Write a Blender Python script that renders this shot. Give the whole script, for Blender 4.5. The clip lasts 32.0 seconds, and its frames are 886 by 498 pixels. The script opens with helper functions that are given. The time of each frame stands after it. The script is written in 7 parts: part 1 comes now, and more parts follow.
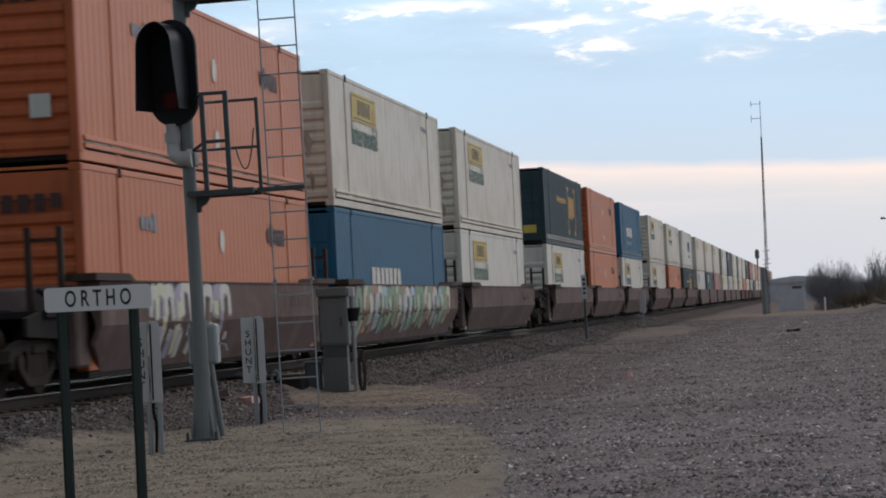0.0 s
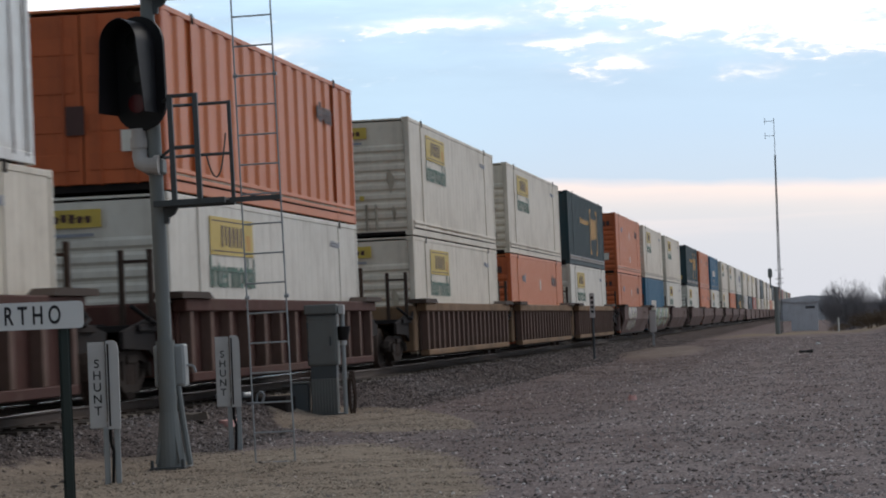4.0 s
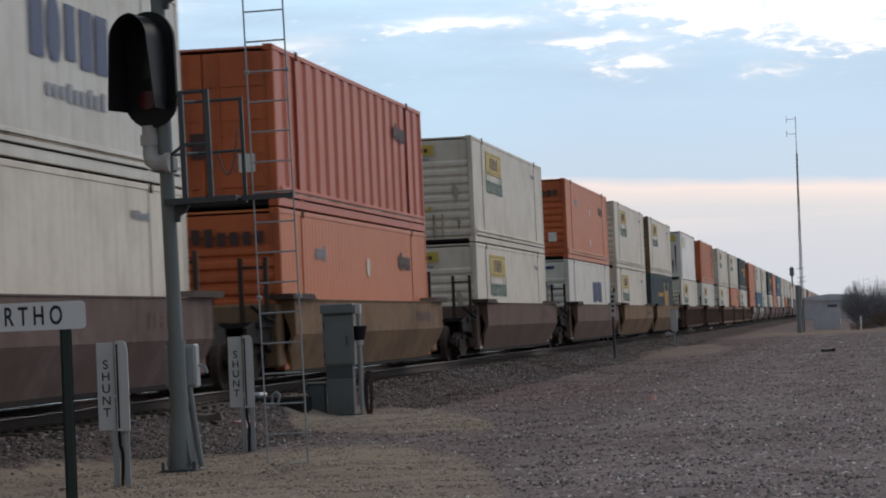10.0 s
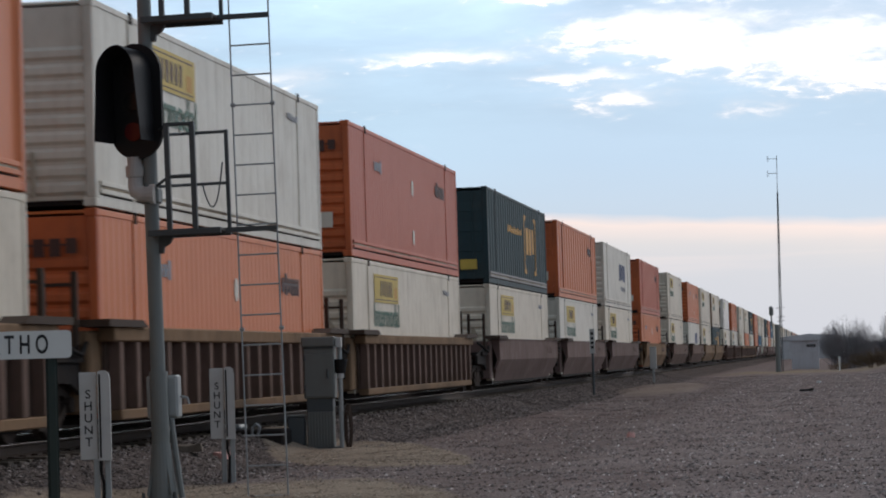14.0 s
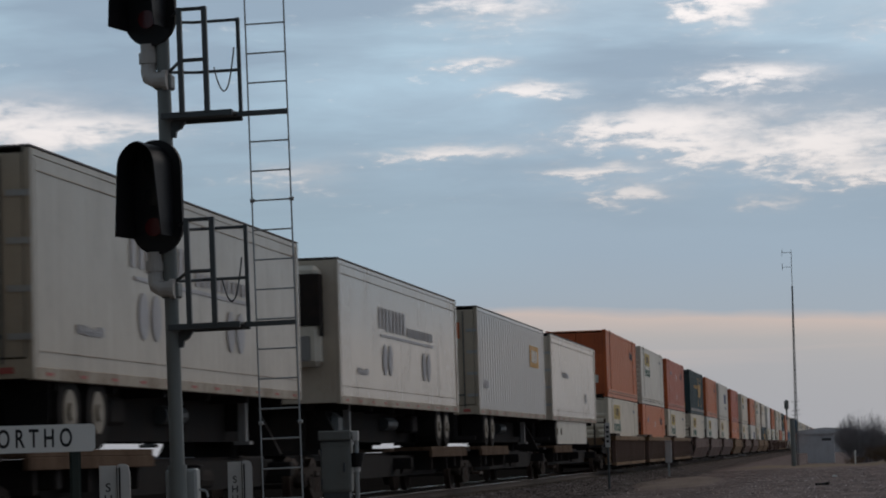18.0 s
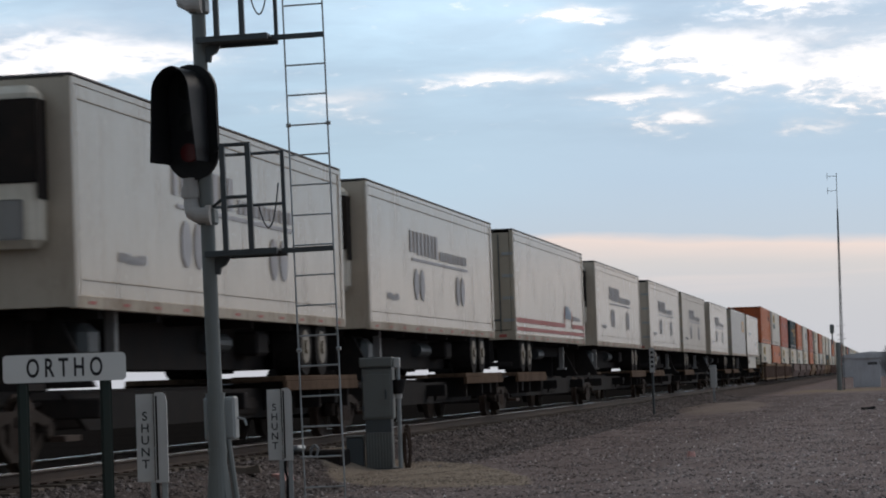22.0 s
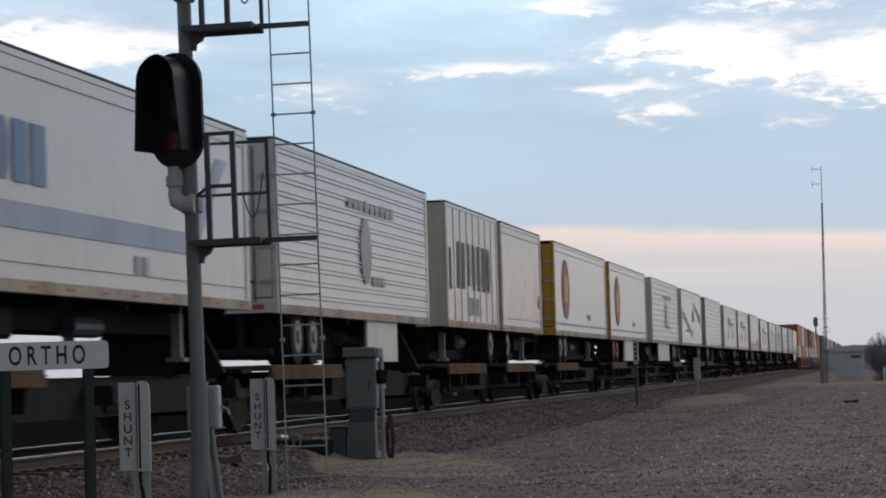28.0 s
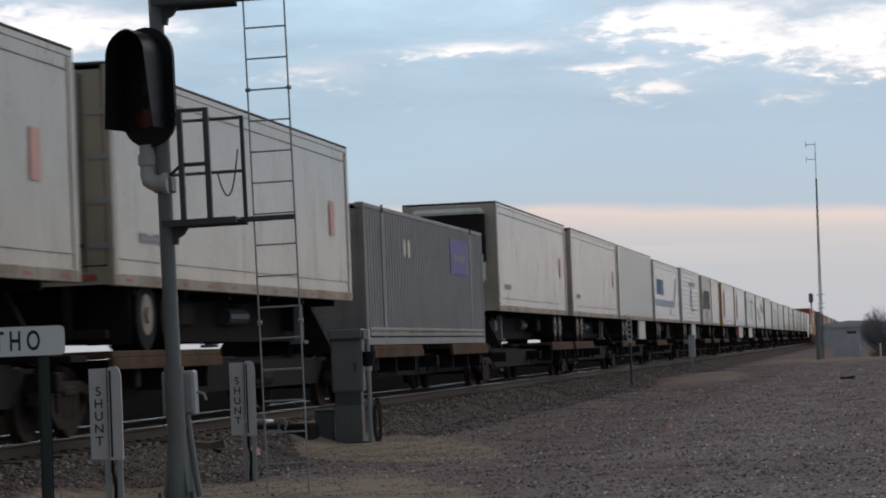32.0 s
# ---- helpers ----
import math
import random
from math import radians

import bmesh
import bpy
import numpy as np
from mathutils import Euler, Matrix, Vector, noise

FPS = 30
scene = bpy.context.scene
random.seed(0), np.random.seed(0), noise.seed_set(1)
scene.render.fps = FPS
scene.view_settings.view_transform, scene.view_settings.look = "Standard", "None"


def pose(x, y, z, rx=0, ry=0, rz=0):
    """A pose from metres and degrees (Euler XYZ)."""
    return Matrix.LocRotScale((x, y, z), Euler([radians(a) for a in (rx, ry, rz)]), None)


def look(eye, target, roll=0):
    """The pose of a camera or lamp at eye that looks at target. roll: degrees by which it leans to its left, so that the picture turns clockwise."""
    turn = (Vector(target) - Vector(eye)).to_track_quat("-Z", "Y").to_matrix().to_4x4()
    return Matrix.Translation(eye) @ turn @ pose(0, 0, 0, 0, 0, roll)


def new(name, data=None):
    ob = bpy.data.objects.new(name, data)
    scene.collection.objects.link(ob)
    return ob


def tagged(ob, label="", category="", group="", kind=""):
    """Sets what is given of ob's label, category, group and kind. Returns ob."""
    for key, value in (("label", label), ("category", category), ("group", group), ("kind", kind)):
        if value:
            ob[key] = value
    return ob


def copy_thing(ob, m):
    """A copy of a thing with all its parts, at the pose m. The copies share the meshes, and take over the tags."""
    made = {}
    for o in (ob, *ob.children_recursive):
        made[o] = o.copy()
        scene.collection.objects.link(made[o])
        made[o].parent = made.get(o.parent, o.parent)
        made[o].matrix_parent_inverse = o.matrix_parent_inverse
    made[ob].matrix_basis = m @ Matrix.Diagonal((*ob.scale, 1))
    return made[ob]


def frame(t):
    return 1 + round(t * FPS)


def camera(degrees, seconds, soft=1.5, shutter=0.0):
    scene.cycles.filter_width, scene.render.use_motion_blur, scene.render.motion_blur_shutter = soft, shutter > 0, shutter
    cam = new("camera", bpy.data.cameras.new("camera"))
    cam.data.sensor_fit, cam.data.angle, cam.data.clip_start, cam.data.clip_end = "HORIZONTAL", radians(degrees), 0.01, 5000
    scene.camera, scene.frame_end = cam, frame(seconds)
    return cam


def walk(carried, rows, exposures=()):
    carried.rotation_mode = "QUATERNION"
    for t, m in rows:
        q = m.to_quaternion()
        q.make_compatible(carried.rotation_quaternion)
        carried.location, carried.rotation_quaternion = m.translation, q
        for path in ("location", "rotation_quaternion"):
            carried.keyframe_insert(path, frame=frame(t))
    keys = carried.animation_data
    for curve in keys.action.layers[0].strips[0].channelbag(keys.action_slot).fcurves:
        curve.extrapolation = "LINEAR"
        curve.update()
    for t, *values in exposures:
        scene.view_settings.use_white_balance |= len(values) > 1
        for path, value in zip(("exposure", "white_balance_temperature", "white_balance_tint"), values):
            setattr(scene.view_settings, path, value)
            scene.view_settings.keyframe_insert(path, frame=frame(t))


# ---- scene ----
# A long intermodal train leaves past a trackside signal; seen by a hand-held camera with a long lens.
# World: +y is the way the train goes, x to the right of it, eye about 1.45 m over the gravel.
cam = camera(19.37, 32.0, soft=1.9, shutter=0.25)
ROWS = [
    (0.0, 0.0, -2.599, 1.421, 8.070, 1.330, 2.864),
    (0.5, 0.0, -1.498, 1.434, 8.325, 1.511, 2.834),
    (1.0, 0.0, -0.855, 1.441, 8.483, 1.682, 2.790),
    (1.5, 0.0, -0.673, 1.443, 8.490, 1.743, 2.705),
    (2.0, 0.0, -0.580, 1.444, 8.459, 1.727, 2.589),
    (2.5, 0.0, -0.523, 1.444, 8.426, 1.691, 2.526),
    (3.0, 0.0, -0.474, 1.445, 8.377, 1.681, 2.459),
    (3.5, 0.0, -0.422, 1.445, 8.349, 1.701, 2.458),
    (5.5, 0.0, -0.151, 1.448, 8.387, 1.745, 2.444),
    (6.0, 0.0, -0.118, 1.449, 8.456, 1.767, 2.352),
    (6.5, 0.0, -0.097, 1.449, 8.516, 1.782, 2.262),
    (7.0, 0.0, -0.086, 1.449, 8.569, 1.803, 2.249),
    (7.5, 0.0, -0.068, 1.449, 8.627, 1.821, 2.203),
    (8.0, 0.0, -0.045, 1.450, 8.687, 1.818, 2.179),
    (8.5, 0.0, -0.030, 1.450, 8.736, 1.822, 2.264),
    (9.0, 0.0, 0.003, 1.450, 8.779, 1.793, 2.276),
    (9.5, 0.0, 0.070, 1.451, 8.794, 1.768, 2.486),
    (10.0, 0.0, 0.124, 1.451, 8.827, 1.716, 2.518),
    (10.5, 0.0, 0.149, 1.452, 8.844, 1.653, 2.538),
    (11.0, 0.0, 0.160, 1.452, 8.866, 1.624, 2.313),
    (11.5, 0.0, 0.173, 1.452, 8.822, 1.644, 2.079),
    (12.0, 0.0, 0.159, 1.452, 8.752, 1.708, 1.812),
    (12.5, 0.0, 0.120, 1.451, 8.659, 1.792, 1.654),
    (13.0, 0.0, 0.068, 1.451, 8.563, 1.928, 1.606),
    (13.5, 0.0, 0.018, 1.450, 8.472, 2.145, 1.663),
    (14.0, 0.0, -0.048, 1.449, 8.361, 2.464, 1.744),
    (14.5, 0.0, -0.067, 1.449, 8.244, 2.805, 1.822),
    (16.5, 0.0, -0.083, 1.449, 7.796, 3.970, 1.927),
    (17.0, 0.0, -0.140, 1.448, 7.995, 4.238, 1.836),
    (17.5, 0.0, -0.224, 1.448, 8.286, 4.448, 1.680),
    (18.0, 0.0, -0.281, 1.447, 8.617, 4.536, 1.739),
    (18.5, 0.0, -0.281, 1.447, 8.938, 4.537, 1.887),
    (19.0, 0.0, -0.235, 1.447, 9.255, 4.461, 1.885),
    (19.5, 0.0, -0.173, 1.448, 9.559, 4.309, 1.759),
    (20.0, 0.0, -0.078, 1.449, 9.748, 4.098, 1.840),
    (20.5, 0.0, 0.038, 1.450, 9.822, 3.801, 1.802),
    (21.0, 0.0, 0.113, 1.451, 9.804, 3.496, 1.738),
    (21.5, 0.0, 0.101, 1.451, 9.733, 3.207, 1.885),
    (22.0, 0.0, 0.104, 1.451, 9.654, 2.945, 2.037),
    (22.5, 0.0, 0.092, 1.451, 9.618, 2.666, 2.117),
    (23.0, 0.0, 0.068, 1.451, 9.652, 2.380, 2.140),
    (23.5, 0.0, 0.041, 1.450, 9.679, 2.098, 2.140),
    (24.0, 0.0, -0.004, 1.450, 9.666, 1.933, 2.050),
    (24.5, 0.0, -0.068, 1.449, 9.609, 1.952, 1.931),
    (25.0, 0.0, -0.146, 1.448, 9.502, 2.079, 1.846),
    (25.5, 0.0, -0.212, 1.448, 9.400, 2.213, 1.679),
    (27.5, 0.0, 0.044, 1.450, 9.317, 2.671, 1.617),
    (28.0, 0.0, 0.127, 1.451, 9.320, 2.725, 1.666),
    (28.5, 0.0, 0.262, 1.453, 9.345, 2.779, 1.654),
    (29.0, 0.0, 0.394, 1.454, 9.355, 2.789, 1.706),
    (29.5, 0.0, 0.506, 1.456, 9.357, 2.792, 1.740),
    (30.0, 0.0, 0.608, 1.457, 9.346, 2.794, 1.804),
    (30.5, 0.0, 0.706, 1.458, 9.320, 2.778, 1.878),
    (31.0, 0.0, 0.820, 1.459, 9.288, 2.671, 2.008),
    (31.5, 0.0, 0.948, 1.460, 9.265, 2.499, 2.159),
    (32.0, 0.0, 1.021, 1.461, 9.228, 2.286, 2.308),
]

EXPOSURES = [(t, stops, 6330 if t < 15 else 6450, 15) for t, stops in (
    (0.0, 0.1), (2.0, 0.1), (3.0, 0.2), (6.0, 0.08), (10.0, 0.06), (12.0, 0.18), (13.5, 0.1), (14.5, 0.0), (16.5, -0.56), (18.0, -0.75), (19.5, -0.64), (21.0, -0.35), (22.5, -0.05),
    (23.2, 0.06), (24.0, 0.2), (25.2, 0.08), (26.0, 0.08), (28.0, -0.12), (30.0, -0.22), (32.0, -0.25))]
walk(cam, [(t, pose(x, y, z, 90 + pitch, 0, yaw) @ pose(0, 0, 0, 0, 0, -roll)) for t, x, y, z, yaw, pitch, roll in ROWS], EXPOSURES)

RAIL_Z = 0.55          # top of rail
TRACK_X = -11.2        # middle of the track


# ---- world and sun ----
def make_world():
    w = bpy.data.worlds.new("overcast_sky")
    scene.world = w
    w.use_nodes = True
    nt = w.node_tree
    nt.nodes.clear()
    N, L = nt.nodes.new, nt.links.new

    def math_node(op, a, b=None, c=None):
        n = N("ShaderNodeMath")
        n.operation = op
        for i, v in enumerate((a, b, c)):
            if v is None:
                continue
            if isinstance(v, (int, float)):
                n.inputs[i].default_value = v
            else:
                L(v, n.inputs[i])
        return n.outputs[0]

    out, bg = N("ShaderNodeOutputWorld"), N("ShaderNodeBackground")
    sky = N("ShaderNodeTexSky")
    sky.sky_type, sky.sun_disc = 'NISHITA', False
    sky.sun_elevation, sky.sun_rotation = radians(34), radians(28)
    sky.air_density, sky.dust_density = 1.2, 1.5
    skyc = N("ShaderNodeVectorMath")
    skyc.operation = 'SCALE'
    L(sky.outputs[0], skyc.inputs[0])
    skyc.inputs["Scale"].default_value = 0.10
    tc = N("ShaderNodeTexCoord")
    sep = N("ShaderNodeSeparateXYZ")
    L(tc.outputs["Generated"], sep.inputs[0])
    x, y, z = sep.outputs
    az = math_node('MULTIPLY', math_node('ARCTAN2', x, y), 57.2958)
    el = math_node('MULTIPLY', math_node('ARCSINE', z), 57.2958)

    def noise_at(su, sv, off, scale, detail, rough, dist=0.0):
        comb = N("ShaderNodeCombineXYZ")
        L(math_node('MULTIPLY_ADD', az, su, off), comb.inputs[0])
        L(math_node('MULTIPLY_ADD', el, sv, off * 0.7), comb.inputs[1])
        n = N("ShaderNodeTexNoise")
        n.inputs["Scale"].default_value, n.inputs["Detail"].default_value = scale, detail
        n.inputs["Roughness"].default_value, n.inputs["Distortion"].default_value = rough, dist
        L(comb.outputs[0], n.inputs["Vector"])
        return n.outputs["Fac"]

    def ramp(fac, stops, mode='LINEAR'):
        r = N("ShaderNodeValToRGB")
        r.color_ramp.interpolation = mode
        e = r.color_ramp.elements
        while len(e) < len(stops):
            e.new(0.5)
        for i, (p, c) in enumerate(stops):
            e[i].position, e[i].color = p, (*c, 1) if len(c) == 3 else c
        L(fac, r.inputs[0])
        return r.outputs[0]

    def mix(fac, a, b):
        m = N("ShaderNodeMix")
        m.data_type = 'RGBA'
        if isinstance(fac, float):
            m.inputs[0].default_value = fac
        else:
            L(fac, m.inputs[0])
        for i, v in ((6, a), (7, b)):
            if isinstance(v, tuple):
                m.inputs[i].default_value = (*v, 1)
            else:
                L(v, m.inputs[i])
        return m.outputs[2]

    # veil of thin cloud, by elevation; the pale band over the horizon sinks to the right
    wob = noise_at(0.22, 0.9, 3.1, 1.0, 4, 0.55)
    tilt = math_node('MULTIPLY', math_node('MAXIMUM', math_node('MINIMUM', math_node('ADD', az, 2.0), 8.0), -14.0), 0.035)
    elw = math_node('ADD', math_node('ADD', el, tilt), math_node('MULTIPLY_ADD', wob, 0.5, -0.25))
    base = ramp(math_node('MULTIPLY', elw, 1 / 30), [
        (0.0, (0.63, 0.67, 0.71)), (0.060, (0.66, 0.69, 0.71)), (0.080, (0.74, 0.73, 0.71)), (0.094, (0.95, 0.82, 0.74)),
        (0.101, (0.56, 0.69, 0.79)), (0.14, (0.53, 0.70, 0.84)), (0.20, (0.55, 0.75, 0.90)), (0.30, (0.58, 0.79, 0.92)), (0.48, (0.56, 0.60, 0.64)), (1.0, (0.50, 0.46, 0.42))])
    # clearer and bluer away from the sun's side
    clear = ramp(math_node('MULTIPLY_ADD', az, 1 / 30, 0.8), [(0.38, (1, 1, 1)), (0.62, (0, 0, 0))])
    base = mix(math_node('MULTIPLY', clear, math_node('MULTIPLY', ramp(math_node('MULTIPLY', elw, 1 / 30), [(0.10, (0, 0, 0)), (0.13, (1, 1, 1))]), 0.6)), base, (0.58, 0.83, 0.96))
    # grey-blue cloud decks
    deck = noise_at(0.085, 0.50, 11.0, 1.0, 5, 0.55, 0.25)
    deckf = ramp(deck, [(0.40, (0, 0, 0)), (0.60, (1, 1, 1))])
    deckm = math_node('MULTIPLY', ramp(math_node('MULTIPLY', el, 1 / 30), [(0.13, (0.05, 0.05, 0.05)), (0.18, (0.35, 0.35, 0.35)), (0.26, (1, 1, 1))]), deckf)
    c0 = mix(math_node('MULTIPLY', deckm, 0.85), base, (0.36, 0.49, 0.61))
    tuft = ramp(noise_at(0.30, 1.1, 31.0, 1.0, 6, 0.6, 0.3), [(0.38, (0, 0, 0)), (0.64, (1, 1, 1))])
    tuftm = math_node('MULTIPLY', tuft, ramp(math_node('MULTIPLY', el, 1 / 30), [(0.15, (0, 0, 0)), (0.25, (0.55, 0.55, 0.55))]))
    c1 = mix(math_node('MULTIPLY', tuftm, 0.8), c0, (0.43, 0.57, 0.69))
    # bright breaks in the cloud; the sun stands behind it ahead to the right, where they are widest
    fleck = noise_at(0.50, 2.2, 5.0, 1.0, 6, 0.62, 0.15)
    bend = noise_at(0.9, 2.4, 17.0, 1.0, 5, 0.6)
    fine = noise_at(1.4, 4.2, 41.0, 1.0, 6, 0.60, 0.3)
    azb = math_node('ADD', az, math_node('ADD', math_node('MULTIPLY_ADD', bend, 2.6, -1.3), math_node('MULTIPLY_ADD', fine, 2.2, -1.1)))
    elb = math_node('ADD', el, math_node('ADD', math_node('MULTIPLY_ADD', fleck, 0.8, -0.4), math_node('MULTIPLY_ADD', fine, 0.5, -0.25)))
    boost = None
    for ca, ce, ra, re, amount in ((-7.2, 9.8, 1.3, 0.45, 0.36), (-2.1, 9.8, 0.9, 0.55, 0.55), (-7.9, 8.6, 0.7, 0.16, 0.36), (-6.5, 8.0, 1.0, 0.17, 0.36), (-8.3, 6.65, 1.6, 0.17, 0.40),
                                   (-4.4, 7.0, 1.3, 0.34, 0.46), (-2.8, 7.2, 1.9, 0.45, 0.30), (-1.5, 8.1, 1.3, 0.28, 0.46), (-2.8, 6.6, 0.8, 0.40, 0.32), (-0.6, 6.4, 1.7, 0.42, 0.48),
                                   (0.9, 5.80, 1.3, 0.22, 0.5), (-5.1, 6.15, 1.2, 0.14, 0.40), (-4.3, 5.65, 0.9, 0.21, 0.40), (-1.4, 5.35, 0.5, 0.16, 0.22), (0.8, 6.8, 1.6, 0.7, 0.26),
                                   (-18.0, 7.3, 2.2, 0.75, 0.42), (-15.6, 7.4, 1.3, 0.28, 0.26), (-11.8, 6.2, 1.0, 0.28, 0.26), (2.6, 9.0, 1.5, 0.5, 0.3)):
        da = math_node('MULTIPLY', math_node('ADD', azb, -ca), 1 / ra)
        de = math_node('MULTIPLY', math_node('ADD', elb, -ce), 1 / re)
        d2 = math_node('ADD', math_node('MULTIPLY', da, da), math_node('MULTIPLY', de, de))
        g = math_node('MULTIPLY', math_node('POWER', 2.718, math_node('MULTIPLY', d2, -1.0)), amount)
        boost = g if boost is None else math_node('ADD', boost, g)
    veil = math_node('MULTIPLY', math_node('MINIMUM', math_node('MULTIPLY', boost, 2.6), 1.0), ramp(fine, [(0.25, (0.25, 0.25, 0.25)), (0.6, (0.9, 0.9, 0.9))]))
    c1 = mix(veil, c1, (0.86, 0.87, 0.87))
    fl = math_node('ADD', math_node('MULTIPLY_ADD', fleck, 0.7, boost), math_node('MULTIPLY_ADD', fine, 0.75, -0.725))
    flm = math_node('MULTIPLY', ramp(fl, [(0.10, (0, 0, 0)), (0.58, (1, 1, 1))], 'EASE'), ramp(math_node('MULTIPLY', el, 1 / 30), [(0.15, (0, 0, 0)), (0.19, (1, 1, 1))]))
    c2 = mix(flm, c1, (1.30, 1.26, 1.20))
    # pink-grey streaks low down
    streak = noise_at(0.12, 2.2, 21.0, 1.0, 3, 0.5)
    sm = math_node('MULTIPLY', ramp(streak, [(0.52, (0, 0, 0)), (0.66, (1, 1, 1))]), ramp(math_node('MULTIPLY', el, 1 / 30), [(0.04, (0, 0, 0)), (0.07, (1, 1, 1)), (0.10, (0, 0, 0))]))
    c3 = mix(math_node('MULTIPLY', sm, 0.3), c2, (0.90, 0.80, 0.75))
    # thinner, brighter veil higher up
    high = ramp(math_node('MULTIPLY', el, 1 / 30), [(0.18, (1.0, 1.0, 1.0)), (0.27, (1.28, 1.28, 1.28)), (0.40, (1.28, 1.28, 1.28)), (0.7, (1.0, 1.0, 1.0))])
    # the sky darkens away from the hidden sun
    turn = math_node('MULTIPLY_ADD', math_node('COSINE', math_node('MULTIPLY_ADD', az, 0.0174533, -0.25)), 0.5, 0.5)
    dim = math_node('MULTIPLY', high, math_node('MULTIPLY_ADD', math_node('POWER', turn, 0.8), 0.55, 0.45))
    sc3 = N("ShaderNodeVectorMath")
    sc3.operation = 'SCALE'
    L(c3, sc3.inputs[0])
    L(dim, sc3.inputs["Scale"])
    final = mix(0.94, skyc.outputs[0], sc3.outputs[0])
    L(final, bg.inputs[0])
    bg.inputs[1].default_value = 1.0
    L(bg.outputs[0], out.inputs[0])


make_world()
sun_data = bpy.data.lights.new("sun", 'SUN')
sun_data.energy, sun_data.angle, sun_data.color = 1.0, radians(40), (1.0, 0.90, 0.78)
sun = new("sun", sun_data)
sun.matrix_world = look((60, 110, 85), (0, 0, 0))


# ---- materials ----
def node_mat(name):
    m = bpy.data.materials.new(name)
    m.use_nodes = True
    return m, m.node_tree, m.node_tree.nodes["Principled BSDF"]


def paint(name, color, rough=0.5, metal=0.0, dirt=0.25, dirt_color=(0.10, 0.075, 0.055), grain=6.0, streak=0.0, bump=0.05, spec=0.3, rand=0.0, scuff=0.0, scuff_color=(0.5, 0.45, 0.4)):
    """Weathered paint or metal: two scales of stain, streaks that run down, fine relief."""
    m, nt, p = node_mat(name)
    N, L = nt.nodes.new, nt.links.new
    tc = N("ShaderNodeTexCoord")
    n1, n2 = N("ShaderNodeTexNoise"), N("ShaderNodeTexNoise")
    n1.inputs["Scale"].default_value, n1.inputs["Detail"].default_value = 0.9, 6
    n2.inputs["Scale"].default_value, n2.inputs["Detail"].default_value = grain, 5
    L(tc.outputs["Object"], n1.inputs[0])
    L(tc.outputs["Object"], n2.inputs[0])
    r1 = N("ShaderNodeMapRange")
    r1.inputs[1].default_value, r1.inputs[2].default_value = 0.45, 0.8
    L(n1.outputs[0], r1.inputs[0])
    r2 = N("ShaderNodeMapRange")
    r2.inputs[1].default_value, r2.inputs[2].default_value = 0.5, 0.85
    L(n2.outputs[0], r2.inputs[0])
    add = N("ShaderNodeMath")
    add.operation = 'ADD'
    L(r1.outputs[0], add.inputs[0])
    mul = N("ShaderNodeMath")
    mul.operation = 'MULTIPLY'
    L(r2.outputs[0], mul.inputs[0])
    mul.inputs[1].default_value = 0.6
    L(mul.outputs[0], add.inputs[1])
    fac = add.outputs[0]
    if streak:
        mp = N("ShaderNodeMapping")
        mp.inputs["Scale"].default_value = (3.5, 3.5, 0.25)
        L(tc.outputs["Object"], mp.inputs[0])
        n3 = N("ShaderNodeTexNoise")
        n3.inputs["Scale"].default_value, n3.inputs["Detail"].default_value = 2.0, 4
        L(mp.outputs[0], n3.inputs[0])
        r3 = N("ShaderNodeMapRange")
        r3.inputs[1].default_value, r3.inputs[2].default_value, r3.inputs[4].default_value = 0.5, 0.8, streak
        L(n3.outputs[0], r3.inputs[0])
        a2 = N("ShaderNodeMath")
        a2.operation = 'ADD'
        L(fac, a2.inputs[0])
        L(r3.outputs[0], a2.inputs[1])
        fac = a2.outputs[0]
    sc = N("ShaderNodeMath")
    sc.operation, sc.use_clamp = 'MULTIPLY', True
    L(fac, sc.inputs[0])
    sc.inputs[1].default_value = dirt
    mx = N("ShaderNodeMix")
    mx.data_type = 'RGBA'
    L(sc.outputs[0], mx.inputs[0])
    mx.inputs[6].default_value, mx.inputs[7].default_value = (*color, 1), (*dirt_color, 1)
    col = mx.outputs[2]
    if scuff:
        # pale rubbed patches and washed-down smears
        mp2, n4, r4, m4 = N("ShaderNodeMapping"), N("ShaderNodeTexNoise"), N("ShaderNodeMapRange"), N("ShaderNodeMix")
        mp2.inputs["Scale"].default_value = (1.4, 1.4, 0.9)
        L(tc.outputs["Object"], mp2.inputs[0])
        L(mp2.outputs[0], n4.inputs[0])
        n4.inputs["Scale"].default_value, n4.inputs["Detail"].default_value, n4.inputs["Roughness"].default_value = 1.7, 8, 0.68
        L(n4.outputs[0], r4.inputs[0])
        r4.inputs[1].default_value, r4.inputs[2].default_value, r4.inputs[4].default_value = 0.50, 0.68, scuff
        m4.data_type = 'RGBA'
        L(r4.outputs[0], m4.inputs[0])
        L(col, m4.inputs[6])
        m4.inputs[7].default_value = (*scuff_color, 1)
        col = m4.outputs[2]
    if rand:
        oi, hs = N("ShaderNodeObjectInfo"), N("ShaderNodeHueSaturation")
        mr = N("ShaderNodeMapRange")
        L(oi.outputs["Random"], mr.inputs[0])
        mr.inputs[3].default_value, mr.inputs[4].default_value = 1 - rand, 1 + rand
        L(mr.outputs[0], hs.inputs["Value"])
        L(col, hs.inputs["Color"])
        col = hs.outputs[0]
    L(col, p.inputs["Base Color"])
    rr = N("ShaderNodeMapRange")
    L(sc.outputs[0], rr.inputs[0])
    rr.inputs[3].default_value, rr.inputs[4].default_value = rough, min(1, rough + 0.3)
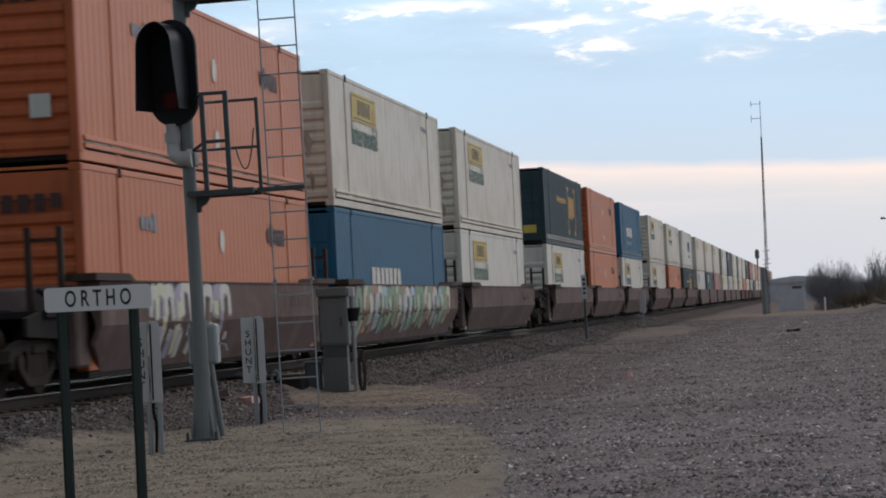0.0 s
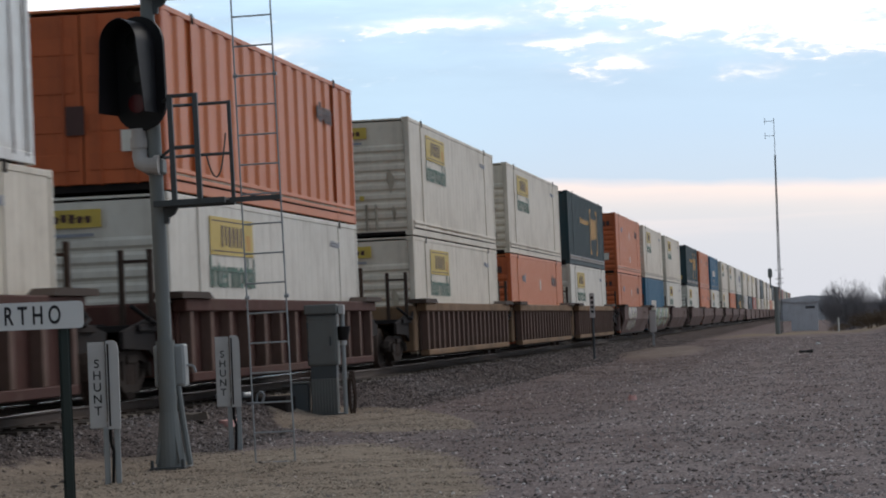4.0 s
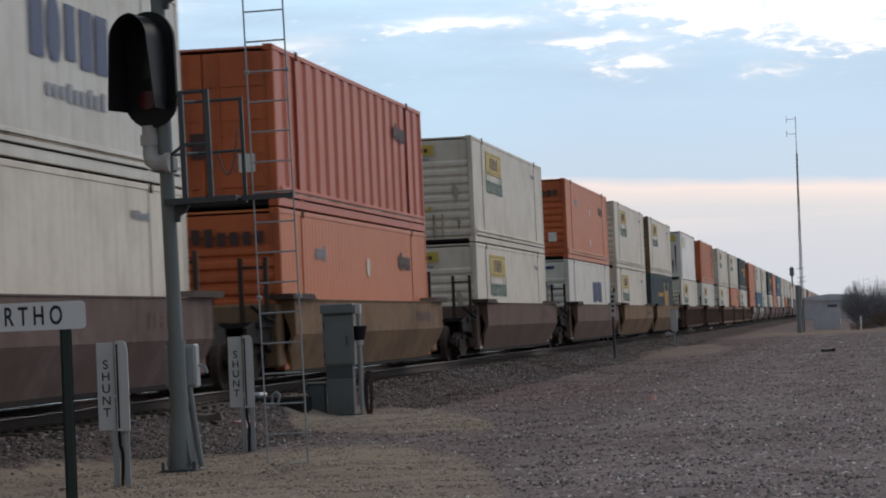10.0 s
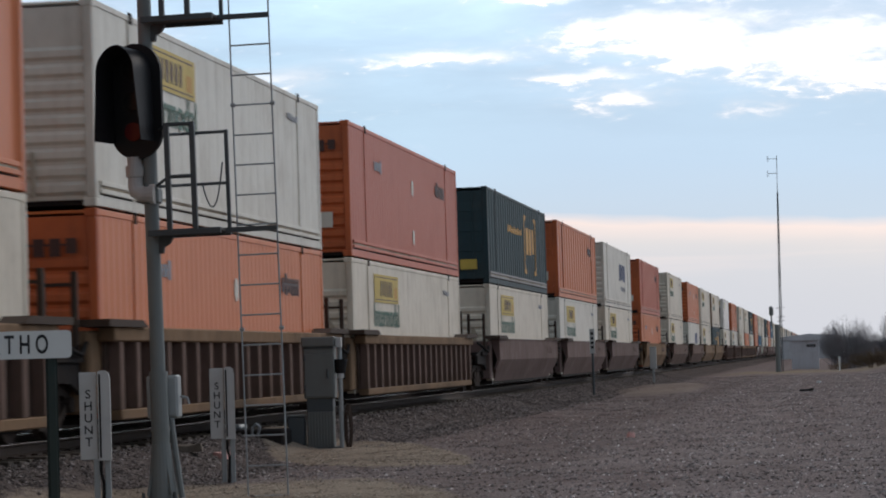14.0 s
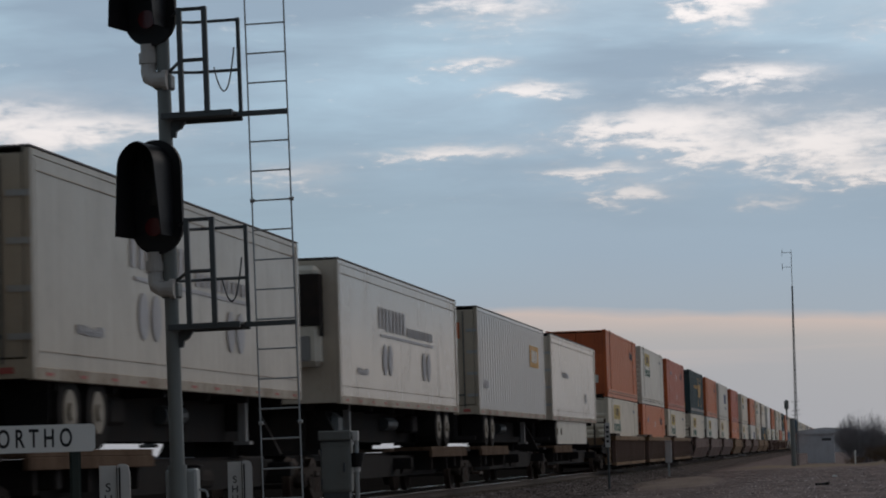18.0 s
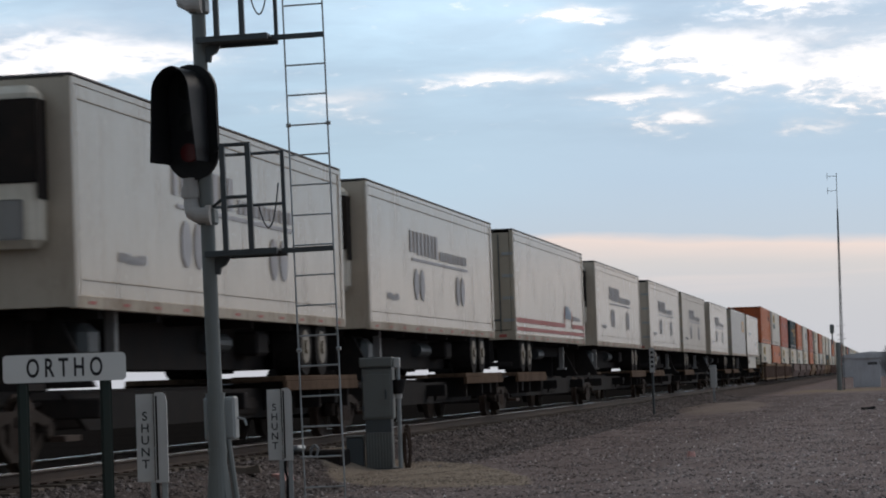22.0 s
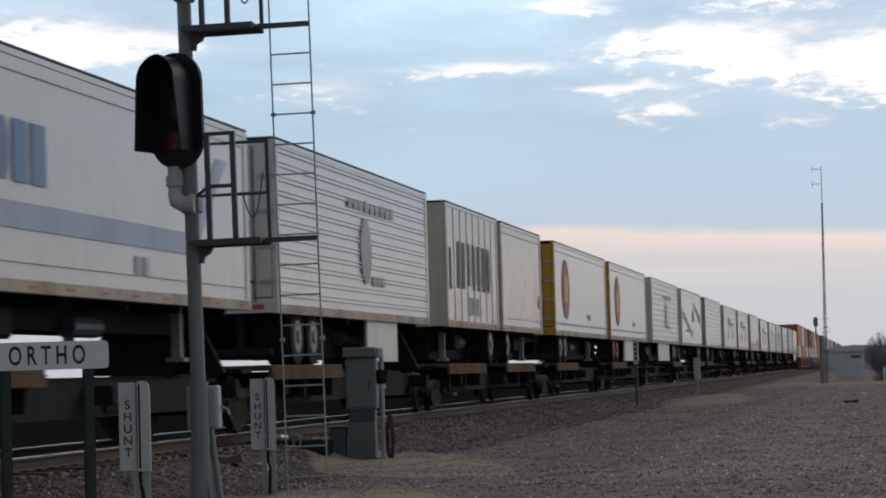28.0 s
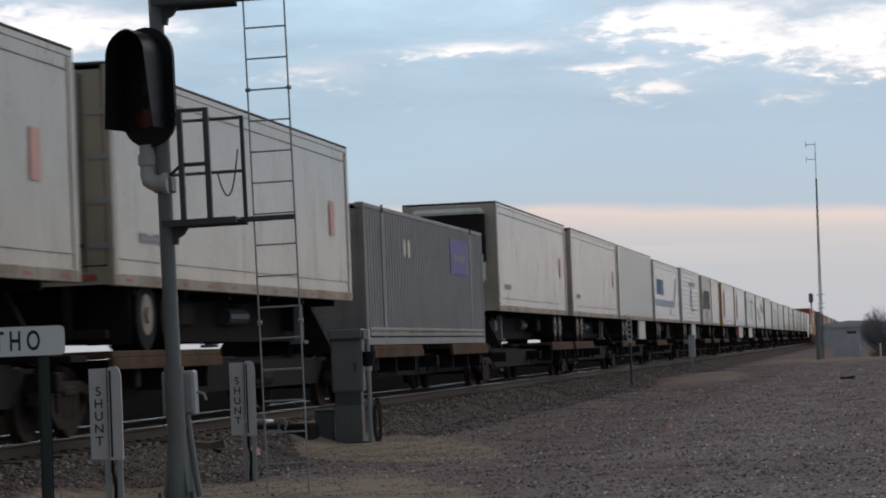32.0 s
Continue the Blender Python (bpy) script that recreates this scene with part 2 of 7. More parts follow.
    L(rr.outputs[0], p.inputs["Roughness"])
    p.inputs["Metallic"].default_value, p.inputs["Specular IOR Level"].default_value = metal, spec
    if bump:
        b = N("ShaderNodeBump")
        b.inputs["Strength"].default_value, b.inputs["Distance"].default_value = bump, 0.02
        L(n2.outputs[0], b.inputs["Height"])
        L(b.outputs[0], p.inputs["Normal"])
    return m


RUST = (0.040, 0.023, 0.016)
M = {
    'white': paint("cream_white_paint", (0.68, 0.605, 0.485), 0.42, scuff=0.15, scuff_color=(0.36, 0.30, 0.22), dirt=0.28, dirt_color=(0.22, 0.175, 0.12), streak=0.9, rand=0.05),
    'white2': paint("cool_white_paint", (0.65, 0.61, 0.525), 0.40, scuff=0.12, scuff_color=(0.36, 0.31, 0.25), dirt=0.28, dirt_color=(0.24, 0.20, 0.15), streak=0.9, rand=0.05),
    'trailer': paint("warm_white_trailer_skin", (0.495, 0.432, 0.352), 0.20, spec=0.5, bump=0.015, dirt=0.30, dirt_color=(0.26, 0.20, 0.14), streak=1.2, rand=0.07),
    'bright': paint("clean_white_trailer_skin", (0.57, 0.55, 0.515), 0.20, spec=0.5, bump=0.015, dirt=0.2, dirt_color=(0.34, 0.29, 0.23), streak=1.0, rand=0.05),
    'grimy_rail': paint("road_dirt_on_lower_rail", (0.40, 0.345, 0.275), 0.6, dirt=0.75, dirt_color=(0.15, 0.10, 0.065), grain=9, streak=0.8, rand=0.1),
    'faded_ink': paint("sun_faded_lettering", (0.385, 0.38, 0.395), 0.5, dirt=0.3, grain=14),
    'faded_blue': paint("sun_faded_blue_band", (0.34, 0.41, 0.50), 0.5, dirt=0.25),
    'shiny': paint("bright_aluminium_sheet", (0.67, 0.635, 0.585), 0.28, metal=0.25, dirt=0.28, dirt_color=(0.22, 0.13, 0.07), streak=0.9),
    'tan': paint("tan_white_paint", (0.40, 0.345, 0.27), 0.28, spec=0.4, dirt=0.22, streak=0.6, rand=0.06),
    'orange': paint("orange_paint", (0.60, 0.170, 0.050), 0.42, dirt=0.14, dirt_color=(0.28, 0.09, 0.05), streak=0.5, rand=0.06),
    # orange darkened: the shade on camera-facing ends put into the colour
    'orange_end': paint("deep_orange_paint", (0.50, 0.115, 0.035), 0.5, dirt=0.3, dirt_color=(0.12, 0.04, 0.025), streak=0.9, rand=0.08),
    'deepred': paint("deep_red_paint", (0.54, 0.135, 0.070), 0.45, dirt=0.16, dirt_color=(0.22, 0.07, 0.05), streak=0.5, rand=0.06),
    'red': paint("red_brown_paint", (0.36, 0.10, 0.06), 0.45, dirt=0.2, streak=0.5, rand=0.1),
    'green': paint("dark_teal_paint", (0.027, 0.055, 0.062), 0.55, spec=0.2, dirt=0.2, streak=0.5, rand=0.1),
    'blue': paint("blue_paint", (0.014, 0.115, 0.205), 0.5, spec=0.2, dirt=0.16, streak=0.5),
    'grey': paint("grey_paint", (0.26, 0.255, 0.25), 0.5, dirt=0.25, streak=0.6, rand=0.08),
    'yellow': paint("yellow_paint", (0.58, 0.42, 0.08), 0.5, dirt=0.25, streak=0.5),
    'yellow_dk': paint("ochre_paint", (0.54, 0.275, 0.03), 0.5, dirt=0.2, streak=0.4),
    'teal_ink': paint("teal_lettering", (0.075, 0.165, 0.125), 0.55, dirt=0.4, dirt_color=(0.24, 0.25, 0.2), grain=14, streak=0.6),
    'navy_ink': paint("navy_lettering", (0.03, 0.05, 0.13), 0.5, dirt=0.15),
    'blue_ink': paint("blue_lettering", (0.13, 0.22, 0.37), 0.5, dirt=0.25),
    'pale_blue': paint("pale_blue_band", (0.25, 0.40, 0.58), 0.5, dirt=0.2),
    'grey_ink': paint("faded_grey_lettering", (0.27, 0.28, 0.31), 0.5, dirt=0.2),
    'red_ink': paint("red_lettering", (0.40, 0.10, 0.085), 0.5, dirt=0.3),
    'purple_ink': paint("purple_lettering", (0.10, 0.08, 0.28), 0.5, dirt=0.1),
    'black_ink': paint("black_lettering", (0.02, 0.02, 0.022), 0.5, dirt=0.1),
    'brown_ink': paint("dark_brown_lettering", (0.07, 0.03, 0.025), 0.5, dirt=0.2),
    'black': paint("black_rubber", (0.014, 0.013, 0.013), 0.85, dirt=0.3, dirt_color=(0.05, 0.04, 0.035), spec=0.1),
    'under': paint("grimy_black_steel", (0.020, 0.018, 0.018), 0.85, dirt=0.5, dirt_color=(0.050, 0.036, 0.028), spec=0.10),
    'steel': paint("galvanised_steel", (0.36, 0.38, 0.39), 0.45, metal=0.55, dirt=0.25, streak=0.3),
    'mast': paint("grey_green_mast_paint", (0.185, 0.20, 0.195), 0.5, metal=0.1, dirt=0.2, streak=0.3),
    'iron': paint("dark_grey_iron", (0.075, 0.085, 0.09), 0.5, metal=0.3, dirt=0.2),
    'head': paint("matt_black_housing", (0.006, 0.006, 0.007), 0.55, dirt=0.08, dirt_color=(0.012, 0.012, 0.012), spec=0.3),
    'elbow': paint("pale_grey_pipe_paint", (0.46, 0.44, 0.42), 0.5, dirt=0.25, streak=0.5),
    'alu_box': paint("pale_grey_box_paint", (0.49, 0.49, 0.48), 0.45, dirt=0.2, streak=0.5),
    'cab': paint("grey_cabinet_paint", (0.145, 0.155, 0.148), 0.55, dirt=0.3, streak=0.5),
    'cab2': paint("light_grey_cabinet_paint", (0.33, 0.35, 0.35), 0.5, dirt=0.2, streak=0.5),
    'sign_white': paint("white_sign_sheet", (0.66, 0.66, 0.64), 0.5, dirt=0.12),
    'post_green': paint("dark_green_post", (0.018, 0.030, 0.026), 0.5, dirt=0.2),
    'well_tan': paint("tan_well_paint", (0.215, 0.132, 0.074), 0.75, spec=0.1, scuff=0.35, scuff_color=(0.30, 0.21, 0.14), dirt=0.7, streak=0.7, rand=0.08),
    'well_brown': paint("brown_well_paint", (0.155, 0.100, 0.082), 0.75, spec=0.1, scuff=0.35, scuff_color=(0.22, 0.15, 0.13), dirt=0.6, streak=0.7, rand=0.08),
    'well_grey': paint("mauve_grey_well_paint", (0.160, 0.108, 0.098), 0.75, spec=0.1, scuff=0.4, scuff_color=(0.29, 0.225, 0.205), dirt=0.6, streak=0.7, rand=0.08),
    'well_maroon': paint("maroon_well_paint", (0.080, 0.034, 0.028), 0.75, spec=0.1, scuff=0.2, scuff_color=(0.20, 0.13, 0.11), dirt=0.5, streak=0.7, rand=0.08),
    'deck': paint("worn_tan_deck_steel", (0.125, 0.083, 0.056), 0.8, dirt=0.6, dirt_color=(0.04, 0.022, 0.016), streak=0.9, spec=0.04),
    # plates between the ribs, darker than ribs and top chord
    'dark_plate': paint("brown_grimed_side_plate", (0.075, 0.050, 0.040), 0.85, dirt=0.7, dirt_color=(0.030, 0.021, 0.017), streak=0.9, spec=0.05, rand=0.1),
    'soot': paint("brown_soot_stain", (0.42, 0.36, 0.27), 0.8, dirt=0.9, dirt_color=(0.11, 0.08, 0.055), grain=5, streak=0.8),
    'bogie': paint("brown_grimed_cast_steel", (0.042, 0.033, 0.028), 0.85, dirt=0.6, dirt_color=(0.028, 0.020, 0.016), spec=0.08),
    'rust': paint("rusty_steel", RUST, 0.75, dirt=0.5),
    'railtop': paint("polished_rail_head", (0.88, 0.88, 0.88), 0.18, metal=1.0, dirt=0.08, bump=0.0),
    'tie': paint("weathered_tie_wood", (0.085, 0.065, 0.05), 0.9, dirt=0.5, dirt_color=(0.16, 0.14, 0.12), grain=12, bump=0.4, rand=0.25),
    'wood': paint("grey_pole_wood", (0.10, 0.09, 0.08), 0.9, dirt=0.4, grain=10),
    # twigs lightened and greyed: distance haze mixed into the colour
    'bark': paint("grey_brown_twigs", (0.29, 0.275, 0.285), 0.9, dirt=0.25, rand=0.2),
    'brush': paint("dry_brush", (0.24, 0.175, 0.12), 0.95, dirt=0.4, rand=0.2),
    # boards made paler: the haze of distance put into the colour
    'shed': paint("weathered_grey_boards", (0.58, 0.58, 0.60), 0.8, dirt=0.25, streak=0.6),
    'roof': paint("dark_sheet_roof", (0.10, 0.10, 0.105), 0.6, dirt=0.3),
    'pink': paint("faded_pink_plastic", (0.70, 0.40, 0.36), 0.6, dirt=0.2),
    'rim': paint("dull_cream_rim", (0.25, 0.215, 0.165), 0.5, dirt=0.4),
    'rim_red': paint("red_rim", (0.45, 0.05, 0.04), 0.5, dirt=0.25),
    'graf1': paint("pale_yellow_spray", (0.62, 0.62, 0.42), 0.5, dirt=0.25),
    'graf2': paint("pale_blue_spray", (0.42, 0.52, 0.60), 0.5, dirt=0.25),
    'graf3': paint("green_spray", (0.22, 0.34, 0.20), 0.5, dirt=0.25),
    'graf4': paint("rust_pink_spray", (0.48, 0.22, 0.14), 0.5, dirt=0.25),
    'graf5': paint("lilac_spray", (0.42, 0.36, 0.46), 0.5, dirt=0.25),
    'treeline': paint("hazy_far_woods", (0.22, 0.235, 0.26), 1.0, dirt=0.4, grain=0.4, bump=0.0),
}


def lens_red():
    m, nt, p = node_mat("red_lens_glow")
    p.inputs["Base Color"].default_value = (0.045, 0.004, 0.005, 1)
    p.inputs["Roughness"].default_value = 0.2
    p.inputs["Emission Color"].default_value = (0.5, 0.02, 0.03, 1)
    p.inputs["Emission Strength"].default_value = 0.008
    return m


M['lens'] = lens_red()
M['hood'] = paint("black_hood_sheet", (0.016, 0.016, 0.018), 0.5, dirt=0.1, dirt_color=(0.02, 0.02, 0.02))
M['lens_dark'] = paint("dark_glass_lens", (0.012, 0.014, 0.014), 0.15, dirt=0.1, bump=0.0)


# spreads of tan fines: middle, half sizes, slant, squareness, height
PADS = ((-5.65, 20.0, 2.9, 11.6, 0.12, 2.9, 0.015), (-7.45, 40.6, 1.45, 6.0, 0.30, 2.4, 0.05), (-6.7, 106.0, 1.7, 17.0, 0.03, 2.0, 0.10))
PAD_SHOW = (1.0, 1.0, 0.4)


def ground_material():
    m, nt, p = node_mat("gravel_ground")
    N, L = nt.nodes.new, nt.links.new
    tc, sep = N("ShaderNodeTexCoord"), N("ShaderNodeSeparateXYZ")
    L(tc.outputs["Object"], sep.inputs[0])

    def mth(op, a, b=0.0, clamp=False):
        n = N("ShaderNodeMath")
        n.operation, n.use_clamp = op, clamp
        for i, v in enumerate((a, b)):
            if isinstance(v, (int, float)):
                n.inputs[i].default_value = v
            else:
                L(v, n.inputs[i])
        return n.outputs[0]

    def tex(scale, detail=6, rough=0.6):
        n = N("ShaderNodeTexNoise")
        n.inputs["Scale"].default_value, n.inputs["Detail"].default_value, n.inputs["Roughness"].default_value = scale, detail, rough
        L(tc.outputs["Object"], n.inputs[0])
        return n.outputs[0]

    def mixc(f, a, b):
        n = N("ShaderNodeMix")
        n.data_type = 'RGBA'
        L(f, n.inputs[0])
        for i, v in ((6, a), (7, b)):
            if isinstance(v, tuple):
                n.inputs[i].default_value = (*v, 1)
            else:
                L(v, n.inputs[i])
        return n.outputs[2]

    def rng(v, a, b):
        n = N("ShaderNodeMapRange")
        n.interpolation_type = 'SMOOTHSTEP'
        L(v, n.inputs[0])
        n.inputs[1].default_value, n.inputs[2].default_value = a, b
        return n.outputs[0]

    x, y, z = sep.outputs
    big, mid, fine = tex(0.22, 5), tex(1.7, 6), tex(16, 6, 0.7)
    v = N("ShaderNodeTexVoronoi")
    v.inputs["Scale"].default_value = 38
    L(tc.outputs["Object"], v.inputs["Vector"])
    stone = mixc(rng(v.outputs["Color"], 0.1, 0.9), (0.075, 0.063, 0.060), (0.41, 0.345, 0.328))
    grey = mixc(mth('MULTIPLY', rng(fine, 0.35, 0.7), 0.7), stone, (0.25, 0.21, 0.197))
    # dry weeds over the open gravel, and paler worn wheel tracks along it
    weeds = mixc(rng(mid, 0.35, 0.65), (0.185, 0.140, 0.127), (0.310, 0.248, 0.230))
    far = mth('MULTIPLY', rng(mth('ADD', y, mth('MULTIPLY', big, 80)), 40, 130), 0.7)
    patch = tex(0.65, 5, 0.65)
    col = mixc(mth('ADD', far, mth('MULTIPLY', rng(patch, 0.45, 0.65), 0.3)), grey, weeds)
    wx = mth('ADD', x, mth('MULTIPLY', mth('SUBTRACT', big, 0.5), 1.6))
    ruts = mth('MULTIPLY', mth('SINE', mth('MULTIPLY', wx, 3.3)), rng(patch, 0.35, 0.6))
    col = mixc(mth('MULTIPLY', rng(ruts, 0.2, 0.9), mth('MULTIPLY', rng(x, -5.5, -3.5), 0.45)), col, (0.30, 0.26, 0.245))
    col = mixc(mth('MULTIPLY', rng(patch, 0.52, 0.72), 0.45), col, (0.095, 0.068, 0.060))
    # brown weedy shoulder between the track and the worn wheel tracks
    shoulder = mth('SUBTRACT', 1.0, rng(mth('ADD', x, mth('MULTIPLY', mth('SUBTRACT', patch, 0.5), 3.0)), -4.3, -2.7))
    shoulder = mth('MULTIPLY', shoulder, mth('SUBTRACT', 1.0, mth('MULTIPLY', rng(y, 80, 150), 0.6)))
    col = mixc(mth('MULTIPLY', shoulder, 0.30), col, (0.110, 0.088, 0.080))
    # tan fines spread round the signal's foot and the relay case
    wob = mth('MULTIPLY', mth('SUBTRACT', mid, 0.5), 0.34)

    def pad(cx, cy, rx, ry, slant, power):
        a = mth('ABSOLUTE', mth('DIVIDE', mth('ADD', mth('SUBTRACT', x, cx), mth('MULTIPLY', mth('SUBTRACT', y, cy), slant)), rx))
        b = mth('ABSOLUTE', mth('DIVIDE', mth('SUBTRACT', y, cy), ry))
        d = mth('ADD', mth('POWER', mth('ADD', mth('POWER', a, power), mth('POWER', b, power)), 1 / power), wob)
        return mth('SUBTRACT', 1.0, rng(d, 0.93, 1.03))

    pads = None
    for spec, show in zip(PADS, PAD_SHOW):
        one = mth('MULTIPLY', pad(*spec[:6]), show)
        pads = one if pads is None else mth('MAXIMUM', pads, one)
    tan = mixc(rng(fine, 0.3, 0.75), (0.235, 0.192, 0.15), (0.385, 0.322, 0.255))
    col = mixc(pads, col, tan)
    # dark ballast along the track
    bal = mth('SUBTRACT', 1.0, rng(mth('ADD', x, mth('MULTIPLY', wob, 2.0)), -8.6, -6.9))
    bcol = mixc(rng(v.outputs["Color"], 0.05, 0.95), (0.040, 0.033, 0.030), (0.190, 0.160, 0.148))
    col = mixc(mth('MULTIPLY', bal, mth('SUBTRACT', 1.0, mth('MULTIPLY', pads, 0.9))), col, bcol)
    # dark track bed; shade under and beyond the train put into the colour
    shaded_bed = mth('MULTIPLY', rng(x, -75.0, -55.0), mth('SUBTRACT', 1.0, rng(x, -10.2, -9.7)))
    col = mixc(mth('MULTIPLY', shaded_bed, 0.95), col, (0.009, 0.008, 0.007))
    # straw-coloured grass strip by the mast far up the line
    strip = mth('MULTIPLY', rng(y, 158, 170), mth('SUBTRACT', 1.0, rng(y, 178, 192)))
    col = mixc(mth('MULTIPLY', mth('MULTIPLY', strip, 0.7), mth('MULTIPLY', rng(x, -8, -5), rng(big, 0.3, 0.6))), col, (0.34, 0.27, 0.17))
    blot = rng(big, 0.38, 0.72)
    dark = N("ShaderNodeMix")
    dark.data_type, dark.blend_type = 'RGBA', 'MULTIPLY'
    L(mth('MULTIPLY', mth('ADD', mth('MULTIPLY', blot, 0.5), mth('MULTIPLY', rng(tex(3.4, 6, 0.7), 0.48, 0.66), 0.6)), 0.8), dark.inputs[0])
    L(col, dark.inputs[6])
    dark.inputs[7].default_value = (0.55, 0.52, 0.53, 1)
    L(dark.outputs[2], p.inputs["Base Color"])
    p.inputs["Roughness"].default_value = 1.0
    p.inputs["Specular IOR Level"].default_value = 0.0
    b = N("ShaderNodeBump")
    b.inputs["Strength"].default_value, b.inputs["Distance"].default_value = 0.35, 0.03
    L(v.outputs["Distance"], b.inputs["Height"])
    L(b.outputs[0], p.inputs["Normal"])
    return m


M['ground'] = ground_material()


def stone_material(name, a, b, tints=(), shoulder=0.0):
    m, nt, p = node_mat(name)
    N, L = nt.nodes.new, nt.links.new
    g = N("ShaderNodeNewGeometry")
    r = N("ShaderNodeValToRGB")
    r.color_ramp.elements[0].color, r.color_ramp.elements[1].color = (*a, 1), (*b, 1)
    L(g.outputs["Random Per Island"], r.inputs[0])
    e = r.color_ramp.elements
    for at, c in tints:
        e.new(at).color = (*c, 1)
    # patches of darker, damper stones at two scales
    tc, col = N("ShaderNodeTexCoord"), r.outputs[0]
    for scale, lo, hi, amount in ((0.42, 0.44, 0.62, 0.36), (2.6, 0.47, 0.64, 0.24)):
        n, mr, mx = N("ShaderNodeTexNoise"), N("ShaderNodeMapRange"), N("ShaderNodeMix")
        n.inputs["Scale"].default_value, n.inputs["Detail"].default_value = scale, 5
        L(tc.outputs["Object"], n.inputs[0])
        L(n.outputs[0], mr.inputs[0])
        mr.inputs[1].default_value, mr.inputs[2].default_value, mr.inputs[4].default_value = lo, hi, amount
        mx.data_type, mx.blend_type = 'RGBA', 'MULTIPLY'
        L(mr.outputs[0], mx.inputs[0])
        L(col, mx.inputs[6])
        mx.inputs[7].default_value = (0.22, 0.19, 0.18, 1)
        col = mx.outputs[2]
    if shoulder:
        # the stones of the weedy shoulder are browner and dirtier
        sep, mr, mx = N("ShaderNodeSeparateXYZ"), N("ShaderNodeMapRange"), N("ShaderNodeMix")
        L(tc.outputs["Object"], sep.inputs[0])
        L(sep.outputs[0], mr.inputs[0])
        mr.inputs[1].default_value, mr.inputs[2].default_value, mr.inputs[3].default_value, mr.inputs[4].default_value = -4.6, -2.6, shoulder, 0.0
        mx.data_type, mx.blend_type = 'RGBA', 'MULTIPLY'
        L(mr.outputs[0], mx.inputs[0])
        L(col, mx.inputs[6])
        mx.inputs[7].default_value = (0.42, 0.37, 0.34, 1)
        col = mx.outputs[2]
    L(col, p.inputs["Base Color"])
    p.inputs["Roughness"].default_value = 0.9
    p.inputs["Specular IOR Level"].default_value = 0.2
    return m


M['stones'] = stone_material("loose_grey_stones", (0.09, 0.076, 0.072), (0.92, 0.85, 0.81), ((0.22, (0.21, 0.175, 0.165)), (0.5, (0.32, 0.27, 0.25)), (0.72, (0.31, 0.285, 0.28)), (0.86, (0.42, 0.32, 0.28))), 0.35)
M['ballast'] = stone_material("ballast_stones", (0.055, 0.046, 0.043), (0.38, 0.33, 0.31), ((0.3, (0.11, 0.092, 0.085)), (0.65, (0.20, 0.165, 0.148))))
M['padstones'] = stone_material("tan_gravel_stones", (0.22, 0.18, 0.14), (0.62, 0.54, 0.44), ((0.35, (0.31, 0.255, 0.195)), (0.8, (0.42, 0.355, 0.28))))
M['straw'] = stone_material("dry_grass_blades", (0.16, 0.115, 0.07), (0.36, 0.28, 0.17))


# ---- building helpers ----
def box(bm, x0, x1, y0, y1, z0, z1, bev=0.0):
    vs = [bm.verts.new((x, y, z)) for x in (x0, x1) for y in (y0, y1) for z in (z0, z1)]
    fs = [bm.faces.new([vs[i] for i in f]) for f in ((0, 1, 3, 2), (4, 6, 7, 5), (0, 4, 5, 1), (2, 3, 7, 6), (0, 2, 6, 4), (1, 5, 7, 3))]
    if bev:
        edges = list({e for f in fs for e in f.edges})
        bmesh.ops.bevel(bm, geom=edges, offset=bev, segments=1, affect='EDGES')
    return bm


def rod(bm, a, b, r, seg=8, r2=None, cap=True):
    a, b = Vector(a), Vector(b)
    d = (b - a).normalized()
    u = d.orthogonal().normalized()
    w = d.cross(u)
    r2 = r if r2 is None else r2
    ring = [[bm.verts.new(p + (u * math.cos(k * math.tau / seg) + w * math.sin(k * math.tau / seg)) * q) for k in range(seg)] for p, q in ((a, r), (b, r2))]
    for k in range(seg):
        bm.faces.new((ring[0][k], ring[0][(k + 1) % seg], ring[1][(k + 1) % seg], ring[1][k]))
    if cap:
        bm.faces.new(ring[0][::-1])
        bm.faces.new(ring[1])
    return bm


def prism(bm, outline, axis, a, b):
    """Outline of 2D points, drawn out along an axis from a to b."""
    def place(p, q):
        return {'x': (q, p[0], p[1]), 'y': (p[0], q, p[1]), 'z': (p[0], p[1], q)}[axis]
    lo, hi = [bm.verts.new(place(p, a)) for p in outline], [bm.verts.new(place(p, b)) for p in outline]
    n = len(outline)
    for i in range(n):
        bm.faces.new((lo[i], lo[(i + 1) % n], hi[(i + 1) % n], hi[i]))
    bm.faces.new(lo[::-1])
    bm.faces.new(hi)
    return bm


def mesh_of(name, bm, material, smooth=False):
    bmesh.ops.recalc_face_normals(bm, faces=bm.faces)
    me = bpy.data.meshes.new(name)
    bm.to_mesh(me)
    bm.free()
    me.materials.append(material)
    if smooth:
        for p in me.polygons:
            p.use_smooth = True
    return me


def part(name, bm, material, parent, label="", smooth=False):
    ob = new(name, mesh_of(name, bm, material, smooth))
    ob.parent = parent
    if label:
        tagged(ob, label)
    return ob


def again(ob, parent, m):
    """The same part once more, elsewhere on its thing (one level of sub-parts included)."""
    o = new(ob.name.split(".")[0], ob.data)
    o.parent = parent
    o.matrix_basis = m
    if "label" in ob:
        o["label"] = ob["label"]
    for c in SUBPARTS.get(ob.name, ()):
        again(c, o, c.matrix_basis.copy())
    return o


SUBPARTS = {}


def sub(name, bm, material, parent, label=""):
    o = part(name, bm, material, parent, label)
    SUBPARTS.setdefault(parent.name, []).append(o)
    return o


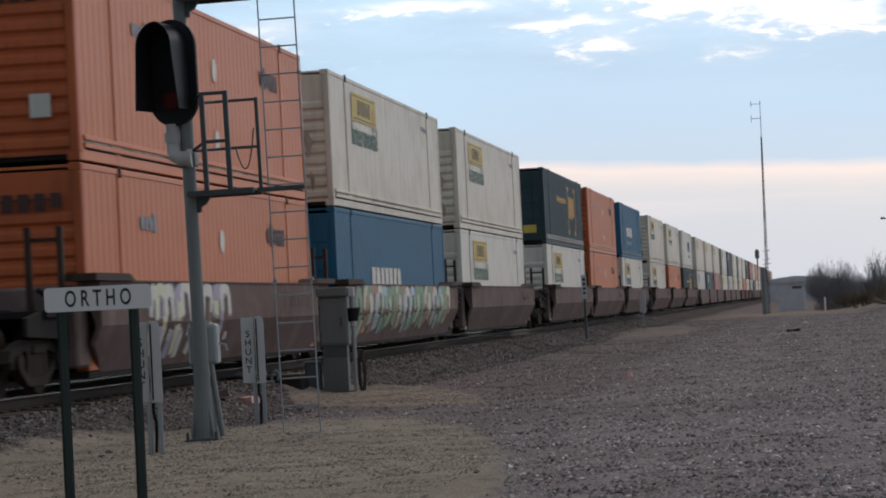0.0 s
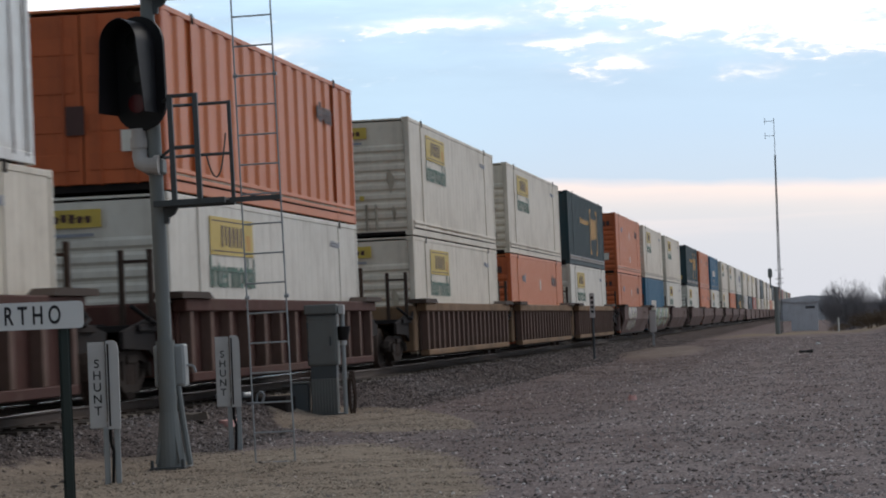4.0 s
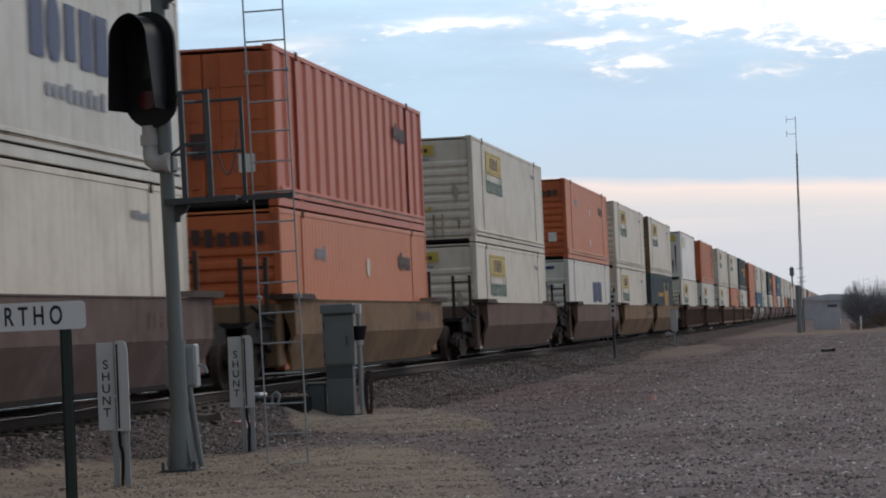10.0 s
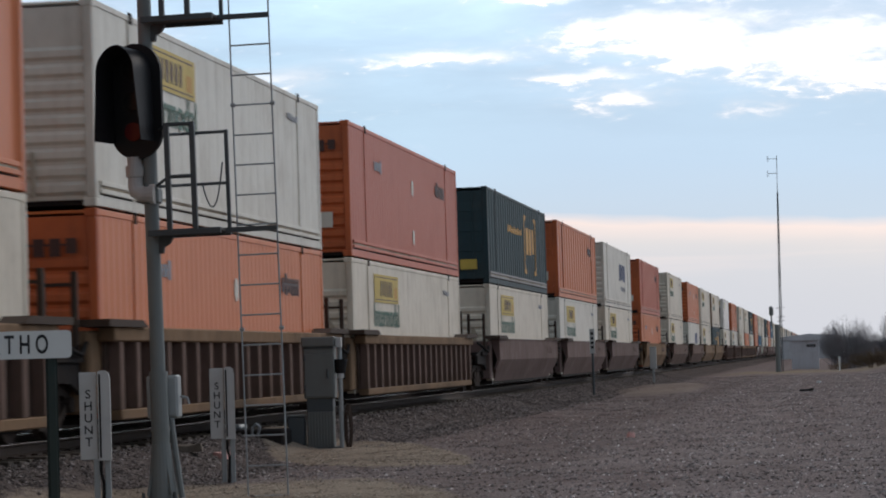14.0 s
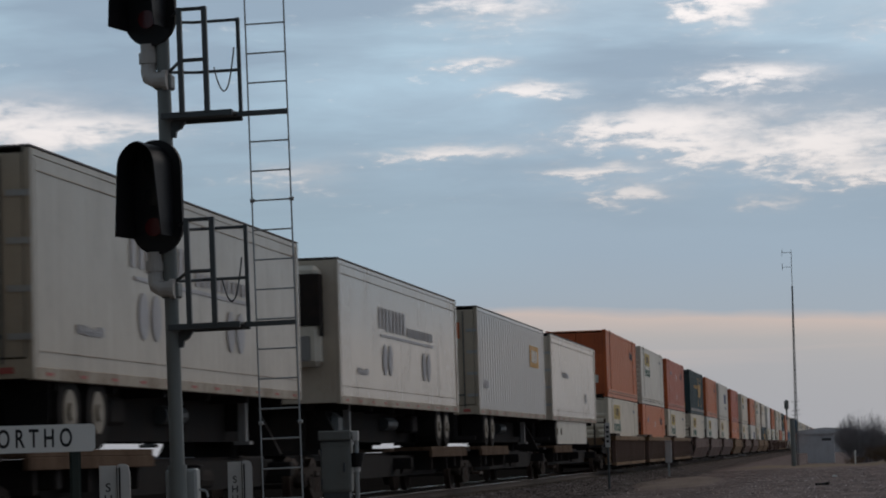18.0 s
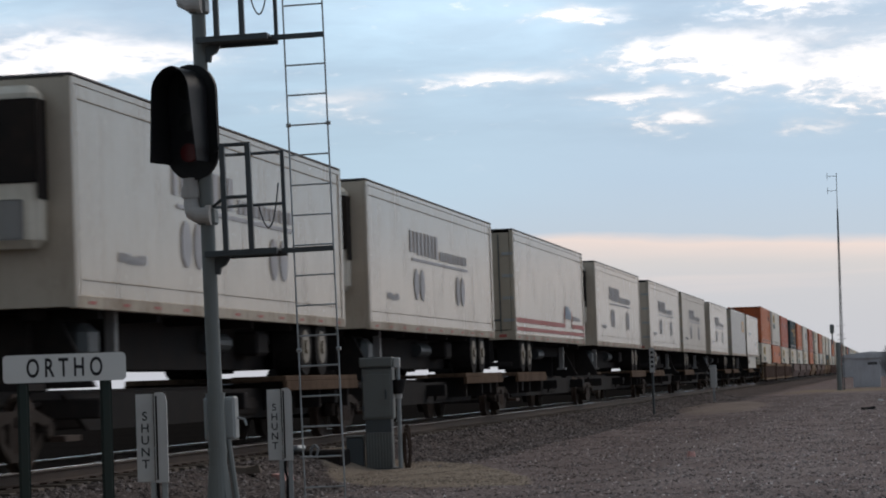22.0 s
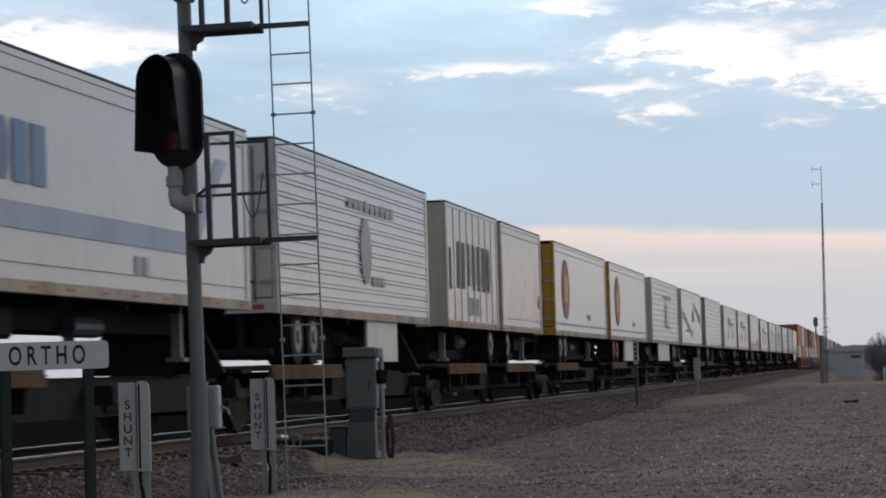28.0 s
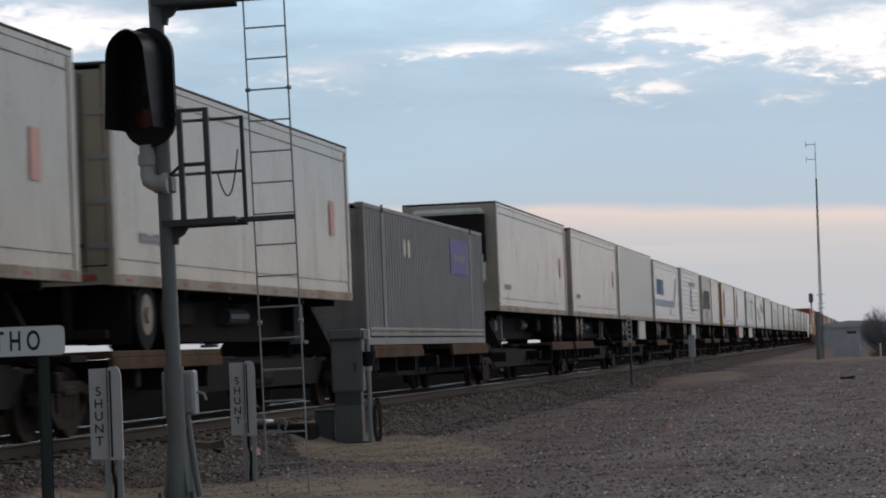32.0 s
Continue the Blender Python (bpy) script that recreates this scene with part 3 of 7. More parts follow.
def thing(name, label, category, group="", m=None, kind=""):
    ob = new(name)
    ob.empty_display_size = 0.2
    if m is not None:
        ob.matrix_basis = m
    return tagged(ob, label, category, group, kind)


def B():
    return bmesh.new()


# ---- ground and track ----
def smooth(a, b, v):
    t = np.clip((v - a) / (b - a), 0, 1)
    return t * t * (3 - 2 * t)


def ground_height(x, y):
    """Flat yard, the ballast bank of the track, a weedy bank far to the right."""
    h = 0.035 * np.sin(x * 0.9 + 0.31 * y) * np.sin(0.23 * y - 0.6 * x) + 0.02 * np.sin(2.3 * x + 1.1) * np.sin(1.7 * y)
    h = h * smooth(6, 14, np.abs(y)) * (1 - smooth(250, 500, np.abs(y)))
    bank = smooth(-8.5, -9.75, x) * smooth(-13.9, -12.7, x)
    h = h * (1 - bank) + 0.33 * bank
    h = h + 1.0 * smooth(2.2, 7.0, x + 0.012 * (y - 120)) * smooth(70, 125, y) * (1 - smooth(260, 420, y)) * (0.8 + 0.2 * np.sin(y * 0.11) * np.sin(x * 0.4))
    for cx, cy, rx, ry, slant, power, up in PADS:
        h = h + up * smooth(1.12, 0.82, pad_reach(x, y, cx, cy, rx, ry, slant, power))
    return h


def pad_reach(x, y, cx, cy, rx, ry, slant, power):
    return (np.abs((x - cx + slant * (y - cy)) / rx) ** power + np.abs((y - cy) / ry) ** power) ** (1 / power)


def on_pad(x, y):
    inside = np.zeros(np.shape(x), bool)
    for spec in PADS:
        inside |= pad_reach(x, y, *spec[:6]) < 1.0
    return inside


def ladder_of(stops):
    out = []
    for (a, b, step) in stops:
        out += list(np.arange(a, b, step))
    return np.array(out + [stops[-1][1]])


def make_ground():
    xs = ladder_of([(-4000, -400, 400), (-400, -60, 40), (-60, -16, 4), (-16, 6, 0.25), (6, 30, 2), (30, 400, 40), (400, 4000, 400)])
    ys = ladder_of([(-1200, -60, 120), (-60, 10, 5), (10, 60, 0.3), (60, 140, 1.2), (140, 400, 6), (400, 1200, 80), (1200, 4800, 400)])
    X, Y = np.meshgrid(xs, ys)
    Z = ground_height(X, Y)
    near = (np.abs(X + 5) < 11) & (Y > 10) & (Y < 80)
    Z = Z + np.where(near, np.random.RandomState(3).normal(0, 0.008, X.shape), 0)
    nx, ny = len(xs), len(ys)
    i = np.arange((ny - 1) * (nx - 1))
    q = (i // (nx - 1)) * nx + i % (nx - 1)
    faces = np.stack([q, q + 1, q + nx + 1, q + nx], 1)
    me = bpy.data.meshes.new("ground")
    me.from_pydata(np.stack([X.ravel(), Y.ravel(), Z.ravel()], 1).tolist(), [], faces.tolist())
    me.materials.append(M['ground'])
    for p in me.polygons:
        p.use_smooth = True
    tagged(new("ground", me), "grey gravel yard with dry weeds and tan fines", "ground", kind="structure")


def scatter(name, label, material, n, area, size, seed, lift=0.08, blade=False):
    """Loose stones (or blades of dry grass) strewn over an area as one mesh. area(rng, n) gives x, y."""
    r = np.random.RandomState(seed)
    x, y = area(r, n)
    keep = on_pad(x, y) if name == "pad_stones" else (~on_pad(x, y) | (r.uniform(0, 1, len(x)) < (0.5 if blade else 0.015)))
    x, y = x[keep], y[keep]
    z = ground_height(x, y)
    n = len(x)
    if blade:
        h = r.uniform(0.4, 1.0, n) * size
        a = r.uniform(0, math.tau, n)
        w = r.uniform(0.006, 0.014, n) * (size / 0.12)
        lean = r.uniform(-0.5, 0.5, (n, 2)) * h[:, None]
        p0 = np.stack([x - np.cos(a) * w, y - np.sin(a) * w, z], 1)
        p1 = np.stack([x + np.cos(a) * w, y + np.sin(a) * w, z], 1)
        p2 = np.stack([x + lean[:, 0], y + lean[:, 1], z + h], 1)
        verts = np.stack([p0, p1, p2], 1).reshape(-1, 3)
        faces = np.arange(3 * n).reshape(-1, 3)
    else:
        o = np.array([(1, 0, 0), (0, 1, 0), (-1, 0, 0), (0, -1, 0), (0, 0, 0.62), (0, 0, -0.4)], float)
        s = size * np.minimum(r.lognormal(0, 0.42, n), 1.9)
        jit = r.uniform(0.6, 1.3, (n, 6, 3))
        a = r.uniform(0, math.tau, n)
        v = o[None] * jit * s[:, None, None]
        v = v + r.uniform(-0.25, 0.25, (n, 6, 3)) * s[:, None, None]
        c, sn = np.cos(a)[:, None], np.sin(a)[:, None]
        vx, vy = v[..., 0] * c - v[..., 1] * sn, v[..., 0] * sn + v[..., 1] * c
        verts = np.stack([vx + x[:, None], vy + y[:, None], v[..., 2] + (z + s * lift)[:, None]], 2).reshape(-1, 3)
        f = np.array([(0, 1, 4), (1, 2, 4), (2, 3, 4), (3, 0, 4), (1, 0, 5), (2, 1, 5), (3, 2, 5), (0, 3, 5)])
        faces = (np.arange(n)[:, None, None] * 6 + f[None]).reshape(-1, 3)
    me = bpy.data.meshes.new(name)
    me.from_pydata(verts.tolist(), [], faces.tolist())
    me.materials.append(material)
    return tagged(new(name, me), label, name.replace("_", " "), kind="stuff")


def wedge_area(y0, y1, x0, x1, power=1.6):
    """More of them near the camera than far off."""
    def f(r, n):
        y = y0 + (y1 - y0) * r.uniform(0, 1, n) ** power
        return r.uniform(x0, x1, n), y
    return f


RAIL_PROFILE = [(-0.07, -0.172), (0.07, -0.172), (0.07, -0.160), (0.012, -0.140), (0.012, -0.045), (0.036, -0.035), (0.036, -0.006), (0.028, 0.0),
                (-0.028, 0.0), (-0.036, -0.006), (-0.036, -0.035), (-0.012, -0.045), (-0.012, -0.140), (-0.07, -0.160)]


def make_track():
    track = thing("track", "rusty steel rails on weathered wooden ties", "railway track", kind="structure", m=pose(TRACK_X, 0, RAIL_Z))
    for side in (-1, 1):
        bm = B()
        prism(bm, [(px + side * 0.755, pz) for px, pz in RAIL_PROFILE], 'y', -300, 1500)
        rail = part("rail", bm, M['rust'], track, "rail with brown rusty sides")
        bm = B()
        box(bm, side * 0.755 - 0.0375, side * 0.755 + 0.0375, -300, 1500, -0.022, 0.003, 0.008)
        part("rail_head", bm, M['railtop'], rail, "bright worn running surface")
    bm = B()
    box(bm, -1.3, 1.3, -0.115, 0.115, -0.35, -0.172, 0.012)
    tie = part("tie", bm, M['tie'], track)
    bm = B()
    box(bm, 0.60, 0.91, -0.1, 0.1, -0.172, -0.158)
    plate = part("tie_plate", bm, M['rust'], track)
    r = random.Random(5)
    for i in range(1, 140):
        again(tie, track, pose(r.uniform(-0.04, 0.04), 16 + i * 0.5 + r.uniform(-0.03, 0.03), r.uniform(-0.012, 0.008), 0, 0, r.uniform(-1, 1)))
    for i in range(1, 80):
        again(plate, track, pose(0, 16 + i * 0.5, 0))
    tie.matrix_basis, plate.matrix_basis = pose(0, 16, 0), pose(0, 16, 0)
    bm = B()
    for i in range(620):
        box(bm, -1.3, 1.3, 86 + i * 0.5, 86.23 + i * 0.5, -0.35, -0.172)
    far = part("far_ties", bm, M['tie'], track)
    tagged(far, kind="stuff")


# ---- trackside things ----
def loop(bm, pts, r, seg):
    """One unbroken bent tube through the points."""
    pts = [Vector(p) for p in pts]
    rings = []
    for i, p in enumerate(pts):
        d = (pts[min(i + 1, len(pts) - 1)] - pts[max(i - 1, 0)]).normalized()
        u = Vector((1, 0.2, 0)).cross(d).normalized()
        w = d.cross(u)
        rings.append([bm.verts.new(p + (u * math.cos(k * math.tau / seg) + w * math.sin(k * math.tau / seg)) * r) for k in range(seg)])
    for a, b in zip(rings, rings[1:]):
        for k in range(seg):
            bm.faces.new((a[k], a[(k + 1) % seg], b[(k + 1) % seg], b[k]))
    bm.faces.new(rings[0][::-1])
    bm.faces.new(rings[-1])
    return bm


def signal_mast():
    s = thing("signal_mast", "grey steel signal mast with black hooded heads and a ladder", "railway signal", m=pose(-7.375, 28.15, 0, 0, -0.8, 0))
    bm = B()
    rod(bm, (0, 0, 0.62), (0, 0, 1.42), 0.100, 20)
    rod(bm, (0, 0, 1.42), (0, 0, 9.4), 0.082, 20, 0.076)
    part("pole", bm, M['mast'], s)
    bm = B()
    rod(bm, (0, 0, 0.0), (0, 0, 0.62), 0.17, 20, 0.105)
    for k in range(4):
        a = math.tau * (k + 0.5) / 4
        rod(bm, (0.19 * math.cos(a), 0.19 * math.sin(a), 0.05), (0.10 * math.cos(a), 0.10 * math.sin(a), 0.45), 0.02, 6, 0.012)
    foot = part("base", bm, M['mast'], s, "flared cast mast base")
    bm = B()
    box(bm, -0.205, 0.205, -0.205, 0.205, -0.06, 0.01, 0.01)
    part("base_plate", bm, M['iron'], s)
    for dx in (-1, 1):
        for dy in (-1, 1):
            bm = B()
            rod(bm, (0.175 * dx, 0.175 * dy, -0.02), (0.175 * dx, 0.175 * dy, 0.09), 0.02, 6)
            part("anchor_bolt", bm, M['iron'], s)
    for z in (0.78, 1.40):
        bm = B()
        rod(bm, (0, 0, z - 0.025), (0, 0, z + 0.025), 0.108, 20)
        part("clamp_band", bm, M['mast'], s)
    # junction box behind the pole, with a handle, and the cable duct that leaves it
    bm = B()
    box(bm, -0.17, 0.19, 0.09, 0.28, 0.90, 1.38, 0.02)
    jb = part("junction_box", bm, M['cab2'], s, "pale grey junction box")
    bm = B()
    box(bm, -0.15, 0.17, 0.075, 0.09, 0.93, 1.35, 0.005)
    sub("lid", bm, M['cab2'], jb)
    bm = B()
    rod(bm, (0.19, 0.2, 1.14), (0.27, 0.2, 1.12), 0.016, 6)
    rod(bm, (0.27, 0.2, 1.12), (0.29, 0.2, 1.05), 0.016, 6)
    sub("latch", bm, M['steel'], jb)
    bm = B()
    rod(bm, (0.10, 0.10, 0.90), (0.15, 0.06, 0.50), 0.035, 8)
    rod(bm, (0.15, 0.06, 0.50), (0.22, 0.0, 0.02), 0.035, 8)
    part("cable_duct", bm, M['mast'], s)

    def obround(w, h, n=14):
        r, hh = w / 2, h / 2 - w / 2
        return [(r * math.cos(math.pi * k / n), hh + r * math.sin(math.pi * k / n)) for k in range(n + 1)] + \
               [(-r * math.cos(math.pi * k / n), -hh - r * math.sin(math.pi * k / n)) for k in range(n + 1)]

    def head(zc):
        h = part("signal_head", prism(B(), obround(0.64, 1.30), 'y', -0.02, 0.03), M['head'], s, "black oval signal head with a deep hood")
        h.matrix_basis = pose(-0.115, -0.06, zc, 0, 0, -12)
        sub("housing", prism(B(), [(p[0] * 0.62, p[1] * 0.80) for p in obround(0.60, 1.26)], 'y', 0.03, 0.22), M['head'], h)
        # hood: a tapering tunnel that follows the lenses, open at the foot
        n = 26
        line = []
        for k in range(n + 1):
            a = math.pi * (k / n)
            line.append((-0.235 * math.cos(a), 0.33 + 0.26 * math.sin(a)))
        line = [(-0.235, -0.46 + 0.10 * k) for k in range(8)] + line + [(0.235, 0.24 - 0.10 * k) for k in range(8)]
        bm = B()
        rows = []
        for grow in (0.0, -0.012):
            for depth in (-0.02, -0.48):
                ring = []
                for px, pz in line:
                    f = 1.04 if depth < -0.1 else 1.0
                    low = max(0.0, (0.30 - pz) / 0.75)
                    y = depth + (0.13 * low if (depth < -0.1 and px > 0) else 0.0)
                    slope = 0.065 * (pz + 0.46) / 1.05 if (depth < -0.1 and px < 0) else 0.0
                    ring.append(bm.verts.new((px * f + slope + math.copysign(grow, px) - 0.035, y, pz + (grow if pz > 0.33 else 0))))
                rows.append(ring)
        for i in range(len(line) - 1):
            bm.faces.new((rows[0][i], rows[0][i + 1], rows[1][i + 1], rows[1][i]))
            bm.faces.new((rows[2][i], rows[3][i], rows[3][i + 1], rows[2][i + 1]))
            bm.faces.new((rows[1][i], rows[1][i + 1], rows[3][i + 1], rows[3][i]))
        sub("hood", bm, M['hood'], h)
        for k, mat_ in ((0.36, 'lens_dark'), (0.0, 'lens_dark'), (-0.34, 'lens')):
            bm = B()
            rod(bm, (-0.03, -0.05, k), (-0.03, -0.02, k), 0.105, 20)
            sub("lens", bm, M[mat_], h, "dim red lens" if mat_ == 'lens' else "")
        # elbow that carries the head
        bm = B()
        loop(bm, [(-0.165, -0.02, zc - 0.62), (-0.165, -0.02, zc - 0.86), (-0.162, -0.05, zc - 0.94), (-0.14, -0.09, zc - 1.01), (-0.08, -0.11, zc - 1.045), (0.03, -0.12, zc - 1.05)], 0.088, 14)
        el = part("elbow_bracket", bm, M['elbow'], s, "pale grey elbow pipe")
        bm = B()
        rod(bm, (-0.165, -0.02, zc - 0.84), (-0.165, -0.02, zc - 0.72), 0.108, 14)
        sub("flange", bm, M['elbow'], el)
        bm = B()
        rod(bm, (0.02, -0.12, zc - 1.05), (0.075, -0.12, zc - 1.05), 0.112, 14)
        sub("end_collar", bm, M['elbow'], el)
        bm = B()
        box(bm, -0.10, 0.105, -0.10, 0.11, zc - 1.15, zc - 0.97, 0.02)
        part("mast_clamp", bm, M['mast'], s)

    for zc in (4.45, 6.82):
        head(zc)

    def platform(z):
        bm = B()
        box(bm, 0.02, 0.84, -0.22, 0.22, z - 0.012, z + 0.012)
        deck = part("platform", bm, M['iron'], s, "steel platform")
        for y in (-0.25, 0.25):
            bm = B()
            box(bm, 0.02, 0.84, y - 0.03, y + 0.03, z - 0.05, z + 0.02, 0.006)
            sub("edge_beam", bm, M['iron'], deck)
        bm = B()
        box(bm, 0.80, 1.42, -0.03, 0.03, z - 0.035, z + 0.02)
        sub("ladder_arm", bm, M['iron'], deck)
        bm = B()
        prism(bm, [(0.07, z - 0.05), (0.24, z - 0.05), (0.19, z - 0.13), (0.13, z - 0.16), (0.12, z - 0.23), (0.07, z - 0.23)], 'y', -0.035, 0.035)
        sub("knee_bracket", bm, M['iron'], deck)
        for x, y, t in ((0.27, -0.27, 1.20), (0.56, -0.27, 1.20), (0.82, 0.27, 1.14)):
            bm = B()
            w = 0.028 if y < 0 else 0.020
            box(bm, x - w, x + w, y - w, y + w, z, z + t)
            part("railing_post", bm, M['iron'], s)
        for k, zz in ((0.60, 0.62), (1.18, 1.20)):
            bm = B()
            rod(bm, (0.06, 0.0, z + zz - 0.10), (0.27, -0.27, z + zz - 0.02), 0.02, 6)
            rod(bm, (0.27, -0.27, z + zz - 0.02), (0.56, -0.27, z + zz - 0.02), 0.022, 6)
            part("rail_bar", bm, M['iron'], s)
            bm = B()
            rod(bm, (0.06, 0.0, z + zz - 0.10), (0.30, 0.27, z + zz - 0.08), 0.018, 6)
            rod(bm, (0.30, 0.27, z + zz - 0.08), (0.82, 0.27, z + zz - 0.08), 0.018, 6)
            part("rail_bar", bm, M['iron'], s)
        # safety chain, hanging
        bm = B()
        pts = [(0.60 + 0.24 * k / 16, -0.05, z + 0.60 - 0.0 + 0.38 * ((k / 16 - 0.45) ** 2 - 0.25) * 4 * 0.9 + (0.25 * max(0, k / 16 - 0.7))) for k in range(17)]
        for a, b in zip(pts, pts[1:]):
            rod(bm, a, b, 0.009, 5)
        part("chain", bm, M['iron'], s)

    for z in (2.97, 5.35, 7.73):
        platform(z)
    # ladder
    for x in (0.97, 1.42):
        bm = B()
        rod(bm, (x, 0, -0.05), (x, 0, 9.3), 0.0105, 6)
        part("ladder_rail", bm, M['steel'], s)
    part("ladder_foot", box(B(), 0.94, 1.45, -0.03, 0.03, -0.06, -0.035), M['steel'], s)
    bm = B()
    rod(bm, (0.97, 0, 0), (1.42, 0, 0), 0.0095, 6)
    rung = part("rung", bm, M['steel'], s)
    for k in range(1, 28):
        again(rung, s, pose(0, 0, 0.3345 * k))
    rung.matrix_basis = pose(0, 0, 0.0)
    for z in (1.85, 4.35, 7.1):
        for x in (0.97, 1.42):
            bm = B()
            rod(bm, (x - 0.02, 0, z), (x + 0.03, 0, z), 0.022, 6)
            part("splice", bm, M['steel'], s)


def text_part(body, size, parent, m, mat_, name="lettering", align='CENTER', label="", extrude=0.002, bold=0.012):
    cu = bpy.data.curves.new(name, 'FONT')
    cu.offset = bold * size
    cu.body, cu.size, cu.extrude, cu.align_x, cu.align_y = body, size, extrude, align, 'CENTER'
    tmp = bpy.data.objects.new(name, cu)
    scene.collection.objects.link(tmp)
    bpy.context.view_layer.update()
    me = bpy.data.meshes.new_from_object(tmp.evaluated_get(bpy.context.evaluated_depsgraph_get()))
    bpy.data.objects.remove(tmp)
    me.name = name
    me.materials.clear()
    me.materials.append(mat_)
    ob = new(name, me)
    ob.parent = parent
    ob.matrix_basis = m
    if label:
        tagged(ob, label)
    return ob


def name_sign():
    s = thing("name_board", "white station name board reading ORTHO on two dark green posts", "sign", m=pose(-5.532, 17.10, -0.012, 0, 0, 18))
    w, h = 0.83, 0.19
    out = []
    for cx, cz, a0 in ((w / 2 - 0.03, h / 2 - 0.03, 0), (-w / 2 + 0.03, h / 2 - 0.03, 90), (-w / 2 + 0.03, -h / 2 + 0.03, 180), (w / 2 - 0.03, -h / 2 + 0.03, 270)):
        out += [(cx + 0.03 * math.cos(radians(a0 + k * 30)), cz + 0.03 * math.sin(radians(a0 + k * 30))) for k in range(4)]
    bm = B()
    prism(bm, [(x, z + 1.655) for x, z in out], 'y', -0.012, 0.014)
    board = part("board", bm, M['sign_white'], s, "white rounded sheet-metal board")
    t = text_part("O R T H O", 0.178, s, pose(0.0, -0.0135, 1.652, 90, 0, 0) @ Matrix.Diagonal((0.62, 1, 1, 1)), M['black_ink'], label="black condensed letters ORTHO", extrude=0.001, bold=0.017)
    for x in (-0.285, 0.275):
        bm = B()
        box(bm, x - 0.028, x + 0.028, 0.014, 0.050, 0.0, 1.57, 0.004)
        box(bm, x - 0.040, x + 0.040, 0.046, 0.058, 0.0, 1.57)
        part("post", bm, M['post_green'], s, "dark green steel channel post")
        for z in (1.60, 1.71):
            bm = B()
            rod(bm, (x, -0.016, z), (x, -0.012, z), 0.007, 6)
            part("bolt", bm, M['sign_white'], s)


def shunt_box(x, y, yaw):
    s = thing("shunt_box", "pale grey track box lettered SHUNT on two short posts", "shunt box", "shunt boxes by the mast", m=pose(x, y, 0.0, 0, 0, yaw))
    bm = B()
    prism(bm, [(0.0, 0.55), (0.125, 0.55), (0.125, 1.36), (0.11, 1.43), (0.075, 1.455), (0.02, 1.455), (0.0, 1.44)], 'y', -0.08, 0.10)
    part("case", bm, M['alu_box'], s)
    bm = B()
    box(bm, -0.185, -0.012, -0.035, -0.015, 0.56, 1.44, 0.004)
    part("letter_plate", bm, M['alu_box'], s, "narrow plate with the word SHUNT")
    bm = B()
    box(bm, 0.012, 0.030, -0.086, -0.08, 0.58, 1.42)
    part("door_gap", bm, M['black'], s)
    for k, ch in enumerate("SHUNT"):
        text_part(ch, 0.125, s, pose(-0.098, -0.0365, 1.215 - k * 0.120, 90, 0, 0), M['black_ink'], extrude=0.001)
    for px in (-0.025, 0.085):
        bm = B()
        box(bm, px - 0.03, px + 0.03, -0.04, 0.04, -0.06, 0.56, 0.006)
        part("post", bm, M['cab2'], s)
    bm = B()
    pts = [(0.02, -0.05, 0.57), (0.02, -0.06, 0.42), (0.045, -0.06, 0.33), (0.04, -0.06, 0.2), (0.03, -0.05, 0.0)]
    for a, b in zip(pts, pts[1:]):
        rod(bm, a, b, 0.017, 6)
    part("cable", bm, M['black'], s)


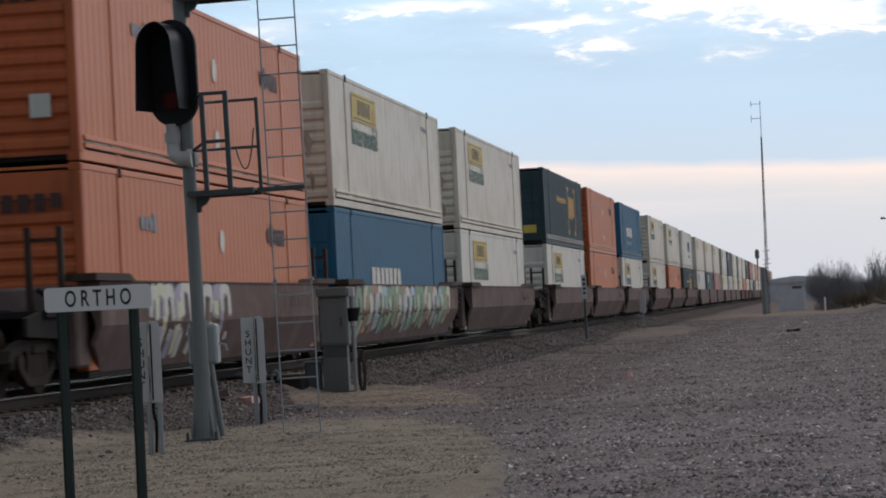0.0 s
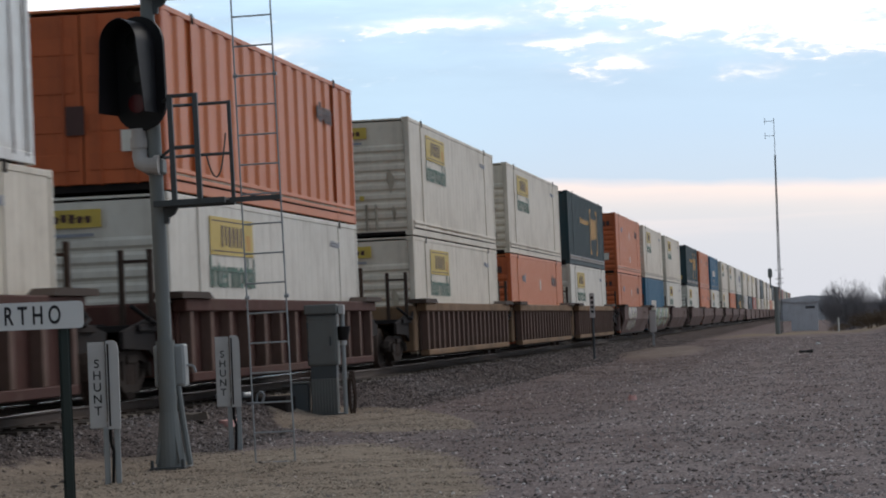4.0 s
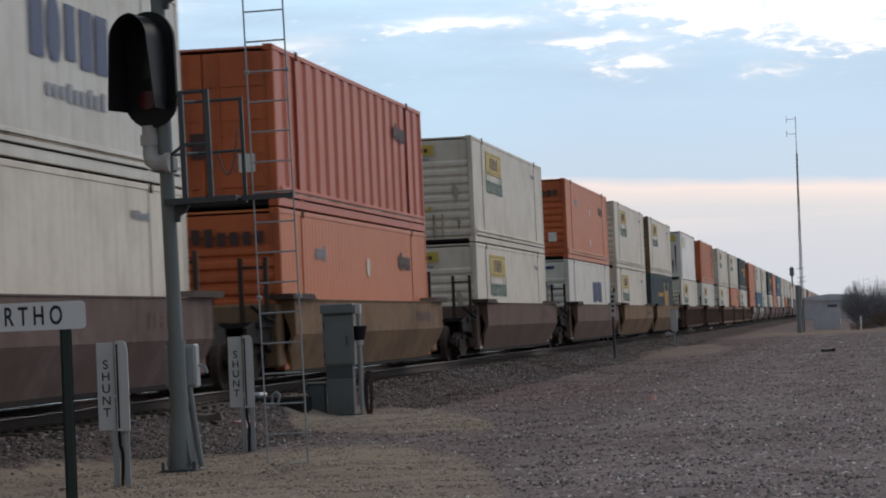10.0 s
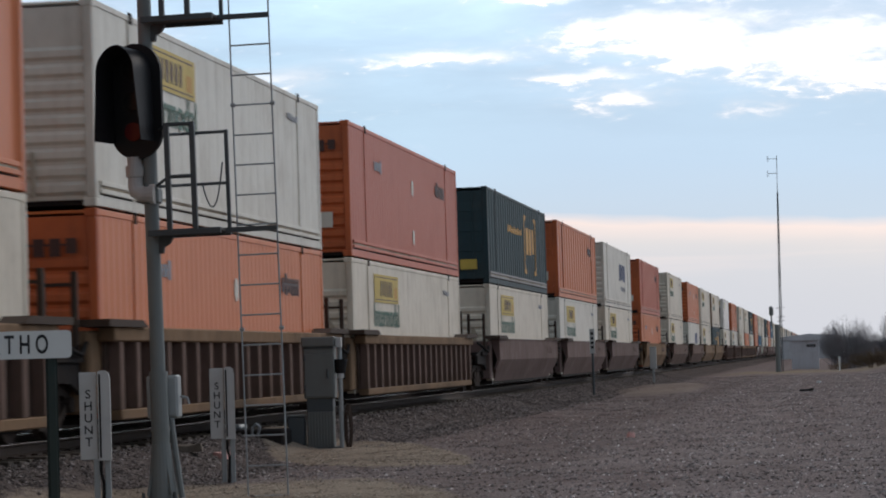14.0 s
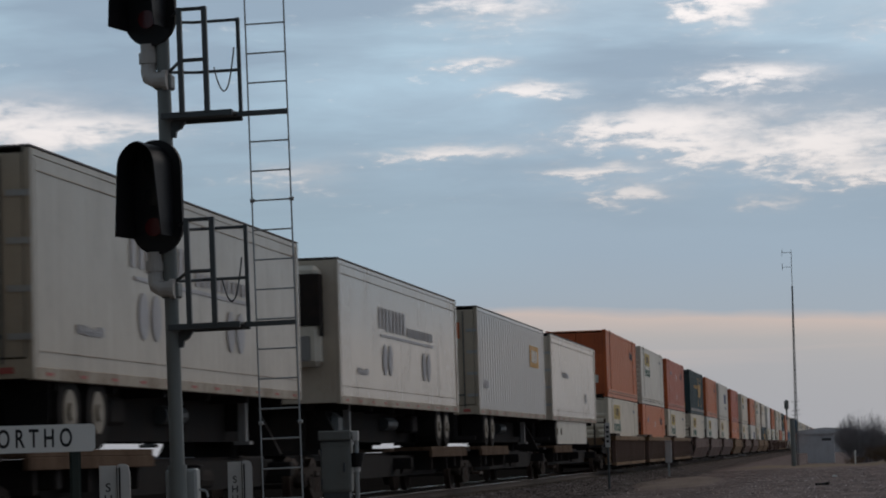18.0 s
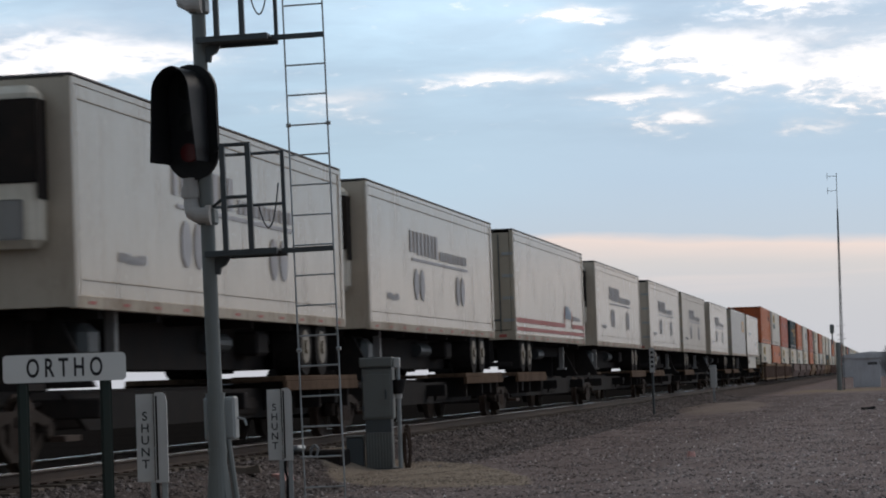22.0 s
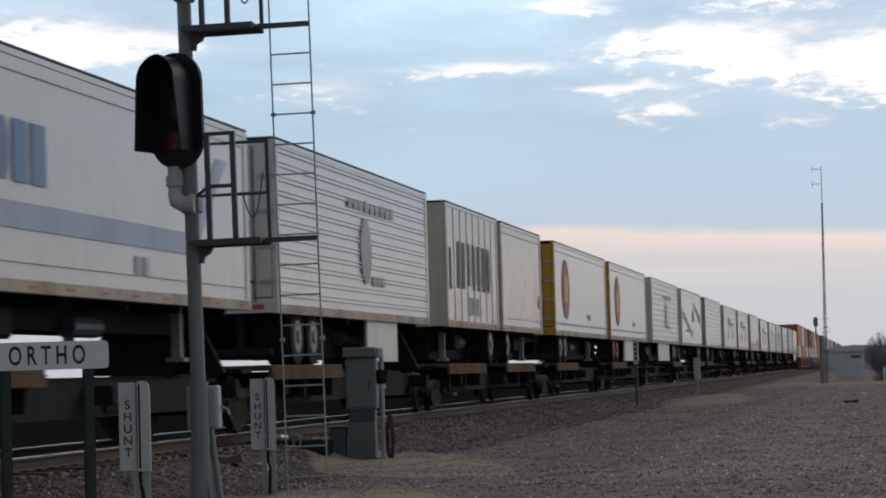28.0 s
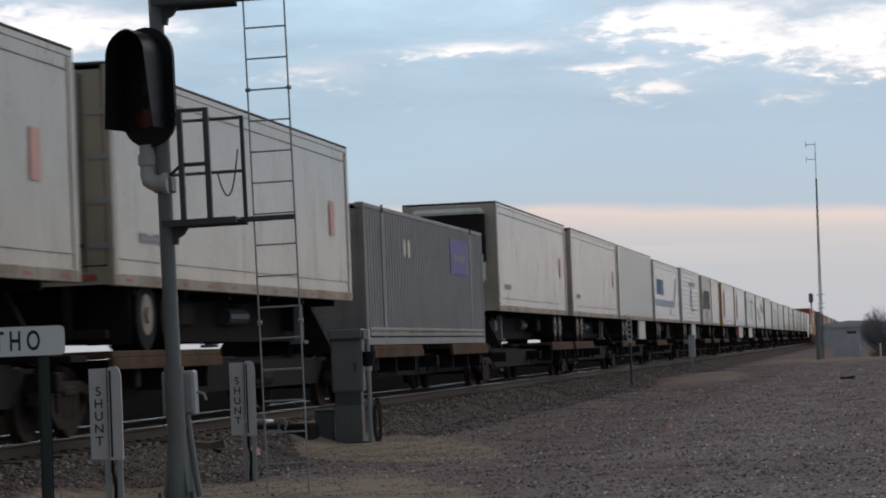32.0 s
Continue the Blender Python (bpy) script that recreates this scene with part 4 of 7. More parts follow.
def relay_case():
    s = thing("relay_case", "grey-green steel relay case on a ribbed pedestal", "relay case", m=pose(-8.54, 43.3, 0.03, 0, 0, 6))
    case = part("case", box(B(), -0.26, 0.26, -0.26, 0.26, 0.84, 1.70, 0.02), M['cab'], s)
    part("roof", box(B(), -0.29, 0.27, -0.32, 0.29, 1.72, 1.885, 0.018), M['cab'], s, "flat overhanging roof")
    part("throat", box(B(), -0.25, 0.25, -0.245, 0.25, 1.66, 1.73), M['iron'], s)
    door = sub("door", box(B(), -0.24, 0.22, -0.275, -0.26, 0.88, 1.60, 0.006), M['cab'], case)
    sub("door_handle", box(B(), 0.13, 0.16, -0.30, -0.275, 1.18, 1.34, 0.004), M['iron'], case)
    for z in (0.98, 1.48):
        sub("hinge", box(B(), -0.255, -0.225, -0.285, -0.272, z, z + 0.10), M['iron'], case)
    part("collar", box(B(), -0.22, 0.22, -0.22, 0.22, 0.62, 0.85, 0.01), M['iron'], s, "recessed dark collar")
    ped = part("pedestal", box(B(), -0.23, 0.22, -0.22, 0.22, 0.0, 0.64, 0.02), M['cab'], s, "folded sheet-steel pedestal")
    rib = sub("pedestal_rib", box(B(), -0.012, 0.012, -0.232, -0.22, 0.03, 0.62, 0.004), M['cab'], ped)
    rib.matrix_basis = pose(-0.20, 0, 0)
    for k in range(1, 9):
        again(rib, ped, pose(-0.20 + 0.05 * k, 0, 0))
    part("foot_plate", box(B(), -0.30, 0.34, -0.29, 0.29, -0.01, 0.025, 0.006), M['iron'], s)
    pipe = part("vent_pipe", rod(B(), (0.345, -0.1, 0.0), (0.345, -0.1, 1.70), 0.038, 12), M['cab2'], s, "galvanised pipe with a dark cone cap")
    bm = B()
    rod(bm, (0.345, -0.1, 1.26), (0.345, -0.1, 1.48), 0.085, 16, 0.135)
    rod(bm, (0.345, -0.1, 1.48), (0.345, -0.1, 1.50), 0.140, 16)
    sub("cone_cap", bm, M['head'], pipe)
    sub("collar_ring", rod(B(), (0.345, -0.1, 1.18), (0.345, -0.1, 1.27), 0.062, 12), M['alu_box'], pipe)
    part("pipe_head", box(B(), 0.28, 0.385, -0.2, 0.0, 1.70, 1.87, 0.012), M['alu_box'], s, "pale cast pipe head")
    bm = B()
    loop(bm, [(0.45 + 0.05 * math.cos(a), -0.15 + 0.02 * a, 0.34 + (0.26 + 0.010 * a) * math.sin(a)) for a in [math.tau * k / 14 for k in range(40)]], 0.024, 6)
    part("cable_coil", bm, M['rust'], s, "brown cable hung in a coil")
    side = part("side_cabinet", box(B(), -0.56, -0.27, -0.2, 0.15, 0.0, 0.55, 0.02), M['iron'], s)
    sub("side_cabinet_lid", box(B(), -0.58, -0.25, -0.22, 0.17, 0.55, 0.58, 0.008), M['cab'], side)


def switch_gear():
    s = thing("switch_machine", "low dark switch machine with bright rods beside the rail", "switch machine", m=pose(-9.72, 42.5, 0.20))
    bm = B()
    box(bm, -0.55, 0.75, -0.35, 0.35, -0.15, 0.20, 0.03)
    part("case", bm, M['under'], s)
    bm = B()
    box(bm, -0.50, 0.02, -0.30, 0.25, 0.20, 0.29, 0.03)
    part("lid", bm, M['steel'], s, "bright dented steel lid")
    for y in (-0.5, 0.45):
        bm = B()
        rod(bm, (-1.3, y, 0.10), (0.3, y, 0.10), 0.03, 8)
        part("operating_rod", bm, M['steel'], s)
    bm = B()
    pts = [(0.22, -0.38, 0.0), (0.25, -0.42, 0.24), (0.32, -0.42, 0.30), (0.38, -0.42, 0.24), (0.34, -0.42, 0.12)]
    for a, b in zip(pts, pts[1:]):
        rod(bm, a, b, 0.022, 8)
    part("conduit", bm, M['steel'], s)


def small_posts():
    s = thing("marker_stake", "thin dark steel stake with a small number plate", "stake", m=pose(-8.55, 95.1, 0))
    bm = B()
    rod(bm, (0, 0, 0), (0, 0, 1.75), 0.045, 8)
    part("stake", bm, M['iron'], s)
    bm = B()
    box(bm, -0.09, 0.09, -0.06, -0.045, 1.55, 2.45, 0.004)
    plate = part("number_plate", bm, M['alu_box'], s, "narrow grey plate with dark marks")
    for k in range(4):
        bm = B()
        box(bm, -0.05, 0.05, -0.066, -0.060, 1.72 + 0.17 * k, 1.82 + 0.17 * k)
        sub("mark", bm, M['black_ink'], plate)
    p = thing("cable_post", "pale grey steel cable marker on a thin post", "post", m=pose(-8.8, 132.0, 0.0))
    part("stem", box(B(), -0.05, 0.05, -0.04, 0.04, 0.0, 0.80), M['cab2'], p)
    panel = part("panel", box(B(), -0.17, 0.17, -0.06, 0.06, 0.72, 1.80, 0.03), M['alu_box'], p, "pale upright panel")
    sub("panel_cap", box(B(), -0.19, 0.19, -0.08, 0.08, 1.78, 1.84, 0.02), M['cab2'], panel)
    w = thing("white_post", "small white marker post in dry grass", "post", m=pose(0.72, 176.0, 0))
    bm = B()
    rod(bm, (0, 0, 0), (0, 0, 0.85), 0.06, 8)
    part("shaft", bm, M['sign_white'], w)
    bm = B()
    rod(bm, (0, 0, 0.85), (0, 0, 0.95), 0.07, 8, 0.02)
    part("cap", bm, M['sign_white'], w)


def litter():
    r = random.Random(9)
    for i, (x, y, mat_, lab, w) in enumerate(((-9.0, 37.9, 'pink', "faded pink plastic scrap on the ballast", 0.26), (-3.5, 46.0, 'pink', "small faded pink scrap on gravel", 0.10),
                                              (-0.77, 90.4, 'black', "dark rag lying on weedy gravel", 0.35), (-0.46, 113.7, 'sign_white', "small white scrap on gravel", 0.16),
                                              (-9.35, 37.0, 'tie', "broken board lying on the ballast", 0.5))):
        bm = B()
        n = 9
        top = [bm.verts.new((w * (0.6 + 0.4 * r.random()) * math.cos(math.tau * k / n), 0.7 * w * (0.6 + 0.4 * r.random()) * math.sin(math.tau * k / n), 0.05 + 0.05 * r.random())) for k in range(n)]
        low = [bm.verts.new((v.co.x * 1.1, v.co.y * 1.1, -0.02)) for v in top]
        for k in range(n):
            bm.faces.new((low[k], low[(k + 1) % n], top[(k + 1) % n], top[k]))
        bm.faces.new(top)
        ob = new("litter", mesh_of("litter", bm, M[mat_]))
        ob.matrix_basis = pose(x, y, float(ground_height(np.array(x), np.array(y))) + 0.01, 0, 0, r.uniform(0, 180))
        tagged(ob, lab, "litter")


def radio_mast():
    s = thing("radio_mast", "slender guyed lattice radio mast with a dipole on top", "radio mast", m=pose(-3.15, 177.8, 0, 0, 0.6, 0))
    for k in range(3):
        a = math.tau * k / 3 + 0.5
        bm = B()
        rod(bm, (0.12 * math.cos(a), 0.12 * math.sin(a), 0), (0.04 * math.cos(a), 0.04 * math.sin(a), 12.2), 0.026, 6, 0.02)
        part("leg", bm, M['iron'], s)
    bm = B()
    for i in range(40):
        z0, z1 = i * 0.3, i * 0.3 + 0.3
        for k in range(3):
            a, b = math.tau * k / 3 + 0.5, math.tau * ((k + 1) % 3) / 3 + 0.5
            r0, r1 = 0.12 - 0.08 * z0 / 12.2, 0.12 - 0.08 * z1 / 12.2
            rod(bm, (r0 * math.cos(a), r0 * math.sin(a), z0), (r1 * math.cos(b), r1 * math.sin(b), z1), 0.007, 4, cap=False)
    tagged(part("lattice", bm, M['iron'], s), kind="stuff")
    bm = B()
    rod(bm, (0, 0, 12.1), (0, 0, 14.7), 0.022, 6)
    part("whip", bm, M['iron'], s)
    for z in (13.5, 14.5):
        bm = B()
        rod(bm, (-0.62, 0, z), (0, 0, z), 0.018, 5)
        rod(bm, (-0.62, 0, z - 0.22), (-0.62, 0, z + 0.22), 0.018, 5)
        part("dipole", bm, M['iron'], s)
    d = thing("distant_signal", "distant dark signal head on a thick post beside the radio mast", "railway signal", m=pose(-3.35, 176.2, 0))
    # post and head in paler mast paint: distance haze put into their colour
    bm = B()
    rod(bm, (0, 0, 0), (0, 0, 3.2), 0.17, 10, 0.15)
    part("equipment_post", bm, M['mast'], d)
    bm = B()
    rod(bm, (-0.35, 0, 3.1), (-0.35, 0, 3.8), 0.05, 8)
    part("stem", bm, M['mast'], d)
    bm = B()
    box(bm, -0.50, -0.20, -0.18, 0.12, 3.78, 4.45, 0.10)
    part("head", bm, M['mast'], d)
    for z in (3.4, 3.7, 4.3):
        bm = B()
        rod(bm, (0.0, 0, z), (0.55, 0, z + 0.05), 0.02, 5)
        part("arm", bm, M['iron'], d)


def shed():
    s = thing("equipment_shed", "low weathered shed with a shallow roof, paled by haze", "shed", m=pose(-0.8, 196.0, 0))
    bm = B()
    box(bm, -1.9, 0.1, 0, 4, 0, 2.15)
    part("wall", bm, M['shed'], s)
    bm = B()
    prism(bm, [(-2.05, 2.15), (0.25, 2.15), (0.25, 2.22), (-0.7, 2.48), (-2.05, 2.32)], 'y', -0.2, 4.2)
    part("roof", bm, M['shed'], s)
    bm = B()
    box(bm, -0.8, -0.1, -0.03, 0.0, 1.65, 1.85)
    part("vent", bm, M['roof'], s)
    for k in range(4):
        bm = B()
        box(bm, -1.88 + k * 0.6, -1.83 + k * 0.6, -0.02, 0.0, 0, 2.15)
        part("batten", bm, M['shed'], s)
    h = thing("long_low_building", "long low grey building far up the line", "building", m=pose(-5.0, 420.0, 0))
    bm = B()
    box(bm, -2.5, 9, 0, 12, 0, 3.1)
    part("wall", bm, M['shed'], h)
    bm = B()
    prism(bm, [(-2.8, 3.1), (9.3, 3.1), (6.5, 3.75), (2.0, 4.0), (-2.0, 3.6)], 'y', -0.3, 12.3)
    part("roof", bm, M['shed'], h)


def wand(verts, faces, pts, w):
    """A thin tapering strip along a bent line, as two crossed blades."""
    for side in (Vector((1, 0, 0)), Vector((0, 1, 0))):
        n = len(verts)
        for i, p in enumerate(pts):
            k = w * (1 - 0.85 * i / (len(pts) - 1))
            verts += [tuple(p - side * k), tuple(p + side * k)]
        for i in range(len(pts) - 1):
            faces.append((n + 2 * i, n + 2 * i + 1, n + 2 * i + 3, n + 2 * i + 2))


def bare_tree(x, y, height, width, seed, label, wands=420, mat_='bark', low=0.1):
    """Leafless scrub: stems that fork from the ground, each set with many fine bent twigs; the outline stays ragged."""
    r = random.Random(seed)
    gz = float(ground_height(np.array(float(x)), np.array(float(y))))
    s = thing("bare_tree", label, "tree", "bare trees and brush", m=pose(x, y, gz - 0.03))
    lumps = [(0.84 * (k / 16 - 0.5) + r.uniform(-0.1, 0.1), r.uniform(-0.3, 0.3), r.uniform(0.15, 0.95) * (1 - 0.9 * (k / 16 - 0.5) ** 2), r.uniform(0.18, 0.34)) for k in range(17)]
    stems = 5 if width > 2.5 else 3
    for k in range(stems):
        bm = B()
        p = Vector((r.uniform(-0.12, 0.12) * width, r.uniform(-0.12, 0.12) * width, 0))
        d = Vector((r.uniform(-0.35, 0.35), r.uniform(-0.3, 0.3), 1)).normalized()
        rad = 0.03 + 0.012 * height
        for j in range(5):
            q = p + d * height * 0.15
            rod(bm, p, q, rad, 7, rad * 0.75)
            p, rad = q, rad * 0.75
            d = (d + Vector((r.uniform(-0.35, 0.35), r.uniform(-0.3, 0.3), 0.1))).normalized()
        part("trunk", bm, M[mat_], s)
    verts, faces = [], []
    for i in range(wands):
        lx, ly, lz, lr = lumps[r.randrange(len(lumps))]
        tip = Vector(((lx + r.gauss(0, lr * 0.6)) * width, (ly + r.gauss(0, lr * 0.6)) * width, max(low, lz + r.gauss(0, lr * 0.5)) * height * 0.88))
        over = math.sqrt((tip.x / (0.52 * width)) ** 2 + ((tip.z / height - 0.40) / 0.58) ** 2)
        if over > 1:
            tip = Vector((tip.x / over, tip.y / over, (0.40 + (tip.z / height - 0.40) / over) * height)) * r.uniform(0.86, 1.04)
        root = tip * r.uniform(0.45, 0.8) + Vector((r.gauss(0, 0.05), r.gauss(0, 0.05), -0.05)) * height
        root.z = max(0.0, root.z)
        wand(verts, faces, [root, root.lerp(tip, 0.5) + Vector((r.gauss(0, 0.03), r.gauss(0, 0.03), 0.03)) * height, tip], 0.010)
        for k in range(12):
            p = root.lerp(tip, r.uniform(0.0, 1.0))
            d = ((tip - root).normalized() * r.uniform(0.0, 0.6) + Vector((r.gauss(0, 0.7), r.gauss(0, 0.7), r.gauss(0.2, 0.5)))).normalized() * r.uniform(0.05, 0.15) * height * 0.6
            wand(verts, faces, [p, p + d * 0.5 + Vector((r.gauss(0, 0.03), 0, 0.02)), p + d], 0.006)
    me = bpy.data.meshes.new("crown")
    me.from_pydata(verts, [], faces)
    me.materials.append(M[mat_])
    c = new("crown", me)
    c.parent = s


def utility_pole(x, y, h, arm):
    s = thing("utility_pole", "weathered grey wooden utility pole", "utility pole", "utility poles", m=pose(x, y, 0))
    bm = B()
    rod(bm, (0, 0, 0), (0.1, 0, h), 0.16, 10, 0.11)
    part("pole", bm, M['wood'], s)
    bm = B()
    if arm:
        rod(bm, (0.08, 0, h - 0.1), (-0.35, 0, h + 0.05), 0.04, 6)
        box(bm, -0.62, -0.28, -0.12, 0.12, h - 0.05, h + 0.12, 0.03)
        part("yard_light", bm, M['iron'], s)
    else:
        rod(bm, (0.1, 0, h), (0.1, 0, h + 0.35), 0.14, 8)
        part("transformer", bm, M['iron'], s)


def far_woods():
    """A hazy belt of trees along the horizon, as many small uneven clumps."""
    r = np.random.RandomState(12)
    n = 9000
    az = np.radians(r.uniform(-75, 60, n))
    d = r.uniform(1300, 2300, n)
    h = (3.0 + 4.0 * (0.5 + 0.5 * np.sin(az * 31) * np.sin(az * 83 + 1))) * r.uniform(0.25, 1.0, n)
    w = r.uniform(2, 7, n)
    x, y = d * np.sin(az), d * np.cos(az)
    cx, sx = np.cos(az), np.sin(az)
    pts = []
    for dx, dz in ((-1, 0), (1, 0), (1.1, 0.6), (0.35, 1.0), (-0.5, 0.9), (-1.1, 0.45)):
        pts.append(np.stack([x + dx * w * cx, y - dx * w * sx, dz * h], 1))
    verts = np.stack(pts, 1).reshape(-1, 3)
    me = bpy.data.meshes.new("far_woods")
    me.from_pydata(verts.tolist(), [], np.arange(6 * n).reshape(-1, 6).tolist())
    me.materials.append(M['treeline'])
    tagged(new("far_woods", me), "hazy belt of bare woods on the horizon", "woods", kind="stuff")


# ---- the train: all its things have their origin at rail height in the middle of the track ----
CH = 2.896             # height of a high-cube container
FLOOR = 0.26           # floor of a well over the rail
HALF = 1.30            # half a container's width


def letters(bm, face, a0, a1, z0, z1, n, at, seed=1):
    """Unreadable lettering as one plain comb of upright bars on a side (x = at) or an end (y = at)."""
    r = random.Random(seed)
    w, h = (a1 - a0) / n, z1 - z0
    top, low = [], []
    for k in range(n):
        s, e = a0 + k * w + 0.17 * w, a0 + (k + 1) * w - 0.17 * w
        t, b = z1 - (0.0 if r.random() < 0.5 else 0.22 * h), z0 + (0.0 if r.random() < 0.7 else 0.12 * h)
        m = z0 + 0.5 * h
        top += [(s, m + 0.04 * h), (s, t), (e, t), (e, m + 0.04 * h)]
        low += [(s, m - 0.04 * h), (s, b), (e, b), (e, m - 0.04 * h)]
    if face == 'side':
        return prism(bm, top + low[::-1], 'x', at, at + 0.006)
    return prism(bm, top + low[::-1], 'y', at - 0.006, at)


FORMS = ([(0, 0), (1, 0), (1, 1), (0, 1)], [(0, 0), (0.8, 0), (1, 1), (0.2, 1)], [(0.1, 0.08), (0.9, 0.08), (0.9, 1), (0.1, 1)],
         [(0.2, 0), (0.8, 0), (1, 0.25), (1, 0.75), (0.8, 1), (0.2, 1), (0, 0.75), (0, 0.25)])


def big_marks(ink, a0, a1, z0, z1, n, seed=1, up=0.0, gap=0.10):
    """Large lettering as separate plain block shapes."""
    r = random.Random(seed)
    w = (a1 - a0) / n
    out = []
    for k in range(n):
        f = FORMS[r.randrange(len(FORMS))]
        s, e = a0 + k * w + gap * w, a0 + (k + 1) * w - gap * w
        out.append(("block_mark", ink, lambda bm, at, f=f, s=s, e=e: prism(bm, [(s + (e - s) * p, z0 + (z1 - z0) * q) for p, q in f], 'x', at + up, at + up + 0.006)))
    return tuple(out)


def slab(bm, face, a0, a1, z0, z1, at, t=0.006):
    if face == 'side':
        box(bm, at, at + t, a0, a1, z0, z1)
    else:
        box(bm, a0, a1, at - t, at, z0, z1)
    return bm


def oval(bm, cy, cz, ry, rz, at, n=20, t=0.006):
    return prism(bm, [(cy + ry * math.cos(math.tau * k / n), cz + rz * math.sin(math.tau * k / n)) for k in range(n)], 'x', at, at + t)


def wavy_side(y0, y1, z0, z1, at, period, depth, share=0.5):
    """An upright corrugated sheet facing +x, crests at x = at."""
    bm = B()
    n = max(1, round((y1 - y0) / period))
    p = (y1 - y0) / n
    line = []
    for k in range(n):
        a = y0 + k * p
        line += [(at, a), (at, a + p * share * 0.8), (at - depth, a + p * (share * 0.8 + 0.12)), (at - depth, a + p * 0.88)]
    line.append((at, y1))
    lo, hi = [bm.verts.new((x, y, z0)) for x, y in line], [bm.verts.new((x, y, z1)) for x, y in line]
    for i in range(len(line) - 1):
        bm.faces.new((lo[i], lo[i + 1], hi[i + 1], hi[i]))
    back = [bm.verts.new(c) for c in ((at - depth - 0.03, y0, z0), (at - depth - 0.03, y1, z0), (at - depth - 0.03, y1, z1), (at - depth - 0.03, y0, z1))]
    bm.faces.new(back)
    return bm


def container(label, side, color, end='ribs', marks=(), length=16.154, end_color=None, end_marks=(), height=CH, posts=True, word="", sill=None):
    """A shipping container standing on z = 0, its near side towards +x and its near end towards -y."""
    c = thing("shipping_container", label, "container", "containers on the train")
    m, h, e = M[color], length / 2, M[end_color or color]
    z0, z1 = 0.16, height - 0.10
    if side == 'smooth':
        bm = wavy_side(-h + 0.14, h - 0.14, z0, z1, HALF - 0.012, 0.61, 0.007, 0.85)
    elif side == 'fine':
        bm = wavy_side(-h + 0.14, h - 0.14, z0, z1, HALF - 0.010, 0.31, 0.009, 0.55)
    elif side == 'box':
        bm = wavy_side(-h + 0.14, h - 0.14, z0, z1, HALF - 0.010, 0.30, 0.055, 0.55)
    elif side == 'mid':
        bm = wavy_side(-h + 0.14, h - 0.14, z0, z1, HALF - 0.010, 0.56, 0.030, 0.6)
    else:
        bm = wavy_side(-h + 0.14, h - 0.14, z0, z1, HALF - 0.010, 0.93, 0.050, 0.6)
    part("side_wall", bm, m, c)
    bm = B()
    box(bm, -HALF, -HALF + 0.05, -h + 0.14, h - 0.14, z0, z1)
    part("side_wall", bm, m, c)
    part("roof", box(B(), -HALF + 0.03, HALF - 0.03, -h + 0.1, h - 0.1, height - 0.06, height - 0.02), m, c)
    part("floor", box(B(), -HALF + 0.05, HALF - 0.05, -h + 0.1, h - 0.1, 0.03, 0.14), M['under'], c)
    for sx in (-1, 1):
        part("bottom_rail", box(B(), *sorted((sx * (HALF - 0.07), sx * HALF)), -h + 0.15, h - 0.15, 0.01, 0.16, 0.008), m, c)
        part("top_rail", box(B(), *sorted((sx * (HALF - 0.06), sx * HALF)), -h + 0.15, h - 0.15, height - 0.10, height - 0.01, 0.008), m, c)
    for sx in (-1, 1):
        for sy in (-1, 1):
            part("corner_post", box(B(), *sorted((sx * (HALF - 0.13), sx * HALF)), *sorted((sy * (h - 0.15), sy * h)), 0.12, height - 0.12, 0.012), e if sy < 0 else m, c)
    cast = part("corner_casting", box(B(), -0.09, 0.09, -0.09, 0.09, -0.06, 0.06, 0.01), e, c)
    spots = [(sx * (HALF - 0.088), sy * (h - 0.088), z) for sx in (-1, 1) for sy in (-1, 1) for z in (0.062, height - 0.062)]
    cast.matrix_basis = pose(*spots[0])
    for p in spots[1:]:
        again(cast, c, pose(*p))
    if posts and length > 15:
        for y in (-6.06, 6.06):
            part("stacking_post", box(B(), HALF - 0.02, HALF + 0.004, y - 0.10, y + 0.10, 0.0, height, 0.006), m, c)
            part("lift_latch", box(B(), HALF - 0.01, HALF + 0.012, y - 0.09, y + 0.09, height - 0.14, height + 0.035, 0.01), M['under'], c)
        part("sill_slot", box(B(), HALF - 0.005, HALF + 0.003, -h + 0.3, h - 0.3, 0.165, 0.185), M['under'], c)
        for zs in (0.19, 0.30):
            part("outer_sill", box(B(), HALF - 0.01, HALF + 0.020, -h + 0.25, h - 0.25, zs, zs + 0.065, 0.006), M[sill] if sill else m, c)
        part("sill_slot", box(B(), HALF - 0.005, HALF + 0.002, -h + 0.3, h - 0.3, 0.262, 0.292), M['soot'], c)
    part("end_wall", box(B(), -HALF + 0.12, HALF - 0.12, h - 0.08, h - 0.04, 0.1, height - 0.1), m, c)
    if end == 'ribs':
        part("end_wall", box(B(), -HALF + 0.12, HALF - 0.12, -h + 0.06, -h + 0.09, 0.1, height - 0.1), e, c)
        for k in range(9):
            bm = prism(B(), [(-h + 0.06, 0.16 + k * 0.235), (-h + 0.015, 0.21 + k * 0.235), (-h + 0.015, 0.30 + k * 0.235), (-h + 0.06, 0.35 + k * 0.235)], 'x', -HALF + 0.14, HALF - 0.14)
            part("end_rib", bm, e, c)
    else:
